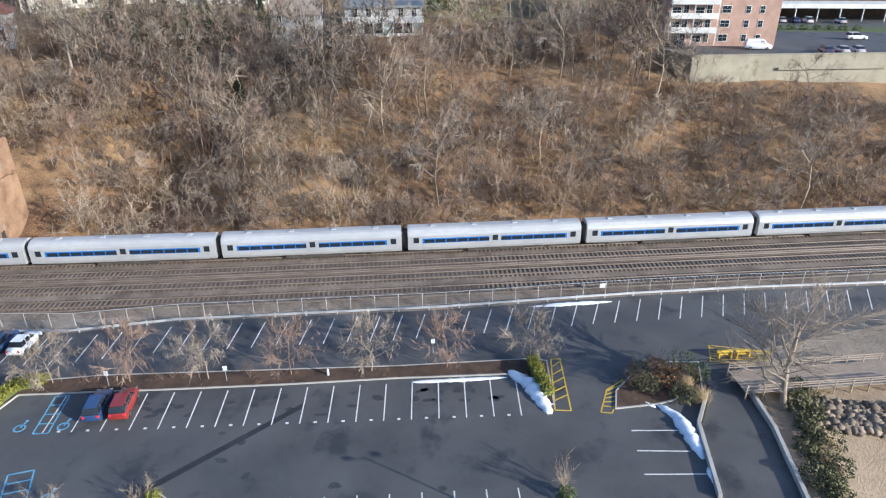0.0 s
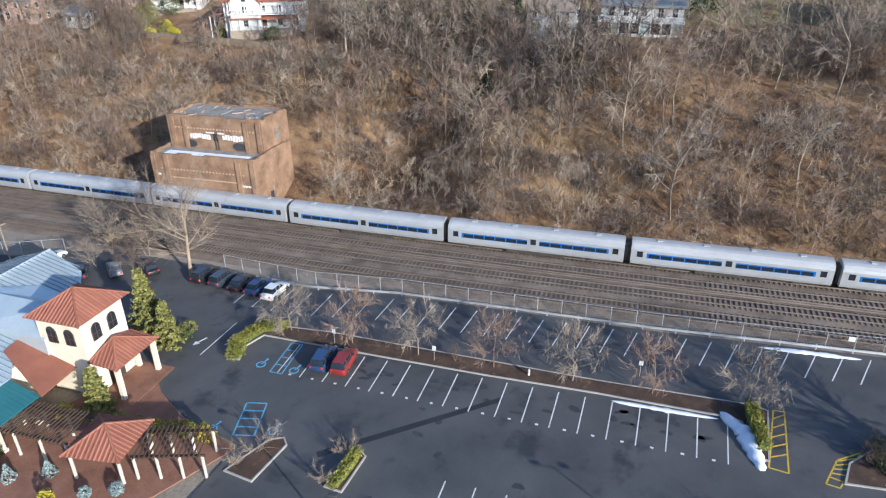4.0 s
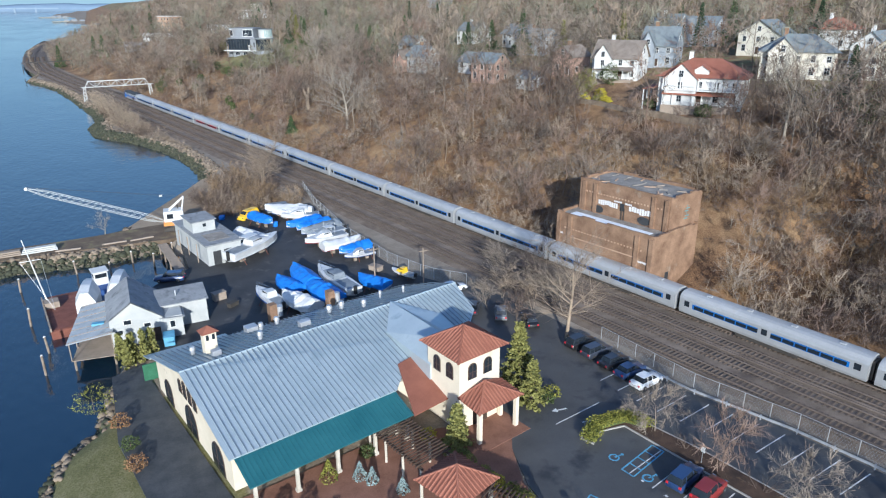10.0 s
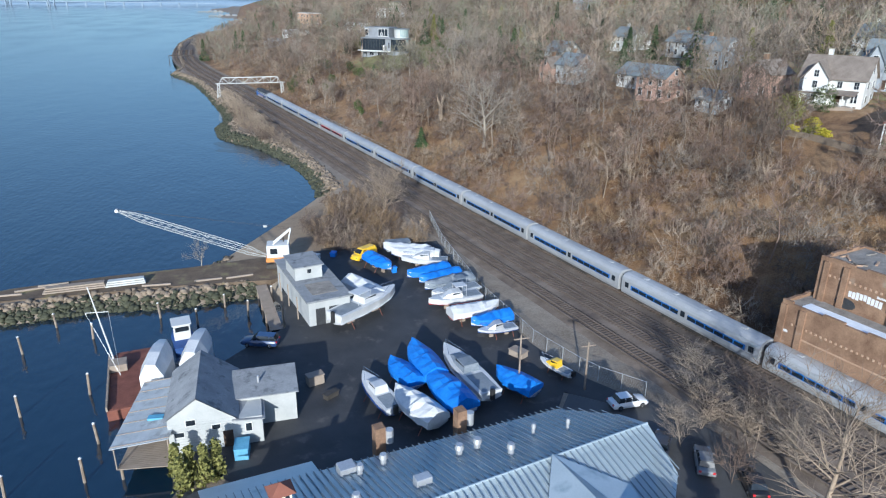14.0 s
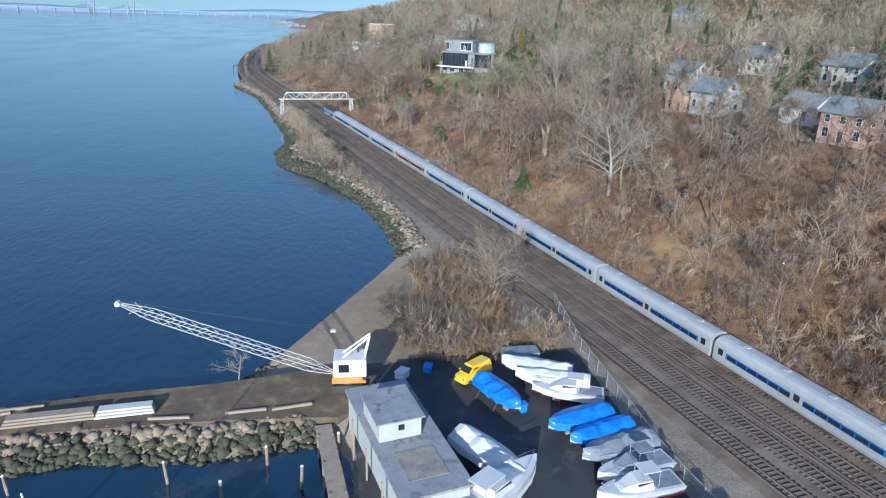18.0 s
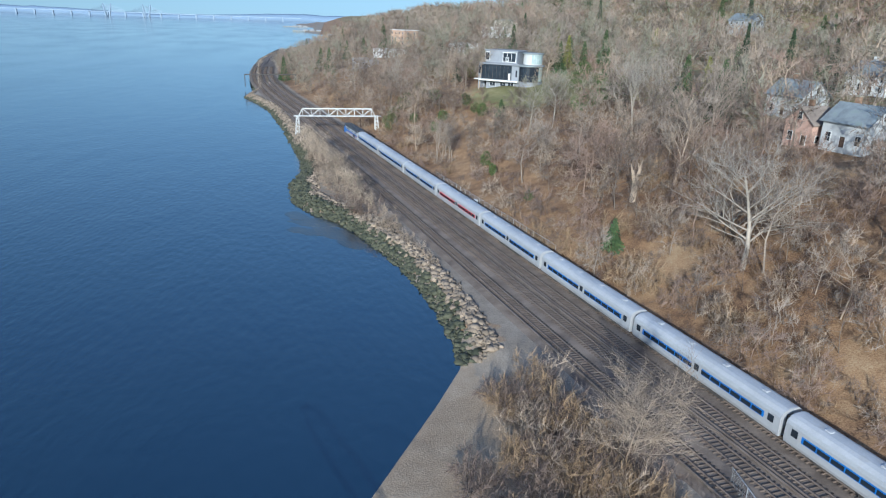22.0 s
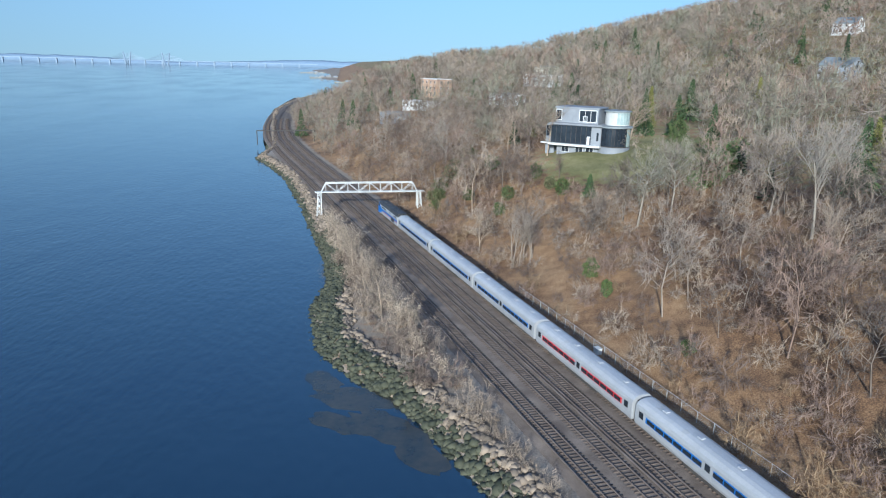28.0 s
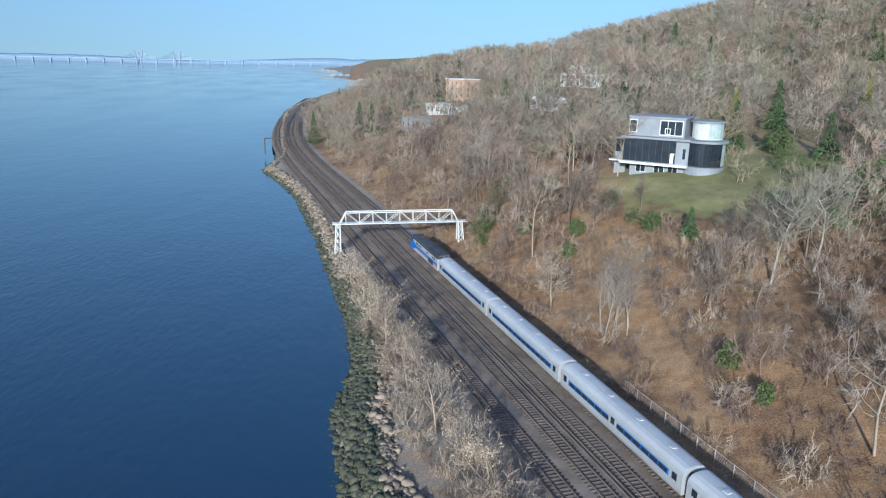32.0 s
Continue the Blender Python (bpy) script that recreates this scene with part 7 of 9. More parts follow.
T, C = "tarp", "cabin"
for row in ((14.0, 119.4, 24.3, 127.0, 3.4, C, HULLWHITE, "large white cabin cruiser on stands", HULLWHITE, 0.9, 1.6, 1), (18.0, 132.6, 22.6, 124.8, 3.0, T, TARPWHITE, "boat wrapped in white plastic on stands", HULLWHITE, 0.8, 1.2, 1.0),
            (22.9, 143.2, 25.7, 136.6, 2.5, T, TARPBLUE, "small boat under a bright blue tarpaulin"), (34.0, 143.0, 26.4, 147.0, 2.7, T, TARPWHITE, "boat wrapped in white plastic by the fence"), (35.2, 140.4, 27.2, 143.8, 2.7, T, TARPWHITE, "boat wrapped in white plastic by the fence"),
            (36.0, 137.9, 28.4, 140.9, 2.6, C, HULLWHITE, "white open motor boat by the fence", HULLWHITE, 0.6, 1.1, 1), (35.0, 134.6, 27.6, 132.8, 2.7, T, TARPBLUE, "boat under a bright blue tarpaulin by the fence"), (36.2, 131.9, 29.0, 130.2, 2.5, T, TARPBLUE, "boat under a bright blue tarpaulin by the fence"),
            (37.4, 129.4, 29.2, 127.4, 2.8, T, TARPGREY, "boat under a slack grey canvas cover"), (37.6, 126.0, 29.6, 124.6, 2.7, C, TARPGREY, "white motor boat with a green-grey canopy", HULLWHITE, 0.6, 1.2, 1), (36.8, 122.8, 28.4, 121.9, 2.8, C, HULLWHITE, "white cabin boat with a red keel", HULLRED, 0.7, 1.2, 1),
            (30.4, 117.2, 38.2, 118.3, 2.6, T, TARPWHITE, "boat wrapped in white with a red keel", HULLRED), (38.6, 114.9, 32.4, 113.6, 2.4, T, TARPBLUE, "small boat under a bright blue tarpaulin"), (38.6, 112.3, 32.8, 111.8, 2.0, C, STEEL, "silver aluminium skiff on a trailer", HULLBLUE, 0.5, 0.7),
            (23.9, 100.8, 22.8, 109.2, 3.0, T, TARPBLUE, "large boat under a bright blue tarpaulin", HULLBLUE, 0.9, 1.3, 1.1), (25.4, 93.6, 23.4, 102.2, 3.2, T, TARPBLUE, "large boat under a bright blue tarpaulin", HULLBLUE, 0.9, 1.3, 1.1), (21.3, 100.4, 19.4, 106.3, 2.5, T, TARPBLUE, "boat under a bright blue tarpaulin"),
            (21.8, 92.3, 18.6, 99.4, 3.0, T, TARPWHITE, "boat wrapped in white plastic", HULLWHITE, 0.8, 1.2, 1.0), (29.0, 95.6, 26.8, 107.8, 3.0, C, TARPGREY, "long white sailing boat under a grey cover", HULLWHITE, 0.9, 1.2), (34.4, 95.4, 31.4, 100.6, 2.6, T, TARPBLUE, "boat under a blue tarpaulin in shadow"),
            (17.8, 95.9, 15.6, 104.2, 2.4, C, HULLWHITE, "open white boat with red fittings", HULLBLUE, 0.7, 1.0), (40.6, 98.6, 38.4, 103.2, 1.6, C, CARPAINT["yellow"], "small yellow and white dinghy", HULLWHITE, 0.3, 0.6)):
    boat(*row)

car(22.6, 146.2, 0.02, 215, CARPAINT["yellow"], "bright yellow panel van in the yard", 2.1, 5.2, 1.95, van=True, group="")
car(3.8, 117.6, 0.02, 160, CARPAINT["navy"], "dark blue pick-up beside the dock", 1.7, 5.0, group="")


def siding_house():
    th = thing("boathouse", pose(-5.5, 96.0, 0), "white clapboard boathouse with grey shingled roofs, by the dock", "boathouse")
    part("main_block", Geo().side([(0, -1.2), (6.6, -1.2), (6.6, 3.6), (3.0, 6.3), (0, 4.3)], 0.0, 9.6, "y"), SIDING, th)
    part("main_roof", Geo().add([(-0.3, -0.3, 4.15), (3.0, -0.3, 6.45), (3.0, 9.9, 6.45), (-0.3, 9.9, 4.15), (6.9, -0.3, 3.45), (6.9, 9.9, 3.45)], [(0, 1, 2, 3), (1, 4, 5, 2)]).add([(-0.3, -0.3, 4.02), (3.0, -0.3, 6.3), (3.0, 9.9, 6.3), (-0.3, 9.9, 4.02), (6.9, -0.3, 3.3), (6.9, 9.9, 3.3)], [(3, 2, 1, 0), (2, 5, 4, 1)]), SHINGLE, th)
    part("wing", Geo().box(6.6, 3.2, -0.4, 12.9, 8.2, 3.6), SIDING, th)
    part("wing_roof", slab([(6.2, 2.9, 3.7), (13.2, 2.9, 3.7), (13.2, 8.5, 4.1), (6.2, 8.5, 4.1)]), SHINGLE, th)
    part("side_bay", Geo().box(6.6, 0.0, -0.4, 9.2, 3.2, 3.2), SIDING, th)
    part("bay_roof", slab([(6.2, -0.3, 3.25), (9.5, -0.3, 3.0), (9.5, 3.4, 3.0), (6.2, 3.4, 3.4)]), SHINGLE, th)
    for k in range(14):
        z = 0.2 + 0.3 * k
        part("clapboard", Geo().box(-0.02, -0.03, z, 6.62, 0.0, z + 0.26 if z < 3.4 else z + 0.2), SIDING, th) if z < 3.3 else None
    for x, z, w, h in ((2.2, 3.2, 0.9, 0.6), (4.6, 2.4, 0.8, 0.5), (7.8, 1.6, 0.6, 0.9), (1.0, 2.0, 0.9, 0.5)):
        f = part("window_frame", Geo().box(x - w / 2 - 0.08, -0.07, z - 0.08, x + w / 2 + 0.08, -0.01, z + h + 0.08), WHITE, th)
        part("pane", Geo().box(x - w / 2, -0.09, z, x + w / 2, -0.06, z + h), GLASS, f)
    part("vent_pipe", Geo().tube((9, 5.5, 3.9), (9, 5.5, 4.7), 0.12), STEEL, th)
    part("door", Geo().box(5.2, -0.06, 0, 6.2, 0.0, 2.0), DARKWOOD, th)


siding_house()


def dock(x, y, turn, w, l, z, mat, label, roofed=False):
    th = thing("pier", pose(x, y, 0, 0, 0, turn), label, "pier")
    n = int(l / 0.3)
    for k in range(min(n, 60)):
        part("plank", Geo().box(0, l * k / min(n, 60), z - 0.08, w, l * (k + 0.92) / min(n, 60), z), mat, th)
    for px in (0.15, w - 0.15):
        for k in range(4):
            part("pile", Geo().tube((px, l * (k + 0.2) / 3.6, -4), (px, l * (k + 0.2) / 3.6, z + 0.1), 0.16, n=7), PILE, th)
    if roofed:
        part("roof", slab([(-0.3, -0.3, z + 2.6), (w + 0.2, -0.3, z + 3.4), (w + 0.2, l + 0.2, z + 3.4), (-0.3, l + 0.2, z + 2.6)], 0.06), PALEROOF, th, "pale patched lean-to roof")
        for k in range(7):
            part("rib", Geo().tube((-0.3, l * k / 6, z + 2.63), (w + 0.2, l * k / 6, z + 3.43), 0.05, n=4), TIMBER, th)
        part("skylight", Geo().box(w * 0.45, l * 0.3, z + 3.02, w * 0.75, l * 0.36, z + 3.3), BLUEPAINT, th)
        for px in (0, w):
            for k in range(4):
                part("post", Geo().tube((px, l * k / 3, z), (px, l * k / 3, z + 2.6 + 0.8 * px / w), 0.07, n=6), TIMBER, th)


dock(-10.6, 95.4, -8, 5.2, 12.0, -0.3, TIMBER, "old pier beside the boathouse under a lean-to roof", True)
dock(5.2, 122.6, 6, 1.8, 17.0, -0.5, TIMBER, "narrow timber dock beside the shed")

th = thing("deck_barge", pose(-15.4, 106.8, -1.6, 0, 0, 8), "rusty red deck barge moored at the pier", "barge")
part("hull", Geo().prism([(1.8, 0), (8.6, 0), (8.6, 13), (7.8, 14.5), (2.6, 14.5), (1.8, 13)], -0.8, 0.9), RUST, th, bevel=0.1)
part("deck", Geo().prism([(2.1, 0.3), (8.3, 0.3), (8.3, 12.8), (2.1, 12.8)], 0.9, 0.94), RUST, th)
for k in range(8):
    part("bulwark", Geo().box(1.75, 1.7 * k, 0.9, 1.95, 1.7 * k + 1.5, 1.5), TIMBER, th)
part("mast", Geo().tube((2.6, 11.0, 0.9), (1.0, 11.4, 12.0), 0.12, 0.07, n=8), WHITE, th, "white slanting mast")
part("yard", Geo().tube((0.1, 12.4, 8.2), (2.9, 10.4, 8.8), 0.05, n=6), WHITE, th)
for e in ((0.1, 12.4, 8.2), (2.9, 10.4, 8.8)):
    part("stay", Geo().tube((e[0], e[1], e[2]), (3.2, 8, 1.0), 0.02, n=4), STEEL, th)
part("winch", Geo().box(2.0, 9, 0.9, 4.0, 11, 1.9), TIMBER, th)
for i, (x, y, a, l) in enumerate(((-8.6, 108.6, 84, 8.0), (-4.4, 110.6, 80, 8.0))):
    th = thing("wrapped_boat", pose(x, y, -0.2, 0, 0, a), "boat wrapped upright in white plastic at the dock", "boat", "wrapped boats at the dock")
    rr = [[(s * l, -1.6 * w, 0.2), (s * l, -1.6 * w, 2.6 * h), (s * l, -0.7 * w, 4.2 * h), (s * l, 0.6 * w, 4.3 * h), (s * l, 1.6 * w, 2.6 * h), (s * l, 1.6 * w, 0.2)] for s, w, h in ((0, 0.85, 0.95), (0.3, 1, 1.05), (0.6, 0.95, 1.0), (0.85, 0.6, 0.9), (1, 0.15, 0.75))]
    part("wrap", Geo().loft(rr), TARPWHITE, th, smooth=False)
    part("cradle", Geo().box(0.5, -1.2, -0.6, l * 0.8, 1.2, 0.25), TIMBER, th)
th = thing("workboat", pose(-6.2, 121.4, -2.0, 0, 0, 100), "small white workboat with a wheelhouse, moored", "boat")
part("hull", Geo().loft([[(s * 8, -1.5 * w, 1.0 + u), (s * 8, -1.2 * w, -0.3), (s * 8, 1.2 * w, -0.3), (s * 8, 1.5 * w, 1.0 + u)] for s, w, u in ((0, 0.9, 0), (0.5, 1, 0), (0.85, 0.6, 0.3), (1, 0.05, 0.5))]), HULLBLUE, th)
wh = part("wheelhouse", Geo().box(2.4, -1.1, 1.0, 4.8, 1.1, 3.3), WHITE, th, bevel=0.06)
part("roof", Geo().box(2.2, -1.3, 3.3, 5.0, 1.3, 3.42), WHITE, wh)
for s in (-1, 1):
    part("window", Geo().box(2.7, s * 1.1 - 0.02, 2.3, 4.5, s * 1.1 + 0.02, 3.0), GLASS, wh)
part("window", Geo().box(2.38, -0.9, 2.3, 2.42, 0.9, 3.0), GLASS, wh)

# long white shed with a cabin on its roof
th = thing("marine_shed", pose(10.7, 121.3, 0, 0, 0, 11.5), "long white flat-roofed shed with a small rooftop cabin", "shed")
part("wall", Geo().box(0, 0, -1.0, 6.2, 18.0, 3.7), SIDING, th)
part("roof", slab([(-0.3, -0.3, 3.95), (6.5, -0.3, 3.95), (6.5, 18.3, 3.95), (-0.3, 18.3, 3.95)], 0.25), SHINGLE, th)
part("roof_patch", Geo().box(1.2, 1.8, 3.95, 5.0, 6.0, 4.0), GRAVELROOF, th)
cb = part("cabin", Geo().box(0.4, 8.0, 3.95, 4.6, 13.4, 6.0), SIDING, th)
part("cabin_roof", slab([(0.1, 7.7, 6.12), (4.9, 7.7, 6.12), (4.9, 13.7, 6.2), (0.1, 13.7, 6.2)], 0.14), SHINGLE, cb)
part("window", Geo().box(2.3, 7.96, 4.9, 2.9, 8.02, 5.5), GLASS, cb)
for x in (1.0, 3.0):
    part("doorway", Geo().box(x, -0.04, 0, x + 1.4, 0.02, 2.6), DARKROOF, th, "open dark doorway")
for y in (3, 8, 13):
    part("post", Geo().box(-0.9, y, -1.2, -0.75, y + 0.15, 3.6), TIMBER, th)

# the lattice crane on the quay
th = thing("lattice_crane", pose(7.4, 146.2, 0.2, 0, 0, 175), "old white and orange lattice boom crane on the quay", "crane")
part("tracks", Geo().box(-1.9, -1.5, -0.2, 1.9, -0.7, 0.7).box(-1.9, 0.7, -0.2, 1.9, 1.5, 0.7), UNDER, th, bevel=0.15)
part("turntable", Geo().tube((0, 0, 0.6), (0, 0, 1.1), 1.1, n=14), UNDER, th)
part("base", Geo().box(-2.2, -1.5, 1.1, 1.8, 1.5, 1.9), ORANGE, th, bevel=0.05)
part("cab", Geo().box(-2.2, -1.5, 1.9, 1.6, 1.5, 4.1), WHITE, th, bevel=0.1)
part("window", Geo().box(-0.2, 1.5, 2.6, 1.0, 1.53, 3.6).box(1.6, -1.0, 2.6, 1.63, 1.0, 3.6), GLASS, th)
part("exhaust", Geo().tube((-1.2, -0.6, 4.1), (-1.2, -0.6, 4.8), 0.12), UNDER, th)
for s in (-0.7, 0.7):
    part("gantry_leg", Geo().tube((0.6, s, 4.0), (-2.6, s * 0.5, 6.6), 0.12, n=6).tube((-2.0, s, 4.0), (-2.6, s * 0.5, 6.6), 0.12, n=6), WHITE, th)
tip = th.matrix_basis.inverted() @ Vector((-17.2, 148.0, 11.4))
foot = Vector((1.7, 0, 1.8))
ax = (tip - foot)
up = Vector((0, 0, 1))
side = ax.cross(up).normalized()
upn = side.cross(ax).normalized()
n = 18
for su in (-1, 1):
    for sv in (-1, 1):
        g = Geo()
        for a, b, w0, w1 in ((0, 0.12, 0.15, 0.55), (0.12, 0.85, 0.55, 0.5), (0.85, 1.0, 0.5, 0.08)):
            g.tube(foot + ax * a + side * su * w0 + upn * sv * w0, foot + ax * b + side * su * w1 + upn * sv * w1, 0.045, n=5)
        part("boom_chord", g, GALV, th)
for k in range(n):
    a, b = 0.06 + 0.88 * k / n, 0.06 + 0.88 * (k + 1) / n
    w = 0.5
    g = Geo()
    for su in (-1, 1):
        g.tube(foot + ax * a + side * su * w + upn * w, foot + ax * b + side * su * w - upn * w, 0.024, n=4).tube(foot + ax * a + side * w * -1 + upn * su * w, foot + ax * b + side * w + upn * su * w, 0.024, n=4)
    part("boom_lacing", g, GALV, th)
part("boom_head", Geo().tube(tip - side * 0.3, tip + side * 0.3, 0.3, n=10), WHITE, th)
for s in (-0.4, 0.4):
    part("pendant", Geo().tube((-2.6, s, 6.6), tip + side * s * 0.3 + upn * 0.3, 0.014, n=4), UNDER, th)
part("pulley_block", Geo().box(1.3, -0.18, 7.1, 1.9, 0.18, 7.4), GALV, th)

# jetty surface and what lies on it
solid("jetty", Geo().prism([(-39, 141.8), (-30, 141.5), (-18, 141.4), (-7, 141.2), (6, 140), (8, 141), (13, 151.5), (2, 150.6), (-8, 149), (-20, 148.4), (-34, 146.6), (-39.5, 144.6)], -2.5, 0.05), EARTH, "brown earth jetty held by rough stone", "jetty", "structure")
for i, (x, y, l, mt, lb) in enumerate(((-24.2, 143.4, 9.0, TIMBER, "stack of long weathered dock sections"), (-16.8, 143.8, 6.0, GALV, "stack of grey-green dock sections"))):
    th = thing("dock_section", pose(x, y, 0.05, 0, 0, 4), lb, "dock section", "dock sections on the jetty")
    for k in range(3):
        part("panel", Geo().box(-l / 2 + 0.2 * k, -0.6 + 0.1 * k, 0.1 + 0.32 * k, l / 2 - 0.1 * k, 0.5 + 0.1 * k, 0.34 + 0.32 * k), mt, th)
for i, (x, y, a) in enumerate(((-28, 146.4, 5), (-31, 145.2, 12), (-12, 142.2, -4), (-4, 142.4, 3), (1, 142.6, 8), (-34, 143.6, 0))):
    solid("driftwood_beam", Geo().box(-2.2, -0.15, 0, 2.2, 0.15, 0.28), TIMBER, "old grey timber beam lying on the jetty", "timber", group="timbers on the jetty", bevel=0.03, m=pose(x, y, 0.05, 0, 0, a))
for i, (x, y, h) in enumerate(((-27.7, 127, 2.6), (-23.6, 110.7, 2.8), (-16.8, 113.8, 2.9), (-13.9, 103, 2.6), (-14, 96.5, 2.9), (-19.3, 129.3, 2.4), (-25.2, 134.5, 2.2), (-5.2, 130.2, 2.6), (2.1, 131.3, 2.6), (-10.8, 134.0, 2.5), (-1.4, 135.5, 2.2), (-21, 96, 2.6), (-26, 101, 2.7), (5.9, 136.5, 2.4), (-31, 118, 2.6))):
    th = thing("mooring_pile", pose(x, y, -2, 0, 3 * ((i % 3) - 1), 0), "weathered timber mooring pile with a pale cap", "pile", "piles in the basin")
    part("shaft", Geo().tube((0, 0, -3), (0, 0, h), 0.19, 0.16, n=8), PILE, th)
    part("cap", Geo().tube((0, 0, h), (0, 0, h + 0.16), 0.19, 0.05, n=8), WHITE, th)
bare_tree("jetty_tree", -5.6, 150.2, -0.3, 77, 5.2, BARK[3], "small pale bare tree on the jetty's edge", spread=0.65, kids=(8, 5), twigs=6, fork=0.25, thick=0.02, twig_r=0.016)
chain_fence([(47.6, 93.2), (43.3, 98.6), (40.0, 108.2), (38.0, 126.1), (38.4, 150), (40.0, 166)], 2.0, "grey chain-link fence between the boatyard and the railway")
for x, y, h in ((33.4, 98.2, 7.5), (41.2, 96.3, 6.5)):
    th = thing("utility_pole", pose(x, y, 0), "brown timber utility pole in the boatyard", "utility pole", "poles in the boatyard")
    part("shaft", Geo().tube((0, 0, -0.3), (0, 0, h), 0.14, 0.1, n=8), PILE, th)
    part("crossarm", Geo().box(-0.9, -0.05, h - 0.6, 0.9, 0.05, h - 0.45), PILE, th)
for i, (x, y, sx, sy, h, mt, lb) in enumerate(((29.5, 149.2, 4.5, 2.2, 1.6, TARPGREY, "dark green storage container"), (10.0, 106.0, 2.0, 1.2, 1.2, TIMBER, "heap of timber beside the boathouse"), (11.5, 102.5, 1.8, 0.8, 0.6, UNDER, "rusty machinery beside the boathouse"), (14.0, 147.5, 1.6, 1.2, 0.9, WHITE, "small white locker on the quay"),
                                                (17.4, 148.6, 1.4, 1.0, 0.7, TARPBLUE, "blue covered crate on the quay"), (1.5, 94.2, 2.0, 1.4, 1.3, BLUEPAINT, "blue-green rubbish skip by the boathouse"), (26.5, 138.2, 0.8, 0.8, 1.0, TARPBLUE, "blue plastic drum in the yard"), (36.5, 106, 2.2, 1.4, 0.8, TIMBER, "pile of boards by the fence"))):
    th = thing("crate", pose(x, y, 0.02, 0, 0, 17 * i), lb, "crate", "clutter in the yard")
    part("body", Geo().box(-sx / 2, -sy / 2, 0, sx / 2, sy / 2, h), mt, th, bevel=0.06)
    part("lid", Geo().box(-sx / 2 - 0.05, -sy / 2 - 0.05, h, sx / 2 + 0.05, sy / 2 + 0.05, h + 0.1), mt, th)

# ---- stones along the water ----
def rock_kinds():
    out = []
    phi = (1 + 5 ** 0.5) / 2
    ico = np.array([(-1, phi, 0), (1, phi, 0), (-1, -phi, 0), (1, -phi, 0), (0, -1, phi), (0, 1, phi), (0, -1, -phi), (0, 1, -phi), (phi, 0, -1), (phi, 0, 1), (-phi, 0, -1), (-phi, 0, 1)]) / 1.9
    tri = np.array([(0, 11, 5), (0, 5, 1), (0, 1, 7), (0, 7, 10), (0, 10, 11), (1, 5, 9), (5, 11, 4), (11, 10, 2), (10, 7, 6), (7, 1, 8), (3, 9, 4), (3, 4, 2), (3, 2, 6), (3, 6, 8), (3, 8, 9), (4, 9, 5), (2, 4, 11), (6, 2, 10), (8, 6, 7), (9, 8, 1)])
    for s in range(5):
        r = np.random.RandomState(s)
        out.append((ico * (1 + 0.55 * r.uniform(-1, 1, (12, 1))) * [1.0, 0.75, 0.6], tri))
    return out


ROCKS = rock_kinds()
ROCKMESH = []
for _mat in (STONE, WETSTONE):
    for _v, _t in ROCKS:
        _m = mesh_np("stone", _v, None, _t)
        _m.materials.append(_mat)
        ROCKMESH.append(_m)


def rock_heap(name, spots, label, mats, near=None):
    """spots: x, y, z, size, material number. near: how many become stones of their own."""
    rnd = random.Random(len(spots))
    th = thing(name, Matrix(), label, "rocks", kind="structure")
    vs, ts, ms, n = [], [], [], 0
    for i, (x, y, z, s, mt) in enumerate(spots):
        k = rnd.randrange(5)
        e = Euler((rnd.uniform(-0.5, 0.5), rnd.uniform(-0.5, 0.5), rnd.uniform(0, 6.28)))
        if near and i % max(1, len(spots) // near) == 0:
            ob = part("stone", ROCKMESH[k + 5 * mt], None, th, at=Matrix.LocRotScale((x, y, z), e, (s, s, s)))
            continue
        v, t = ROCKS[k]
        vs.append(v @ np.array(e.to_matrix()).T * s + [x, y, z])
        ts.append(t + n)
        ms.append(np.full(20, mt, np.int32))
        n += 12
    if vs:
        me = mesh_np("stones", np.concatenate(vs), None, np.concatenate(ts))
        for m in mats:
            me.materials.append(m)
        me.polygons.foreach_set("material_index", np.concatenate(ms))
        tagged(part("stones", me, None, th), kind="stuff")


def bank(i0, i1, lo, hi, step, size, rnd, wet=0.8):
    """Stones strewn beside a stretch of the shore, from lo to hi metres inland."""
    out = []
    for x, y, a in along(COAST[i0:i1], step):
        nx, ny = math.sin(a), -math.cos(a)
        for k in range(max(2, int((hi - lo) / size / 0.8))):
            o = rnd.uniform(lo, hi)
            px, py = x + nx * o + rnd.uniform(-step, step), y + ny * o + rnd.uniform(-step, step)
            g = gap1(px, py)
            if g < lo - 0.5 or g > hi + 0.6:
                continue
            z = height1(px, py)
            out.append((px, py, z + 0.05, size * rnd.choice((0.45, 0.6, 0.75, 0.9, 1.1, 1.55)) * rnd.uniform(0.8, 1.2), 1 if (g < wet + rnd.uniform(-0.7, 0.7)) else 0))
    return out


_r = random.Random(9)
rock_heap("jetty_riprap", bank(21, 26, -0.4, 3.2, 0.40, 0.5, _r, 2.1), "rough tan and grey boulders on the jetty's side", (STONE, WETSTONE), 280)
rock_heap("jetty_stones", bank(27, 31, 0.2, 1.6, 0.5, 0.42, _r, 0.2), "small pale stones along the jetty's far edge", (STONE, WETSTONE))
rock_heap("shore_riprap", bank(33, 40, -0.3, 5.2, 0.42, 0.55, _r, 2.4), "tan boulders above dark weedy stones along the shore", (STONE, WETSTONE), 280)
rock_heap("weedy_point", bank(39, 46, -2.5, 6.5, 0.42, 0.5, _r, 4.5), "low point of dark weed-covered stones", (STONE, WETSTONE), 280)
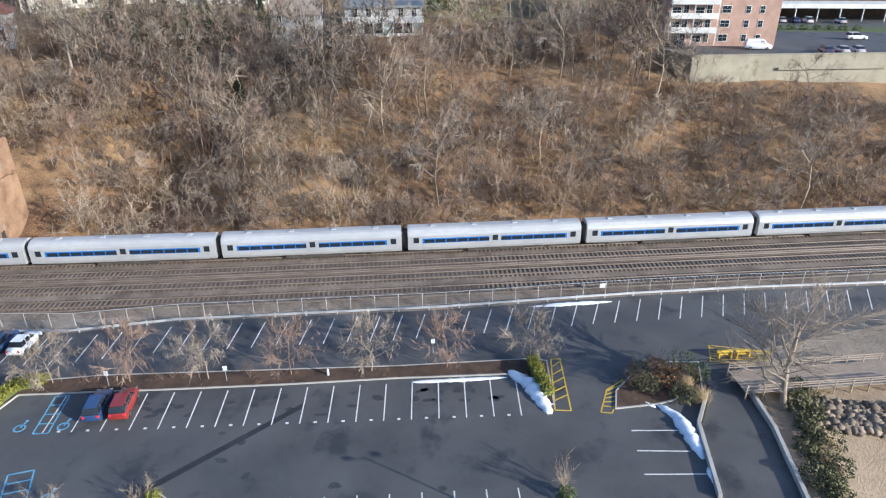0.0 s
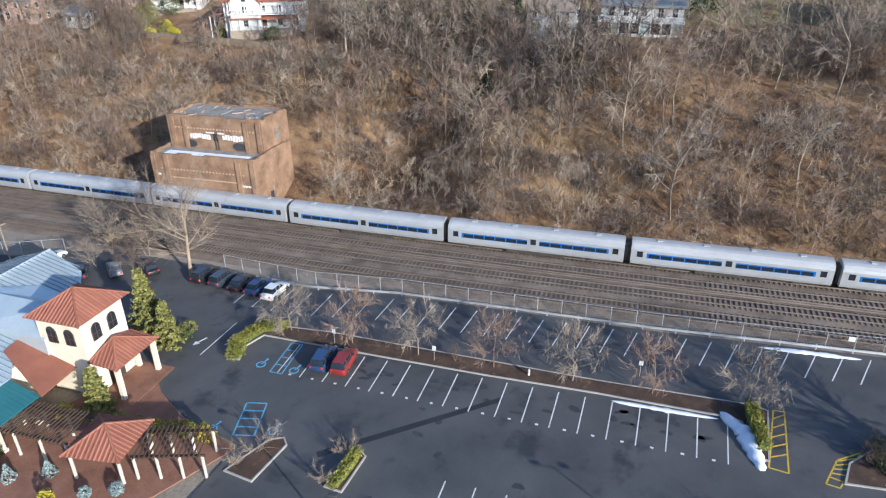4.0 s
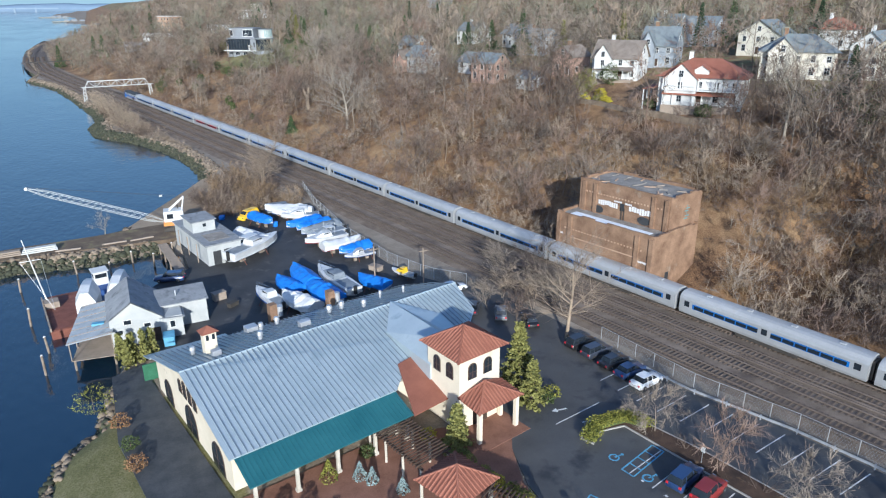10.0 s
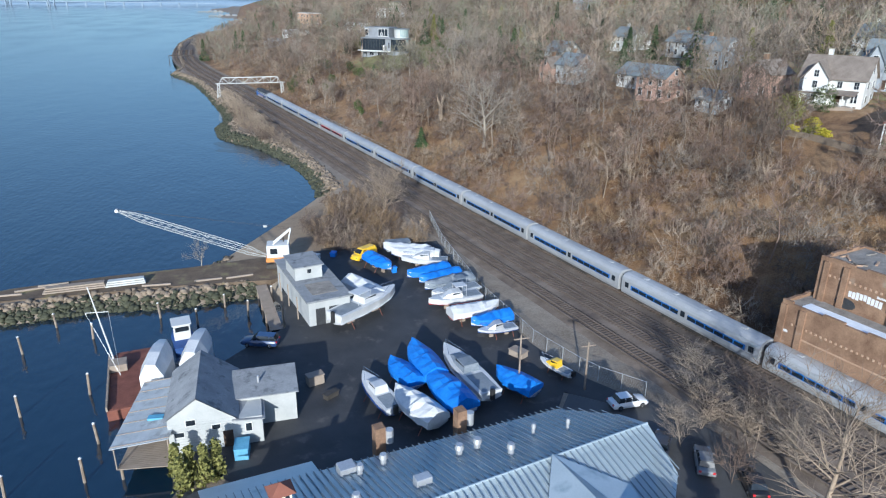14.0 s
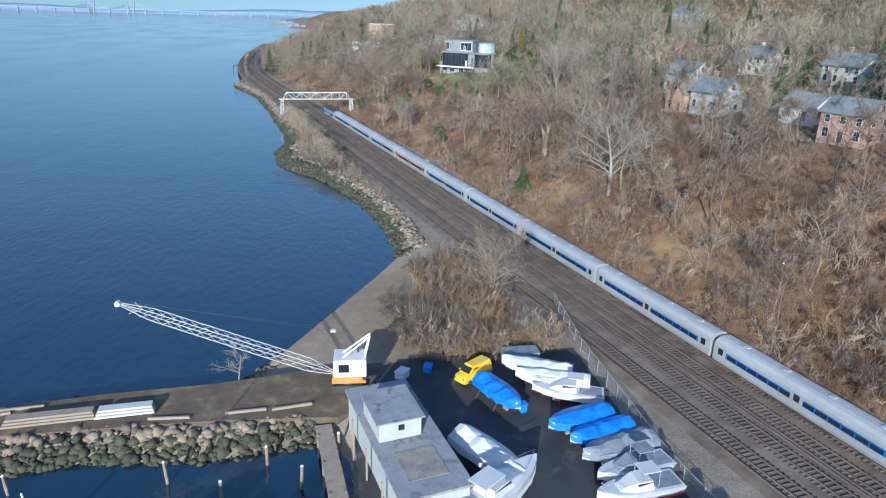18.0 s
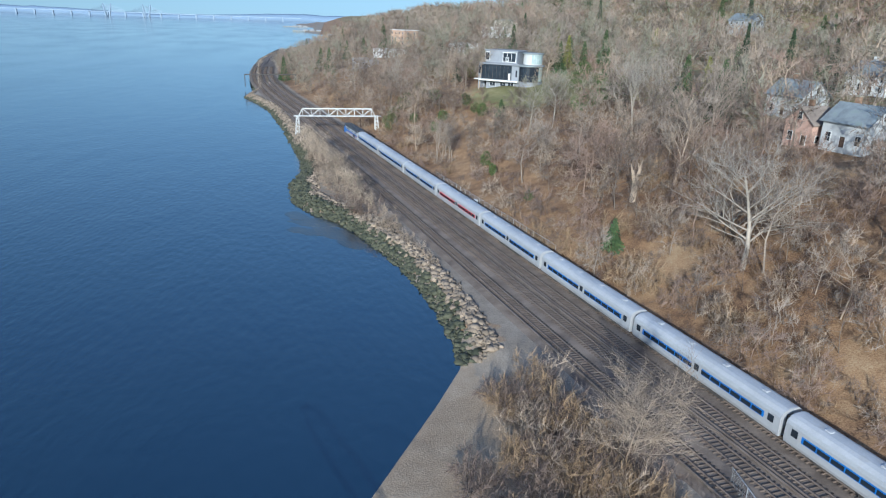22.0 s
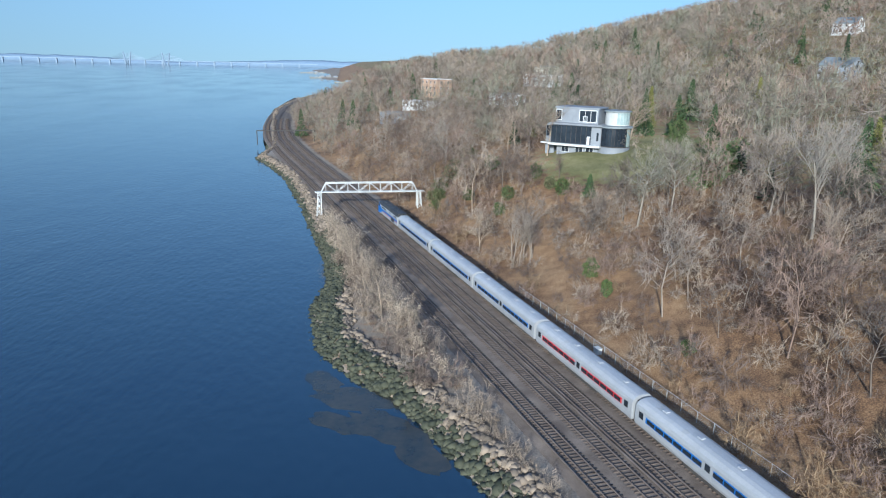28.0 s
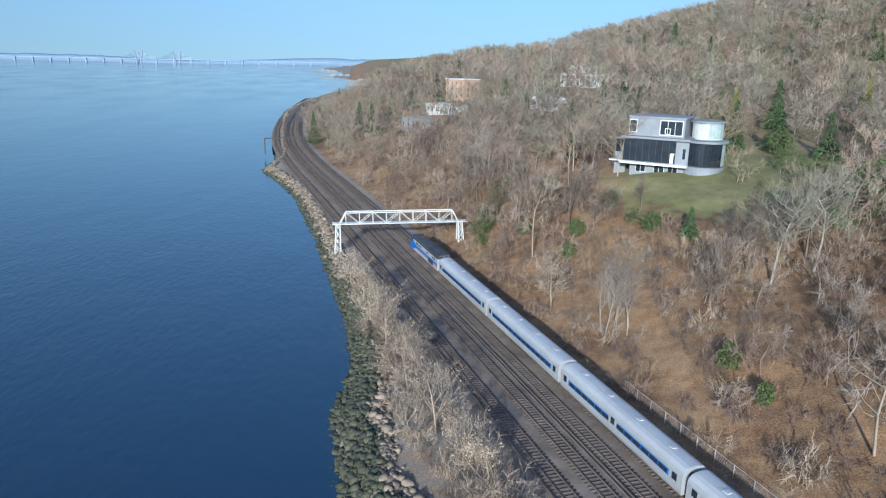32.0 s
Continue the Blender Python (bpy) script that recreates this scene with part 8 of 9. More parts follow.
rock_heap("bank_stones", bank(45, 54, -0.5, 4.2, 0.55, 0.6, _r, 1.2), "tan and grey stones between the tracks and the river", (STONE, WETSTONE))
rock_heap("far_bank_stones", bank(53, 58, -0.5, 4.5, 1.4, 1.0, _r, 0.8), "stones along the far bend of the shore", (STONE, WETSTONE))
rock_heap("lawn_stones", bank(10, 15, -0.2, 1.6, 0.6, 0.5, _r, 0.4), "pale stones edging the riverside lawn", (STONE, WETSTONE))
rock_heap("boardwalk_riprap", [(_r.uniform(50.5, 55.0) - 0.0, _r.uniform(-38, -27.5), -0.3 + _r.uniform(0, 0.3), _r.uniform(0.35, 0.8), 0) for _ in range(420)], "grey broken stones beside the boardwalk", (STONE, WETSTONE))


# ---- brush and trees between the tracks and the water ----
def scrub(name, spots, label, seed):
    rnd = random.Random(seed)
    w = Woods(KINDS)
    for x, y, kind, size, mt in spots:
        w.put(kind, x, y, height1(x, y) - 0.1, rnd.uniform(0, 6.28), size, mt)
    return w.build(name, WOODMATS, label)


_r = random.Random(31)
sp = []
for k in range(260):
    y = _r.uniform(151, 194)
    x = _r.uniform(line_x(y) - 38, line_x(y) - 18.5)
    if gap1(x, y) > 8.5 + 3 * math.sin(y * 0.4) and not (x < 17 and y < 156):
        sp.append((x, y, _r.choice((4, 5, 4)), _r.uniform(0.55, 0.95), _r.choice((1, 1, 3, 2))))
for k in range(30):
    y = _r.uniform(228, 262)
    sp.append((_r.uniform(line_x(y) - 19.5, line_x(y) - 17.2), y, 5, _r.uniform(0.35, 0.6), 2))
for k in range(105):
    y = _r.uniform(248, 352)
    x = _r.uniform(line_x(y) - 25, line_x(y) - 17.2)
    if gap1(x, y) > 1.2:
        sp.append((x, y, _r.choice((4, 5)), _r.uniform(0.6, 1.05), _r.choice((0, 2, 2, 1))))
scrub("shore_scrub", sp, "bare tan brush between the railway and the river", 8)
TANLEAF = surface("pale_dead_leaves", (0.33, 0.26, 0.18), (0.55, 0.46, 0.35), 0.9, 2, 4, bump=0.0, island=0.8)


def leafy_tree(x, y, z, seed, tall, label, leaf, count, group="", **k):
    th = bare_tree("shore_tree", x, y, z, seed, tall, BARK[2], label, group, **k)
    segs, tw = grow_tree(seed, tall, **k)
    a = np.array(tw)

    def f(rn, n):
        i = rn.randint(0, len(a), n)
        return a[i, :3] + (a[i, 3:6] - a[i, :3]) * rn.uniform(0.2, 1, (n, 1)) + rn.normal(size=(n, 3)) * 0.08
    v, t = leaf_cloud(seed, count, f, 0.16)
    part("dead_leaves", mesh_np("dead_leaves", v, None, t), leaf, th)


K = dict(spread=0.6, kids=(10, 6), twigs=8, fork=0.2, thick=0.016, twig_r=0.018)
bare_tree("shore_tree", 30.6, 169.5, -0.2, 101, 10.5, BARK[2], "large bare spreading tree at the beach's corner", spread=0.6, kids=(14, 7), twigs=10, fork=0.18, thick=0.018, twig_r=0.018, stems=2, lean=0.3)
leafy_tree(8.6, 277.8, -0.1, 102, 6.6, "small tree with clinging tan leaves beside the tracks", TANLEAF, 700, "leaf-clad trees by the tracks", **K)
for i, (x, y, h) in enumerate(((4.2, 290, 8.5), (1.6, 300, 8.2), (2.8, 308, 6.5), (-0.6, 316, 8.5), (-2.6, 326, 7.5), (-3.8, 335, 8.5), (-6.2, 346, 6.5), (6.4, 283, 6.5), (10.6, 262, 5.0), (7.6, 268, 4.6))):
    leafy_tree(x, y, height1(x, y), 110 + i, h, "small tree with clinging tan leaves beside the tracks", TANLEAF, 900 if 2 < i < 7 else 250, "leaf-clad trees by the tracks", **K)

# ---- single trees and evergreens on the slope ----
for i, (x, y, h, mt, l, k) in enumerate(((66.0, 206.5, 17.5, 3, "great pale-limbed sycamore on the slope", dict(wide=1.3, spread=0.66, kids=(15, 7), twigs=10, fork=0.22, thick=0.02, twig_r=0.022)),
                                         (56.5, 353, 7, 1, "slim bare tree on the lawn", dict(spread=0.5, kids=(9, 5), twigs=8, fork=0.45, thick=0.016, twig_r=0.018)),
                                         (32.4, 403, 15, 3, "pale twisted sycamore beside the railway", dict(spread=0.65, kids=(12, 6), twigs=8, fork=0.2, thick=0.02, twig_r=0.024)),
                                         (81, 283, 17, 3, "tall pale bare tree on the slope", dict(spread=0.42, kids=(11, 6), twigs=8, fork=0.45, thick=0.017, twig_r=0.024)),
                                         (84, 252, 17, 0, "tall bare tree on the slope", dict(spread=0.42, kids=(11, 6), twigs=8, fork=0.45, thick=0.017, twig_r=0.024)),
                                         (119, 92, 17, 3, "tall bare ivy-clad tree above the gully", dict(spread=0.5, kids=(12, 6), twigs=8, fork=0.35, thick=0.018, twig_r=0.024)),
                                         (108, 168, 17, 0, "tall bare ash on the hill", dict(spread=0.5, kids=(14, 7), twigs=8, fork=0.3, thick=0.018, twig_r=0.026)))):
    bare_tree("hillside_tree", x, y, height1(x, y) - 0.1, 200 + i, h, BARK[mt], l, **k)
for i, (dx, dy) in enumerate(((0, 0), (1.2, 1.5), (-1.0, 2.4), (2.2, -0.8), (-1.8, -1.2), (3.2, 1.2))):
    x, y = 35.6 + dx, 313.5 + dy
    bare_tree("slope_tree", x, y, height1(x, y) - 0.1, 230 + i, 9.5 + (i % 3), BARK[0], "slim bare tree in a clump above the tracks", "clump above the tracks", spread=0.42, kids=(9, 5), twigs=7, fork=0.35, thick=0.013, twig_r=0.02)
for i, (x, y, h, wd, mt, tk, lb) in enumerate(((62.2, 314.0, 18, 12, OLIVEBARK, BARK[3], "tall pale-trunked spreading tree below the lawn"), (69.8, 314.3, 18, 12, OLIVEBARK, BARK[3], "tall pale-trunked spreading tree below the lawn"), (60.6, 318.5, 15, 10, DARKBARK, DARKBARK, "dark-trunked bare tree below the lawn"), (71.5, 319.0, 16, 11, BARK[0], DARKBARK, "dark-trunked bare tree below the lawn"),
                                                 (52.0, 314.2, 10.5, 11, DARKBARK, DARKBARK, "round dark bare tree on the slope"), (46.0, 402.0, 13, 12, OLIVEBARK, BARK[0], "broad bare tree beside the lawn"), (92, 318, 16, 12, BARK[0], BARK[0], "broad bare tree on the slope"), (84, 300, 17, 11, BARK[0], BARK[3], "tall bare tree on the slope"))):
    rounded_tree("hillside_tree", x, y, height1(x, y) - 0.1, 720 + i, h, wd, mt, lb, "large trees round the lawn", trunk=tk, base=0.36 if h > 12 else 0.12, limbs=16, subs=9, twigs=12, twig_r=0.034, twig=1.5, thick=0.018)
for i, (x, y, r, h, mt, lb) in enumerate(((39.2, 396, 3.0, 5.5, "olive", ""), (34.4, 392, 2.6, 4.5, "olive", ""), (51.4, 358.6, 1.7, 4.0, "dark", ""), (54.2, 343.0, 1.9, 4.4, "dark", ""), (52.8, 349.0, 1.6, 3.6, "olive", ""), (24.4, 371.0, 2.4, 4.2, "olive", ""), (27.5, 379.0, 2.6, 4.4, "olive", ""), (45.1, 296, 1.5, 4.0, "dark", ""), (31.5, 384.0, 2.8, 5.2, "olive", ""), (43.0, 378.0, 2.4, 4.6, "dark", ""), (109, 417, 3.4, 7.0, "olive", ""), (100, 372, 3.0, 6.0, "dark", ""))):
    shrub(x, y, height1(x, y) - 0.1, r, h, SHOREBUSH if mt == "olive" else GREENLEAF, "loose olive-green evergreen bush among the bare trees" if mt == "olive" else "dark green evergreen bush among the bare trees", name="evergreen_bush", count=1100, size=0.3, seed=860 + i, group="evergreens on the slope")
leafy_tree(29.6, 327.4, height1(29.6, 327.4), 240, 8.5, "tree with pale dead leaves above the tracks", TANLEAF, 900, **K)
th = thing("snag", pose(63.3, 241.5, height1(63.3, 241.5) - 0.2), "broken pale dead tree trunk on the slope", "dead tree")
part("trunk", Geo().tube((0, 0, 0), (0.2, 0.2, 3.8), 0.7, 0.6, n=9).tube((0.2, 0.2, 3.8), (-0.6, 0.5, 6.6), 0.5, 0.36, n=9).tube((0.2, 0.2, 3.8), (0.9, 0.3, 6.8), 0.5, 0.36, n=9), BARK[2], th)
for a, e in (((-0.6, 0.5, 6.3), (-1.0, 0.6, 8.0)), ((0.9, 0.3, 6.5), (1.2, 0.3, 8.6)), ((0.9, 0.3, 6.5), (0.5, 0.5, 8.0))):
    part("splinter", Geo().tube(a, e, 0.28, 0.05, n=6), BARK[2], th)
for i, (x, y, r, h, m, l) in enumerate(((124, 152, 2.6, 6.0, GREENLEAF, "rounded evergreen bush above the slope"), (116.5, 146, 1.6, 2.4, YELLEAF, "yellow shrub beside the garden wall"), (112.5, 148.5, 1.4, 2.0, HEDGE, "yellow-green shrub beside the garden wall"),
                                        (47.8, 262.5, 1.1, 2.4, GREENLEAF, "small bright evergreen near the tracks"), (44.9, 287.1, 1.0, 3.2, GREENLEAF, "slim green evergreen near the tracks"), (38, 345, 1.6, 3.4, GREENLEAF, "dark evergreen bush on the slope"), (42, 352, 1.8, 4.0, GREENLEAF, "dark evergreen bush on the slope"),
                                        (26, 372, 1.8, 3.6, GREENLEAF, "dark evergreen bush by the gantry"), (24, 366, 1.5, 3.0, GREENLEAF, "dark evergreen bush by the gantry"), (33, 362, 1.7, 3.6, GREENLEAF, "dark evergreen bush by the gantry"), (93, 358, 3.6, 5.0, GREENLEAF, "broad green rhododendron beside the lawn"), (97, 350, 3.4, 4.6, GREENLEAF, "broad green rhododendron beside the lawn"), (90, 350, 2.8, 4.0, GREENLEAF, "broad green rhododendron beside the lawn"))):
    shrub(x, y, height1(x, y) - 0.1, r, h, m, l, name="evergreen_bush", count=900, size=0.28, seed=130 + i, group="evergreens on the slope")
FIR = surface("dark_fir", (0.012, 0.03, 0.014), (0.05, 0.085, 0.035), 0.8, 2, 5, bump=0.0, island=0.7)
for i, (x, y, r, h) in enumerate(((150, 345, 3.4, 20), (163, 338, 3.2, 18), (230, 470, 4, 22), (118, 520, 3.6, 18), (196, 232, 3.6, 17), (206, 150, 3.4, 17), (128, 240, 3.2, 14), (240, 330, 4, 19), (175, 262, 3.4, 16), (88, 432, 3.4, 15), (84, 424, 3.0, 12), (180, 560, 4, 22))):
    conifer(x, y, height1(x, y) - 0.2, r, h, FIR, "tall dark fir among the bare trees", 400 + i, 2600, "firs on the heights")
chain_fence([(line_at(y, 7.2)[0], line_at(y, 7.2)[1]) for y in range(232, 300, 6)], 1.6, "grey chain-link fence at the foot of the slope")

# ---- houses on the heights ----
CREAM = surface("cream_clapboard", (0.58, 0.54, 0.44), (0.74, 0.70, 0.60), 0.75, 2, 9, bump=0.1)
GREYWALL = surface("grey_blue_clapboard", (0.25, 0.28, 0.31), (0.38, 0.41, 0.44), 0.75, 2, 9, bump=0.1)
PINKBRICK = surface("pink_brick", (0.34, 0.21, 0.16), (0.50, 0.34, 0.27), 0.9, 2, 10, bump=0.2, third=(0.26, 0.17, 0.13), third_scale=2, third_cut=0.6)
SLATE = surface("slate_roof", (0.13, 0.15, 0.16), (0.25, 0.28, 0.29), 0.7, 2, 6, bump=0.3, third=(0.20, 0.24, 0.22), third_scale=2)
BROWNROOF = surface("brown_shingles", (0.15, 0.12, 0.10), (0.27, 0.23, 0.19), 0.9, 2, 6, bump=0.3)
CONCRETE = surface("stained_concrete", (0.24, 0.22, 0.165), (0.37, 0.34, 0.265), 0.9, 4, 9, bump=0.15, third=(0.20, 0.17, 0.11), third_scale=3.5, third_cut=0.56)
PALEGLASS = surface("pale_green_glass", (0.24, 0.31, 0.30), (0.38, 0.45, 0.43), 0.15, 2, 5, bump=0.0)
GREYPANEL = surface("grey_render", (0.17, 0.185, 0.205), (0.25, 0.265, 0.285), 0.7, 3, 9, bump=0.05)


def window_meshes():
    out = {}
    for n, (w, h) in dict(small=(0.9, 1.4), wide=(1.8, 1.4), tall=(1.1, 1.8)).items():
        f = Geo().box(-w / 2 - 0.12, -0.07, -0.12, w / 2 + 0.12, 0.02, h + 0.12).mesh("window")
        p = Geo().box(-w / 2, -0.10, 0, -0.03, 0.0, h / 2 - 0.03).box(0.03, -0.10, 0, w / 2, 0.0, h / 2 - 0.03).box(-w / 2, -0.10, h / 2 + 0.03, -0.03, 0.0, h).box(0.03, -0.10, h / 2 + 0.03, w / 2, 0.0, h).mesh("pane")
        f.materials.append(WHITE)
        p.materials.append(GLASS)
        out[n] = (f, p)
    return out


WINDOW = window_meshes()


def window(parent, kind, m):
    w = part("window", WINDOW[kind][0], None, parent, at=m)
    part("pane", WINDOW[kind][1], None, w)


def house(x, y, turn, w, d, eave, ridge, wall, roof, label, style="gable", bays=4, porch=None, chimney=True, wing=False, group="houses on the heights", lift=0.0):
    """A house with its front towards local -y: w wide, d deep, eaves and ridge over the ground."""
    z = height1(x, y) + lift
    th = thing("house", pose(x, y, z, 0, 0, turn), label, "house", group)
    W, D = w / 2, d / 2
    if style == "gable":
        part("wall", Geo().side([(-D, -3), (D, -3), (D, eave), (0, ridge), (-D, eave)][::-1], -W, W, "x"), wall, th)
        k = (ridge - eave) / D
        for s in (-1, 1):
            o = D + 0.6
            part("roof", slab([(-W - 0.5, s * o, eave - 0.6 * k + 0.12), (W + 0.5, s * o, eave - 0.6 * k + 0.12), (W + 0.5, 0, ridge + 0.14), (-W - 0.5, 0, ridge + 0.14)][::s], 0.16), roof, th)
        gab = [(s * (W + 0.03), 0, eave - 0.5 + (ridge - eave) * 0.25, s * 90) for s in (-1, 1)]
    elif style == "cross":
        part("wall", Geo().side([(-W, -3), (W, -3), (W, eave), (0, ridge), (-W, eave)], -D, D, "y"), wall, th)
        k = (ridge - eave) / W
        for s in (-1, 1):
            o = W + 0.6
            part("roof", slab([(s * o, -D - 0.5, eave - 0.6 * k + 0.12), (0, -D - 0.5, ridge + 0.14), (0, D + 0.5, ridge + 0.14), (s * o, D + 0.5, eave - 0.6 * k + 0.12)][::-s], 0.16), roof, th)
        gab = [(0, -D - 0.03, eave - 0.5 + (ridge - eave) * 0.25, 0)]
    elif style == "hip":
        part("wall", Geo().box(-W, -D, -3, W, D, eave), wall, th)
        r = max(W - D, 0.3)
        e = [(-W - 0.9, -D - 0.9, eave - 0.1), (W + 0.9, -D - 0.9, eave - 0.1), (W + 0.9, D + 0.9, eave - 0.1), (-W - 0.9, D + 0.9, eave - 0.1)]
        part("roof", Geo().add(e + [(-r, 0, ridge), (r, 0, ridge)], [(0, 1, 5, 4), (1, 2, 5), (2, 3, 4, 5), (3, 0, 4), (3, 2, 1, 0)]), roof, th)
        gab = []
    else:
        part("wall", Geo().box(-W, -D, -3, W, D, eave), wall, th)
        part("roof", Geo().box(-W - 0.3, -D - 0.3, eave, W + 0.3, D + 0.3, eave + 0.35), roof, th)
        gab = []
    floors = max(1, int(eave / 2.8))
    for f in range(floors):
        zz = 0.9 + f * (eave - 0.2) / floors
        for i in range(bays):
            u = -W + w * (i + 0.5) / bays
            if f == 0 and i == bays // 2:
                dr = part("door", Geo().box(u - 0.55, -D - 0.06, 0.1, u + 0.55, -D + 0.02, 2.2), DARKWOOD, th)
                part("door_frame", Geo().box(u - 0.7, -D - 0.04, 0.1, u - 0.56, -D + 0.02, 2.35).box(u + 0.56, -D - 0.04, 0.1, u + 0.7, -D + 0.02, 2.35), WHITE, dr)
            else:
                window(th, "tall" if f == 0 else "small", pose(u, -D, zz))
        for s in (-1, 1):
            for v in (-D * 0.5, D * 0.45):
                window(th, "small", pose(s * W, v, zz, 0, 0, s * 90))
    for gx, gy, gz, a in gab:
        window(th, "small", pose(gx, gy, gz + 0.3, 0, 0, a))
    if chimney:
        c = part("chimney", Geo().box(-W * 0.4 - 0.45, 0.3, eave - 1, -W * 0.4 + 0.45, 1.2, ridge + 1.3), BRICK if wall is not WHITE else WHITE, th)
        part("cap", Geo().box(-W * 0.4 - 0.55, 0.2, ridge + 1.3, -W * 0.4 + 0.55, 1.3, ridge + 1.5), CONCRETE, c)
    if porch:
        p = part("porch_roof", slab([(-W * 0.85, -D - 2.8, 2.7), (W * 0.85, -D - 2.8, 2.7), (W * 0.85, -D, 3.4), (-W * 0.85, -D, 3.4)], 0.18), porch, th)
        part("porch_floor", Geo().box(-W * 0.85, -D - 2.7, -2.5, W * 0.85, -D - 0.003, 0.15), TIMBER, th)
        n = max(3, int(w / 2.6))
        for i in range(n + 1):
            u = -W * 0.82 + w * 0.82 * i / n
            part("post", Geo().tube((u, -D - 2.6, 0.1), (u, -D - 2.6, 2.6), 0.1, n=8), WHITE, p)
        rl = part("rail", Geo().box(-W * 0.82, -D - 2.64, 0.95, W * 0.82, -D - 2.56, 1.03), WHITE, th)
        for i in range(int(w * 2.2)):
            u = -W * 0.82 + w * 0.82 * (i + 0.5) / int(w * 2.2)
            part("baluster", Geo().box(u - 0.03, -D - 2.62, 0.15, u + 0.03, -D - 2.58, 0.95), WHITE, rl)
    if wing:
        v0 = -D - 2.2
        part("wing_wall", Geo().side([(-W * 0.8, -3), (-W * 0.05, -3), (-W * 0.05, eave), (-W * 0.43, eave + (ridge - eave) * 0.8), (-W * 0.8, eave)], v0, -D * 0.2, "y"), wall, th)
        for s in (-1, 1):
            o = W * 0.38 + 0.5
            part("wing_roof", slab([(-W * 0.43 + s * o, v0 - 0.4, eave - 0.45), (-W * 0.43, v0 - 0.4, eave + (ridge - eave) * 0.8 + 0.14), (-W * 0.43, 0, eave + (ridge - eave) * 0.8 + 0.14), (-W * 0.43 + s * o, 0, eave - 0.45)][::-s], 0.15), roof, th)
        for f in range(floors):
            window(th, "small", pose(-W * 0.43, v0, 0.9 + f * (eave - 0.2) / floors))
        window(th, "small", pose(-W * 0.43, v0, eave + 0.1))
    return th


WESTWARD = -78
for a in ((132, 157, -58, 13, 10, 6.0, 10.2, WHITE, BROWNROOF, "wide white gabled house with a porch", "gable", 4, BROWNROOF, True, True),
          (152, 162, -58, 10, 11, 6.2, 11, GREYWALL, SLATE, "grey-blue gabled house with steep roofs", "gable", 3, None, True, True),
          (158.6, 121, -52, 17, 11, 6.4, 10.4, CREAM, SLATE, "large cream house with a dark hipped roof", "hip", 5, None, True, True),
          (127.6, 174, WESTWARD, 8, 8, 5.4, 8.2, PINKBRICK, BROWNROOF, "small pinkish brick gabled house", "cross", 2, None, True, False),
          (197, 189, WESTWARD, 14, 10, 6, 10, GREYWALL, SLATE, "grey house behind bare trees", "gable", 4, None, True, True),
          (185, 152, WESTWARD, 13, 10, 6, 10, CREAM, SLATE, "pale gabled house behind bare trees", "cross", 3, None, True, False),
          (212, 148, WESTWARD, 12, 10, 6, 9.4, WHITE, TILE, "white house with a red roof", "hip", 3, None, True, False),
          (176, 112, WESTWARD, 9, 9, 5.8, 9.6, WHITE, SLATE, "white gabled house in a row", "cross", 2, None, True, False),
          (168, 103, WESTWARD, 8, 10, 5.6, 9.2, CREAM, BROWNROOF, "cream gabled house in a row", "cross", 2, None, False, False),
          (169, 92, WESTWARD, 8, 10, 5.6, 9.2, WHITE, SLATE, "white gabled house in a row", "cross", 2, None, False, False),
          (170, 81, WESTWARD, 8.5, 10, 5.6, 9.2, WHITE, SLATE, "white gabled house in a row", "cross", 2, SLATE, True, False),
          (172, 68, WESTWARD, 10, 10, 5.8, 9.2, CREAM, TILE, "cream house with a red roof", "hip", 3, WHITE, True, False),
          (206, 215, WESTWARD, 13, 10, 6, 10, WHITE, SLATE, "white gabled house behind bare trees", "gable", 4, None, True, False),
          (116, 213, WESTWARD, 9, 8, 3.2, 6, WHITE, SLATE, "low white house beside the brick house", "gable", 2, None, False, False),
          (107, 236, WESTWARD, 10, 8, 5.2, 8.4, SIDING, SLATE, "pale grey house at the wood's edge", "gable", 3, None, True, False),
          (104, 246, WESTWARD, 7, 7, 5.0, 8.0, PINKBRICK, BROWNROOF, "small brick house at the wood's edge", "cross", 2, None, True, False),
          (120, 273, WESTWARD, 11, 9, 5.4, 8.8, SIDING, SLATE, "pale grey house behind bare trees", "gable", 3, None, True, False),
          (160, 293, WESTWARD, 13, 10, 5.6, 9, WHITE, SLATE, "white house far behind bare trees", "gable", 4, None, True, False),
          (160, 252, WESTWARD, 13, 10, 5.6, 9, SIDING, SLATE, "pale house far behind bare trees", "gable", 4, None, True, False),
          (148, 222, WESTWARD, 14, 10, 5.6, 9, GREYWALL, SLATE, "grey house far behind bare trees", "gable", 4, None, True, False),
          (152, 56, WESTWARD, 11, 9, 5.6, 8.8, GREYWALL, BROWNROOF, "pale house above the gully", "gable", 3, None, True, False),
          (131, 616, -70, 14, 11, 5, 6, CREAM, SLATE, "pale house far along the hill", "hip", 4, None, False, False),
          (231, 473, -70, 15, 11, 6, 9.5, GREYWALL, SLATE, "white house high on the hill", "gable", 4, None, False, False),
          (300, 560, -70, 14, 10, 6, 9.5, WHITE, SLATE, "white house high on the hill", "gable", 4, None, False, False)):
    house(*a)
house(111, 171, WESTWARD, 6.5, 5, 2.6, 4.4, WHITE, SLATE, "small white garden shed", "gable", 2, None, False)
th = house(109.8, 192, -73, 9.6, 7.5, 6.0, 8.6, PINKBRICK, SLATE, "two-storey brick house with a slate roof on a lawn", "gable", 3, None, False)

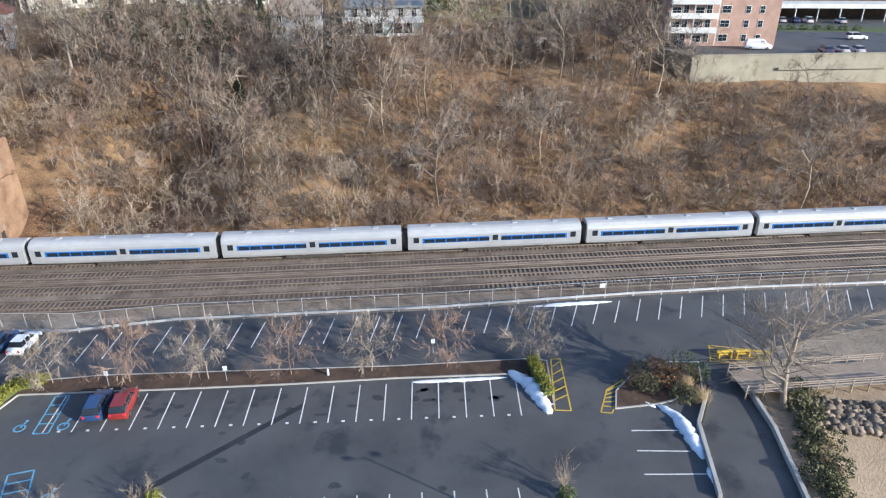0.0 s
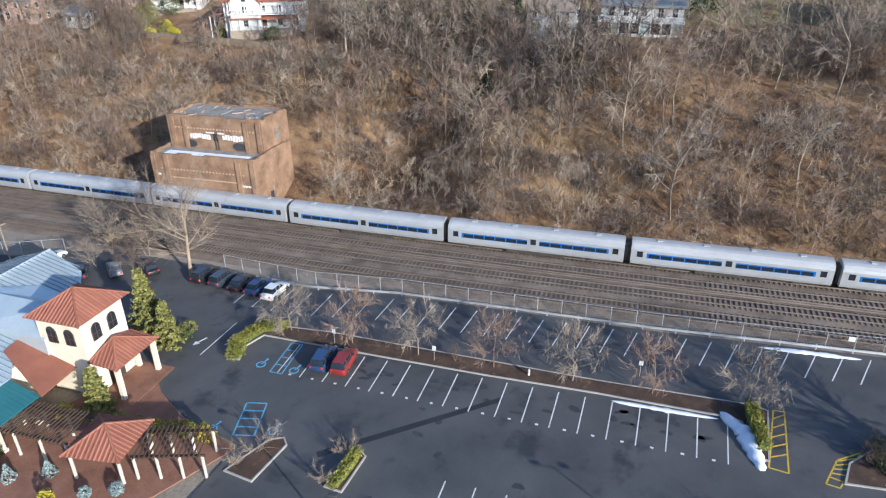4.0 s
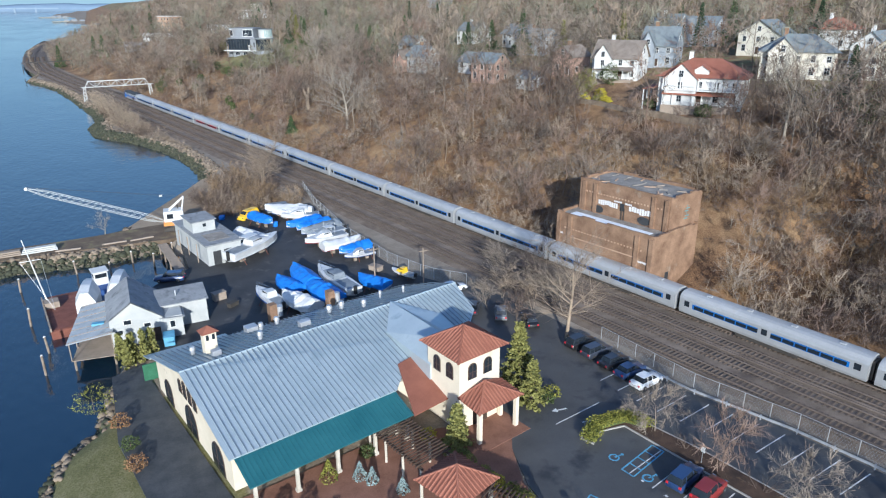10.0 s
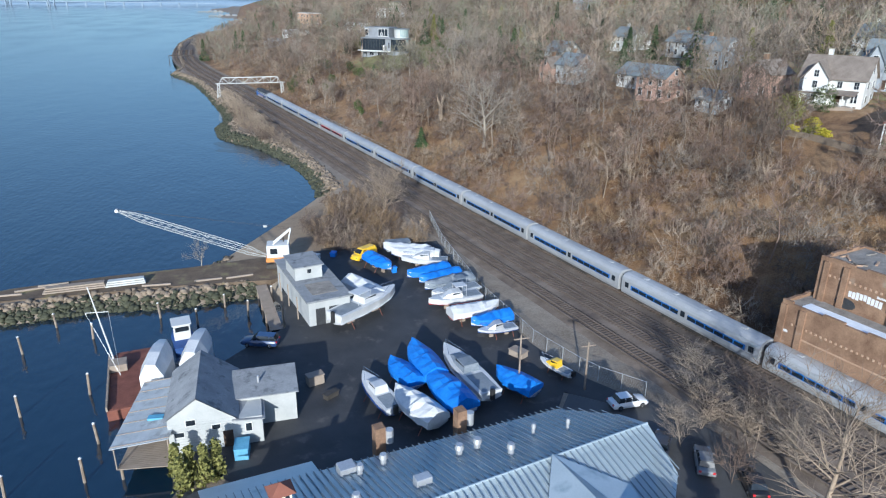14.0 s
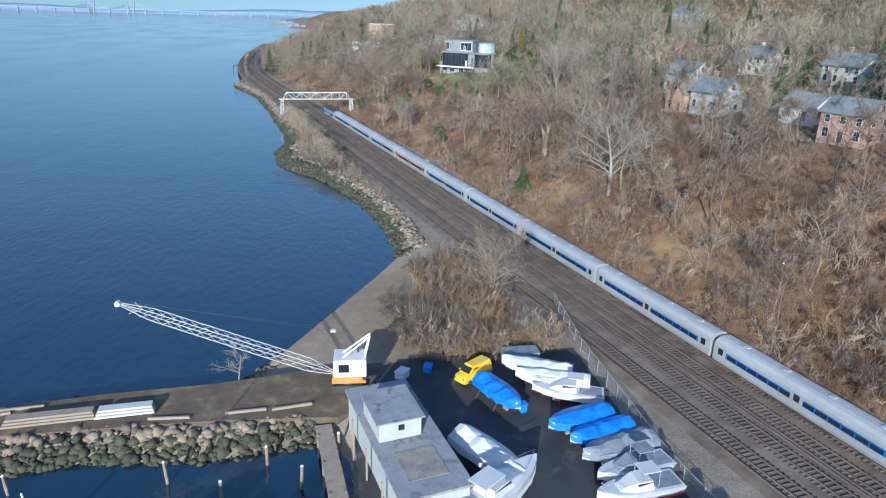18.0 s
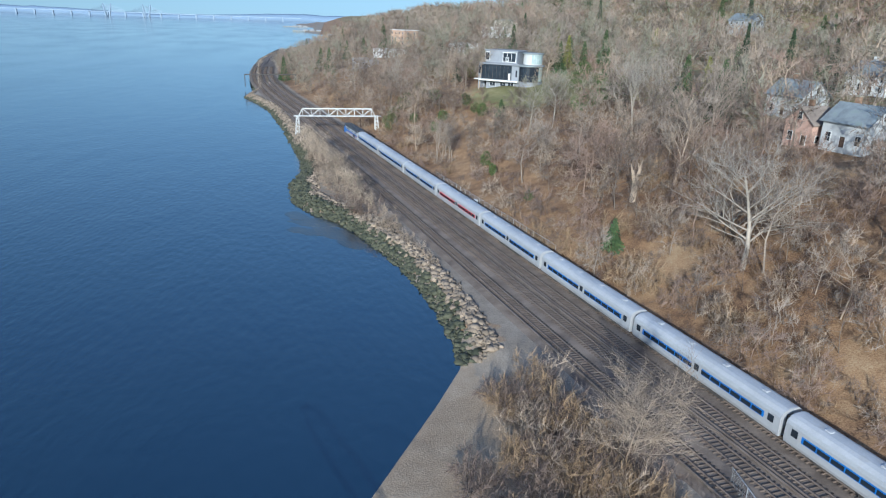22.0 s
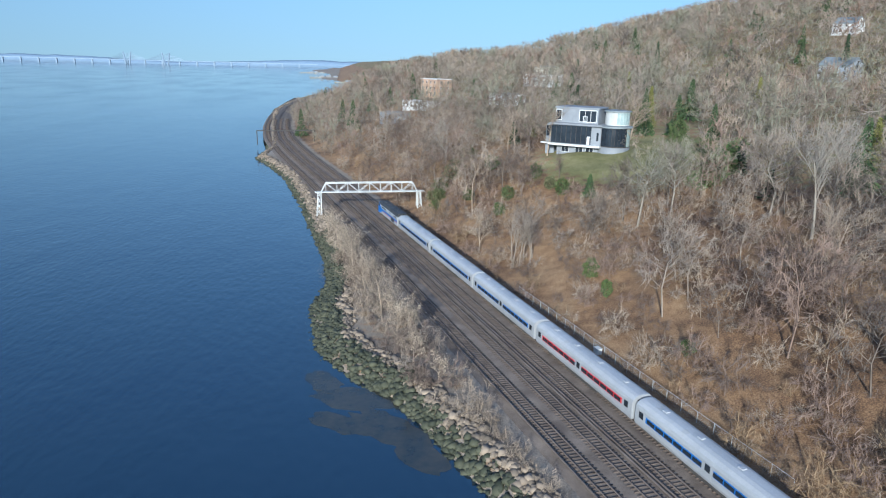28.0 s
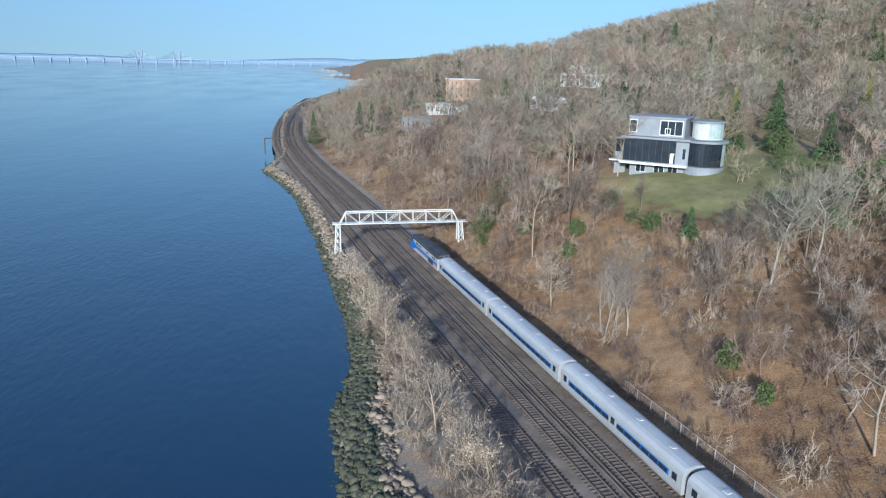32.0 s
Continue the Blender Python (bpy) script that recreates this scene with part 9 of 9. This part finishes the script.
# the villa with the red tiled roof over its garden wall
VX, VY = 126.4, 120.6
th = house(VX, VY, -56, 18.5, 12, 6.4, 10.2, WHITE, TILE, "white villa with a red tiled hipped roof and balconies", "hip", 5, TILE, True, True)
part("balcony", Geo().box(-8, -8.6, 3.5, 8, -6.003, 3.7), WHITE, th)
for i in range(17):
    part("baluster", Geo().box(-8 + i, -8.55, 3.7, -7.9 + i, -8.45, 4.5), WHITE, th)
part("balcony_rail", Geo().box(-8, -8.6, 4.5, 8.1, -8.4, 4.6), WHITE, th)
for i in range(5):
    part("balcony_post", Geo().tube((-7.8 + 3.9 * i, -8.4, 3.7), (-7.8 + 3.9 * i, -8.4, 6.3), 0.16, n=8), WHITE, th)
part("dormer", Geo().side([(-1.6, 6.6), (1.6, 6.6), (1.6, 8.0), (0, 9.0), (-1.6, 8.0)], -5.6, -1.0, "y"), WHITE, th)
part("dormer_roof", slab([(-2.0, -6.0, 7.8), (0, -6.0, 9.15), (0, -1.0, 9.15), (-2.0, -1.0, 7.8)], 0.12), TILE, th)
part("dormer_roof", slab([(0, -6.0, 9.15), (2.0, -6.0, 7.8), (2.0, -1.0, 7.8), (0, -1.0, 9.15)], 0.12), TILE, th)
part("side_roof", slab([(-13, -6, 3.2), (-9.25, -6, 3.9), (-9.25, 3, 3.9), (-13, 3, 3.2)], 0.16), TILE, th)
for v in (-5.6, -1.5, 2.6):
    part("post", Geo().tube((-12.7, v, -3), (-12.7, v, 3.2), 0.14, n=8), WHITE, th)
g = Geo()
wl = thing("garden_wall", Matrix(), "mossy stone retaining wall below the villa's garden", "wall")
WALLPTS = [(108, 152), (110.5, 140), (112.5, 128), (114.5, 114), (117, 106)]
for (ax, ay), (bx, by) in zip(WALLPTS[:-1], WALLPTS[1:]):
    n = 5
    for k in range(n):
        x0, y0, x1, y1 = ax + (bx - ax) * k / n, ay + (by - ay) * k / n, ax + (bx - ax) * (k + 1) / n, ay + (by - ay) * (k + 1) / n
        zb, zt = height1(x0, y0) - 0.8, max(height1(x0 + 3, y0), height1(x0, y0)) + 0.6
        part("wall_panel", Geo().prism([(x0, y0), (x1, y1), (x1 + 0.5, y1 + 0.1), (x0 + 0.5, y0 + 0.1)], zb, zt), STONE, wl)
for i, (x, y, r, h, m, l) in enumerate(((112.5, 139, 1.5, 2.2, YELLEAF, "bright yellow shrub on the garden wall"), (111.3, 145.5, 1.3, 1.8, YELLEAF, "bright yellow shrub on the garden wall"), (113.4, 142.4, 1.8, 1.6, HEDGE, "yellow-green hedge plant on the garden wall"),
                                        (115, 151, 3.0, 6.5, SPRUCE, "large olive-green evergreen bush beside the houses"), (118, 154, 2.6, 5.5, SPRUCE, "large olive-green evergreen bush beside the houses"), (117.5, 128, 1.8, 2.6, GREENLEAF, "dark green shrub before the villa"), (119, 113, 2.0, 3.0, GREENLEAF, "dark green shrub before the villa"),
                                        (132, 84, 2.6, 5, GREENLEAF, "dark evergreen bush above the gully"), (138, 78, 2.8, 5.4, GREENLEAF, "dark evergreen bush above the gully"), (140, 101, 1.6, 4.5, SPRUCE, "olive-green cypress in a garden"))):
    shrub(x, y, height1(x, y) - 0.1, r, h, m, l, name="garden_shrub", count=1000, size=0.3, seed=500 + i, group="shrubs in the hill gardens")
for i, (x, y, r, h, m) in enumerate(((166, 196, 3.4, 14, SPRUCE), (147, 205, 3.0, 13, SPRUCE), (186, 180, 3.6, 16, FIR), (240, 178, 4, 18, FIR), (150, 300, 3.4, 17, FIR), (121, 318, 3.0, 13, SPRUCE), (104, 402, 3.2, 15, SPRUCE), (140, 395, 3.6, 17, SPRUCE), (95, 330, 2.6, 9, FIR), (101, 300, 2.6, 9, FIR), (122, 300, 2.6, 10, FIR), (90, 310, 2.2, 7, FIR), (56, 402, 2.6, 9, FIR), (75, 405, 3.4, 12, SPRUCE), (64, 412, 3.0, 10, SPRUCE), (112, 440, 3.4, 18, SPRUCE), (60, 470, 3.2, 15, FIR), (128, 70, 2.6, 9, FIR), (134, 66, 2.8, 10, FIR), (140, 72, 2.6, 9, FIR), (124, 60, 2.4, 8, FIR), (145, 62, 2.8, 11, FIR), (137, 92, 2.8, 10, FIR), (146, 98, 3.0, 12, FIR), (143, 84, 2.6, 9, FIR))):
    conifer(x, y, height1(x, y) - 0.2, r, h, m, "evergreen conifer among the bare trees", 600 + i, 2200, "conifers on the hill")

# the veranda house above the slope
VH = pose(150.5, 35.5, 20.4, 0, 0, -80)
th = thing("veranda_house", VH, "white house with a two-tier glazed veranda above the slope", "house")
part("wall", Geo().box(-8.8, 2.4, -4, 8.8, 12, 6.4), SIDING, th)
part("roof", slab([(-9.4, 1.6, 6.4), (9.4, 1.6, 6.4), (9.4, 12.6, 6.9), (-9.4, 12.6, 6.9)], 0.3), SLATE, th)
part("base", Geo().box(-8.8, -0.6, -4, 8.8, 2.39, 0.0), CONCRETE, th)
part("deck", Geo().box(-9.2, -1.0, 3.1, 9.2, 2.39, 3.4), WHITE, th, "white deck over the veranda")
part("sill", Geo().box(-9.0, -0.8, 0.0, 9.0, -0.4, 0.8), WHITE, th)
for i in range(9):
    u = -8.9 + 17.8 * i / 8
    part("post", Geo().box(u - 0.12, -0.85, 0, u + 0.12, -0.6, 3.1), WHITE, th)
    if i < 8:
        part("veranda_pane", Geo().box(u + 0.2, -0.62, 0.85, u + 2.0, -0.56, 3.0), PALEGLASS if i % 3 == 1 else GLASS, th)
    part("rail_post", Geo().box(u - 0.06, -0.95, 3.4, u + 0.06, -0.85, 4.4), WHITE, th)
part("rail", Geo().box(-9.2, -0.98, 4.35, 9.2, -0.84, 4.45), WHITE, th)
for i in range(44):
    u = -9 + 18 * i / 43
    part("baluster", Geo().box(u - 0.03, -0.93, 3.4, u + 0.03, -0.87, 4.35), WHITE, th)
for u in (-6.5, -3.4, 0.5, 4, 7):
    window(th, "tall", pose(u, 2.4, 4.1))

# ---- apartment block, retaining wall and its car park ----
g = Geo().prism([(140.2, -30.7), (148.4, -72), (153, -108), (236, -108), (236, -31), (147, -26)], 10, 18.6)
solid("car_park", g, ASPHALT, "dark asphalt car park behind the retaining wall", "car park", "structure")
rw = thing("retaining_wall", Matrix(), "high stained concrete retaining wall above the slope", "wall")
RW = [(147, -25.7), (139.6, -30.7), (144.0, -52), (147.8, -72), (152.4, -108)]
for i, ((ax, ay), (bx, by)) in enumerate(zip(RW[:-1], RW[1:])):
    n = 2 if i == 0 else 5
    for k in range(n):
        x0, y0, x1, y1 = ax + (bx - ax) * k / n, ay + (by - ay) * k / n, ax + (bx - ax) * (k + 0.995) / n, ay + (by - ay) * (k + 0.995) / n
        p = part("wall_panel", Geo().prism([(x0, y0), (x1, y1), (x1 + 0.55, y1 + 0.12), (x0 + 0.55, y0 + 0.12)], 9, 19.3), CONCRETE, rw)
        part("coping", Geo().prism([(x0 - 0.12, y0), (x1 - 0.12, y1), (x1 + 0.65, y1 + 0.12), (x0 + 0.65, y0 + 0.12)], 19.3, 19.5), CONCRETE, p)
part("ledge", Geo().prism([(143.0, -48.5), (147.4, -71), (147.2, -71.2), (142.7, -48.5)], 16.4, 16.9), CONCRETE, rw)
ab = thing("apartment_block", pose(157.2, -27.6, 18.6, 0, 0, -87), "brick apartment block with white balconies", "building")
part("wall", Geo().box(0, 0, 0, 24, 15, 15.5), PINKBRICK, ab)
part("roof", Geo().box(-0.3, -0.3, 15.5, 24.3, 15.3, 16.2), CONCRETE, ab)
part("back_wing", Geo().box(-8, 9, -1, -0.003, 22, 15.5), DARKWOOD, ab)
for f in range(5):
    z = 0.2 + f * 3.0
    if f:
        b = part("balcony", Geo().box(0.3, -1.9, z - 0.25, 10.6, -0.003, z), WHITE, ab)
        part("parapet", Geo().box(0.3, -1.9, z, 10.6, -1.8, z + 1.0), WHITE, b)
        part("parapet_end", Geo().box(0.3, -1.8, z, 0.4, -0.004, z + 1.0), WHITE, b)
    for u in (0.4, 5.4, 10.5):
        part("post", Geo().box(u - 0.09, -1.78, z, u + 0.09, -1.6, z + 2.75), WHITE, ab)
    for u in (1.9, 3.9, 6.9, 8.9):
        window(ab, "wide" if u in (1.9, 6.9) else "tall", pose(u, 0, z + 0.6))
    for u, kd in ((12.6, "wide"), (17.2, "small"), (20.2, "small")):
        window(ab, kd, pose(u, 0, z + 0.9))
cb = thing("canopied_building", pose(206, -58, 18.6, 0, 0, -87), "low building with a white canopy over parked cars", "building")
part("wall", Geo().box(0, 6, 0, 50, 16, 9), DARKWOOD, cb)
part("canopy", Geo().box(-1, -2.5, 3.4, 50, 6, 4.6), WHITE, cb)
for i in range(9):
    part("post", Geo().tube((i * 6, -2.0, 0), (i * 6, -2.0, 3.4), 0.18, n=8), WHITE, cb)
gs = [(184, -60), (184, -100), (192, -100), (192, -60)]
solid("verge", Geo().prism(gs, 18.6, 18.75), GREENLEAF, "strip of green planting beside the car park", "verge", "structure")
for i in range(7):
    shrub(185.5, -60 - 3.2 * i, 18.7, 1.1, 1.5, GREENLEAF, "round clipped green shrub in the verge", count=220, size=0.24, seed=560 + i, group="shrubs in the verge")
car(154.2, -47.0, 18.6, -92, CARPAINT["white"], "white delivery van beside the apartment block", 2.2, 5.6, 2.0, van=True)
for i, (x, y, a, c, l) in enumerate(((151.5, -60, 4, "navy", "dark blue car by the wall"), (152.2, -63.4, 4, "silver", "silver car behind the wall"), (152.6, -66.6, 4, "silver", "silver car behind the wall"), (171, -73.5, -90, "white", "white sport utility car in the car park"), (201, -62, 0, "white", "white car under the canopy"), (201, -65.5, 0, "silver", "silver car under the canopy"), (201, -69, 0, "navy", "dark blue car under the canopy"), (201, -72.4, 0, "white", "white car under the canopy"), (201, -81, 0, "silver", "silver car under the canopy"), (155, -30, 60, "dark", "dark car beside the balconies"),
                                     (141, 51.5, 80, "navy", "dark blue car on the drive"), (140, 56, 80, "white", "white car on the drive"), (138, 79, 60, "silver", "silver car under the trees"))):
    z = 18.6 if y < 0 else height1(x, y)
    car(x, y, z, a, CARPAINT[c], l, 1.5 if c != "white" else 1.7, group="cars on the hill")
for i in range(8):
    stripe((157 + 0.3 * i, -56 - 3.0 * i), (162 + 0.3 * i, -55.6 - 3.0 * i), 0.15, LINEPAINT, z=18.62)

# ---- the modern house on its lawn ----
MH = Matrix.Translation((61.2, 374.6, 0)) @ Matrix.Rotation(radians(-38), 4, "Z")
mh = thing("modern_house", MH, "modern grey and white house with large dark windows on a lawn", "house")
part("lower_wall", Geo().box(0.5, 1.6, 14, 14.2, 11, 20.3), GREYPANEL, mh)
for u in (2.0, 6.4, 9.6):
    w = part("lower_window", Geo().box(u, 1.5, 18.2, u + 2.4, 1.62, 20.0), WHITE, mh)
    part("pane", Geo().box(u + 0.1, 1.46, 18.3, u + 1.15, 1.55, 19.9).box(u + 1.25, 1.46, 18.3, u + 2.3, 1.55, 19.9), GLASS, w)
part("floor_slab", Geo().box(-1.6, -0.9, 20.3, 14.4, 11, 20.8), WHITE, mh)
part("main_wall", Geo().box(-1.2, 0.4, 20.8, 14.3, 11, 26.4), GREYPANEL, mh)
for i in range(8):
    u = -1.0 + 1.55 * i
    p = part("glazing", Geo().box(u + 0.06, 0.18, 20.95, u + 1.49, 0.39, 26.2), GLASS, mh)
    part("mullion", Geo().box(u - 0.05, 0.12, 20.8, u + 0.05, 0.38, 26.4), UNDER, p)
part("balcony_door", Geo().box(10.2, 0.08, 21.0, 11.0, 0.16, 23.2).box(10.2, 0.08, 23.2, 11.3, 0.16, 23.35), WHITE, mh)
part("slot_window", Geo().box(13.0, 0.3, 22.2, 13.6, 0.39, 24.6), GLASS, mh)
part("side_glazing", Geo().box(-1.32, 1.0, 20.95, -1.2, 5.0, 26.2), GLASS, mh)
part("terrace_slab", Geo().box(-1.6, -0.6, 26.4, 14.6, 11.2, 26.9), GREYPANEL, mh)
part("upper_wall", Geo().box(-0.4, 2.0, 26.9, 12.6, 11, 31.2), GREYPANEL, mh)
part("upper_roof", Geo().box(-0.8, 1.7, 31.2, 12.9, 11.3, 31.6), GREYPANEL, mh)
f = part("picture_window", Geo().box(6.8, 1.75, 27.3, 12.2, 1.99, 30.9), WHITE, mh)
for k in range(3):
    part("pane", Geo().box(7.0 + 1.72 * k, 1.7, 27.5, 8.6 + 1.72 * k, 1.8, 30.7), GLASS, f)
part("inner_frame", Geo().box(8.1, 1.62, 27.6, 9.4, 1.69, 27.75).box(8.1, 1.62, 28.9, 9.4, 1.69, 29.05).box(8.1, 1.62, 27.75, 8.25, 1.69, 28.9).box(9.25, 1.62, 27.75, 9.4, 1.69, 28.9), WHITE, f)
f = part("corner_window", Geo().box(-0.5, 1.8, 27.6, 1.4, 1.99, 30.8), WHITE, mh)
part("pane", Geo().box(-0.35, 1.74, 27.8, 1.25, 1.85, 30.6), GLASS, f)
for v in (2.6, 5.4):
    f = part("side_window", Geo().box(-0.55, v, 27.6, -0.4, v + 2.4, 30.8), WHITE, mh)
    part("pane", Geo().box(-0.62, v + 0.15, 27.8, -0.5, v + 2.25, 30.6), GLASS, f)
part("bay_wall", Geo().box(-4.2, 4.2, 14, -1.33, 9.5, 26.0), GREYPANEL, mh)
part("bay_window", Geo().box(-4.0, 4.05, 22.4, -1.7, 4.19, 25.6), GLASS, mh)
part("bay_deck", Geo().box(-5.0, 2.0, 20.3, -1.65, 4.0, 20.6), WHITE, mh)


def fan(u0, v0, r, a0, a1, n):
    return [(u0 + r * math.cos(radians(a0 + (a1 - a0) * k / n)), v0 + r * math.sin(radians(a0 + (a1 - a0) * k / n))) for k in range(n + 1)]


cu, cv, R = 17.0, 4.6, 4.8
part("round_base", Geo().prism(fan(cu, cv, R, -140, 20, 14) + [(14.4, 10)], 14, 20.6), GREYPANEL, mh)
part("round_wall", Geo().prism(fan(cu, cv, R - 0.3, -140, 20, 14) + [(14.4, 10)], 20.6, 26.2), UNDER, mh)
for k in range(12):
    a = -128 + 11.6 * k
    p0, p1 = fan(cu, cv, R - 0.12, a, a + 10.6, 1)
    q0, q1 = fan(cu, cv, R - 0.28, a, a + 10.6, 1)
    part("curved_pane", Geo().prism([p0, p1, q1, q0], 20.9, 26.0), GLASS if k < 9 else PALEGLASS, mh)
part("round_roof", Geo().prism(fan(cu, cv, R + 0.5, -145, 25, 14) + [(14.0, 10.4)], 26.2, 26.7), SLATE, mh)
part("upper_round", Geo().prism(fan(16.8, 7.4, 3.6, -150, 10, 10) + [(14.6, 12)], 26.7, 30.6), SIDING, mh)
for k in range(5):
    p0, p1 = fan(16.8, 7.4, 3.68, -75 + 15 * k, -62 + 15 * k, 1)
    q0, q1 = fan(16.8, 7.4, 3.5, -75 + 15 * k, -62 + 15 * k, 1)
    part("upper_pane", Geo().prism([p0, p1, q1, q0], 27.0, 30.4), PALEGLASS, mh)
part("upper_round_roof", Geo().prism(fan(16.8, 7.4, 4.1, -155, 15, 10) + [(14.0, 12.5)], 30.6, 31.0), SLATE, mh)

LAUREL = surface("laurel_leaf", (0.04, 0.085, 0.022), (0.15, 0.21, 0.055), 0.6, 1, 4, bump=0.0, island=0.8)
for i, (x, y, r, h) in enumerate(((82, 325.5, 3.0, 4.5), (86, 327, 3.4, 5.5), (90, 330, 3.8, 6.0), (94, 334, 3.8, 6.2), (98.5, 338, 3.6, 6.0), (102, 342.5, 3.4, 5.5))):
    shrub(x, y, height1(x, y) - 0.2, r, h, LAUREL, "large green laurel bush edging the lawn", name="laurel", count=1300, size=0.34, seed=640 + i, group="laurels beside the lawn")
for i, (x, y, h, mt, l) in enumerate(((72.4, 242.2, 16, 2, "broad bare tree on the slope"), (90.9, 291, 18, 3, "tall pale bare trunk on the slope"), (69.9, 264.4, 15, 2, "pale branching bare tree on the slope"), (60, 376.5, 13, 2, "bare tree beside the modern house"), (56, 384, 13, 0, "bare tree beside the modern house"), (53, 390, 14, 2, "bare tree beside the modern house"), (78, 392, 15, 1, "large bare tree behind the modern house"), (88, 380, 14, 2, "bare tree beside the lawn"), (108, 352, 13, 0, "bare leaning tree beside the lawn"))):
    bare_tree("hillside_tree", x, y, height1(x, y) - 0.1, 700 + i, h, BARK[mt], l, spread=0.62, kids=(12, 6), twigs=10, fork=0.3, thick=0.017, twig_r=0.022, reach=0.85)

# ---- low blocks beyond the bend ----
for x, y, w, d, h, wall, rf, l in ((24, 522, 15, 9, 4.6, GREYPANEL, GRAVELROOF, "low grey flat-roofed building in the wood"), (40, 545, 22, 10, 4.0, WHITE, WHITE, "low white flat-roofed building in the wood"), (53, 580, 16, 11, 9.5, BRICKLT, WHITE, "brick and white flat-roofed block in the wood"),
                                   (78, 505, 16, 10, 5, WHITE, GRAVELROOF, "low white building among bare trees"), (112, 560, 22, 10, 6, WHITE, GRAVELROOF, "long white building among bare trees")):
    house(x, y, -62, w, d, h, h + 1, wall, rf, l, "flat", max(3, int(w / 3.5)), None, False, group="blocks beyond the bend")

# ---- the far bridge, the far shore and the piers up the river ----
# distance haze is mixed into both base colours as a flat blue-grey
HAZE = surface("haze_tinted_bridge", (0.21, 0.28, 0.36), (0.25, 0.32, 0.40), 0.9, 40, 0.05, bump=0.0)
RIDGE = surface("haze_tinted_ridge", (0.15, 0.22, 0.31), (0.18, 0.25, 0.34), 1.0, 200, 0.02, bump=0.0)
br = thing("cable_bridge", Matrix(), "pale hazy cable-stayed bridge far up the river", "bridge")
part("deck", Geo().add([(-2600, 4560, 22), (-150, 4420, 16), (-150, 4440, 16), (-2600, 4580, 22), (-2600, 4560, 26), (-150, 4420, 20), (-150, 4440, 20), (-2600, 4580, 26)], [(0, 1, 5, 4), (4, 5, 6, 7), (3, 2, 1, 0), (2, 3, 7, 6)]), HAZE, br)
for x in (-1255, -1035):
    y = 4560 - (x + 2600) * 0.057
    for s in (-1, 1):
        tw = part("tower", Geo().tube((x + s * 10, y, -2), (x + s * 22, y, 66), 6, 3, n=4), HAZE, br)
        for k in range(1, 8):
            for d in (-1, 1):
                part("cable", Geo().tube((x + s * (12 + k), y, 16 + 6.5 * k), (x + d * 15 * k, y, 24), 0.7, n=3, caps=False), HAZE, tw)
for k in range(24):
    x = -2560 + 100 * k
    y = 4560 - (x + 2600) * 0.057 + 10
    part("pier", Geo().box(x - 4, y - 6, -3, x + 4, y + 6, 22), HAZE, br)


def far_ridge(name, pts, tall, seed, label):
    rnd = random.Random(seed)
    rings = []
    for i, (x, y, a) in enumerate(along(pts, 60)):
        h = tall * (0.6 + 0.25 * math.sin(i * 0.21 + seed) + 0.15 * rnd.random())
        nx, ny = -math.sin(a), math.cos(a)
        rings.append([(x - nx * 60, y - ny * 60, -3), (x - nx * 25, y - ny * 25, h * 0.8 - 2), (x, y, h - 2), (x + nx * 60, y + ny * 60, -3)])
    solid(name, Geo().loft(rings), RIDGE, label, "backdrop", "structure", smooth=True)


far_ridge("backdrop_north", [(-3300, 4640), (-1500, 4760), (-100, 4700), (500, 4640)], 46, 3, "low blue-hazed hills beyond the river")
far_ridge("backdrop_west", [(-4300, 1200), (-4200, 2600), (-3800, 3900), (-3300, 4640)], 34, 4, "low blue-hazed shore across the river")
for x, y, a, w, l, lab in ((20, 1640, 8, 6, 40, "long pale pier reaching into the river"), (-45, 2050, 4, 8, 45, "pale pier with sheds up the river"), (-95, 2700, 6, 10, 60, "far pier up the river")):
    th = thing("pier", pose(x, y, 0, 0, 0, a), lab, "pier")
    part("deck", Geo().box(-l, -w / 2, -1, 30, w / 2, 0.6), CONCRETE, th)
    for k in range(6):
        part("pile", Geo().tube((-l + 4 + k * (l / 6), 0, -4), (-l + 4 + k * (l / 6), 0, -1), 1.2, n=6), CONCRETE, th)
    for k in range(3):
        part("shed", Geo().box(-l * 0.4 + k * 18, -w / 3, 0.6, -l * 0.4 + k * 18 + 12, w / 3, 4 + 1.5 * (k % 2)), GREYPANEL, th)
# muddy shallows showing at the water's surface
MUD = surface("muddy_shallows", (0.022, 0.028, 0.026), (0.062, 0.054, 0.036), 0.2, 3, 1.2, bump=0.05)
for i, (x, y, a, b, t) in enumerate(((-1.0, 262.5, 6.5, 3.2, -20), (3.2, 254.0, 7.0, 3.4, -50), (-3.0, 256.0, 5.2, 2.2, -30), (6.6, 247.5, 5.0, 2.4, -55), (-5.5, 268.0, 4.0, 2.4, -60))):
    rnd = random.Random(i)
    ring = [(a * math.cos(k * 0.3142) * rnd.uniform(0.75, 1.1), b * math.sin(k * 0.3142) * rnd.uniform(0.75, 1.1)) for k in range(20)]
    solid("mud_shallow", Geo().prism(ring, -0.05, 0.0), MUD, "brown weedy mud showing through the shallow water", "mud", "structure", m=pose(x, y, -1.985 + 0.006 * i, 0, 0, t))
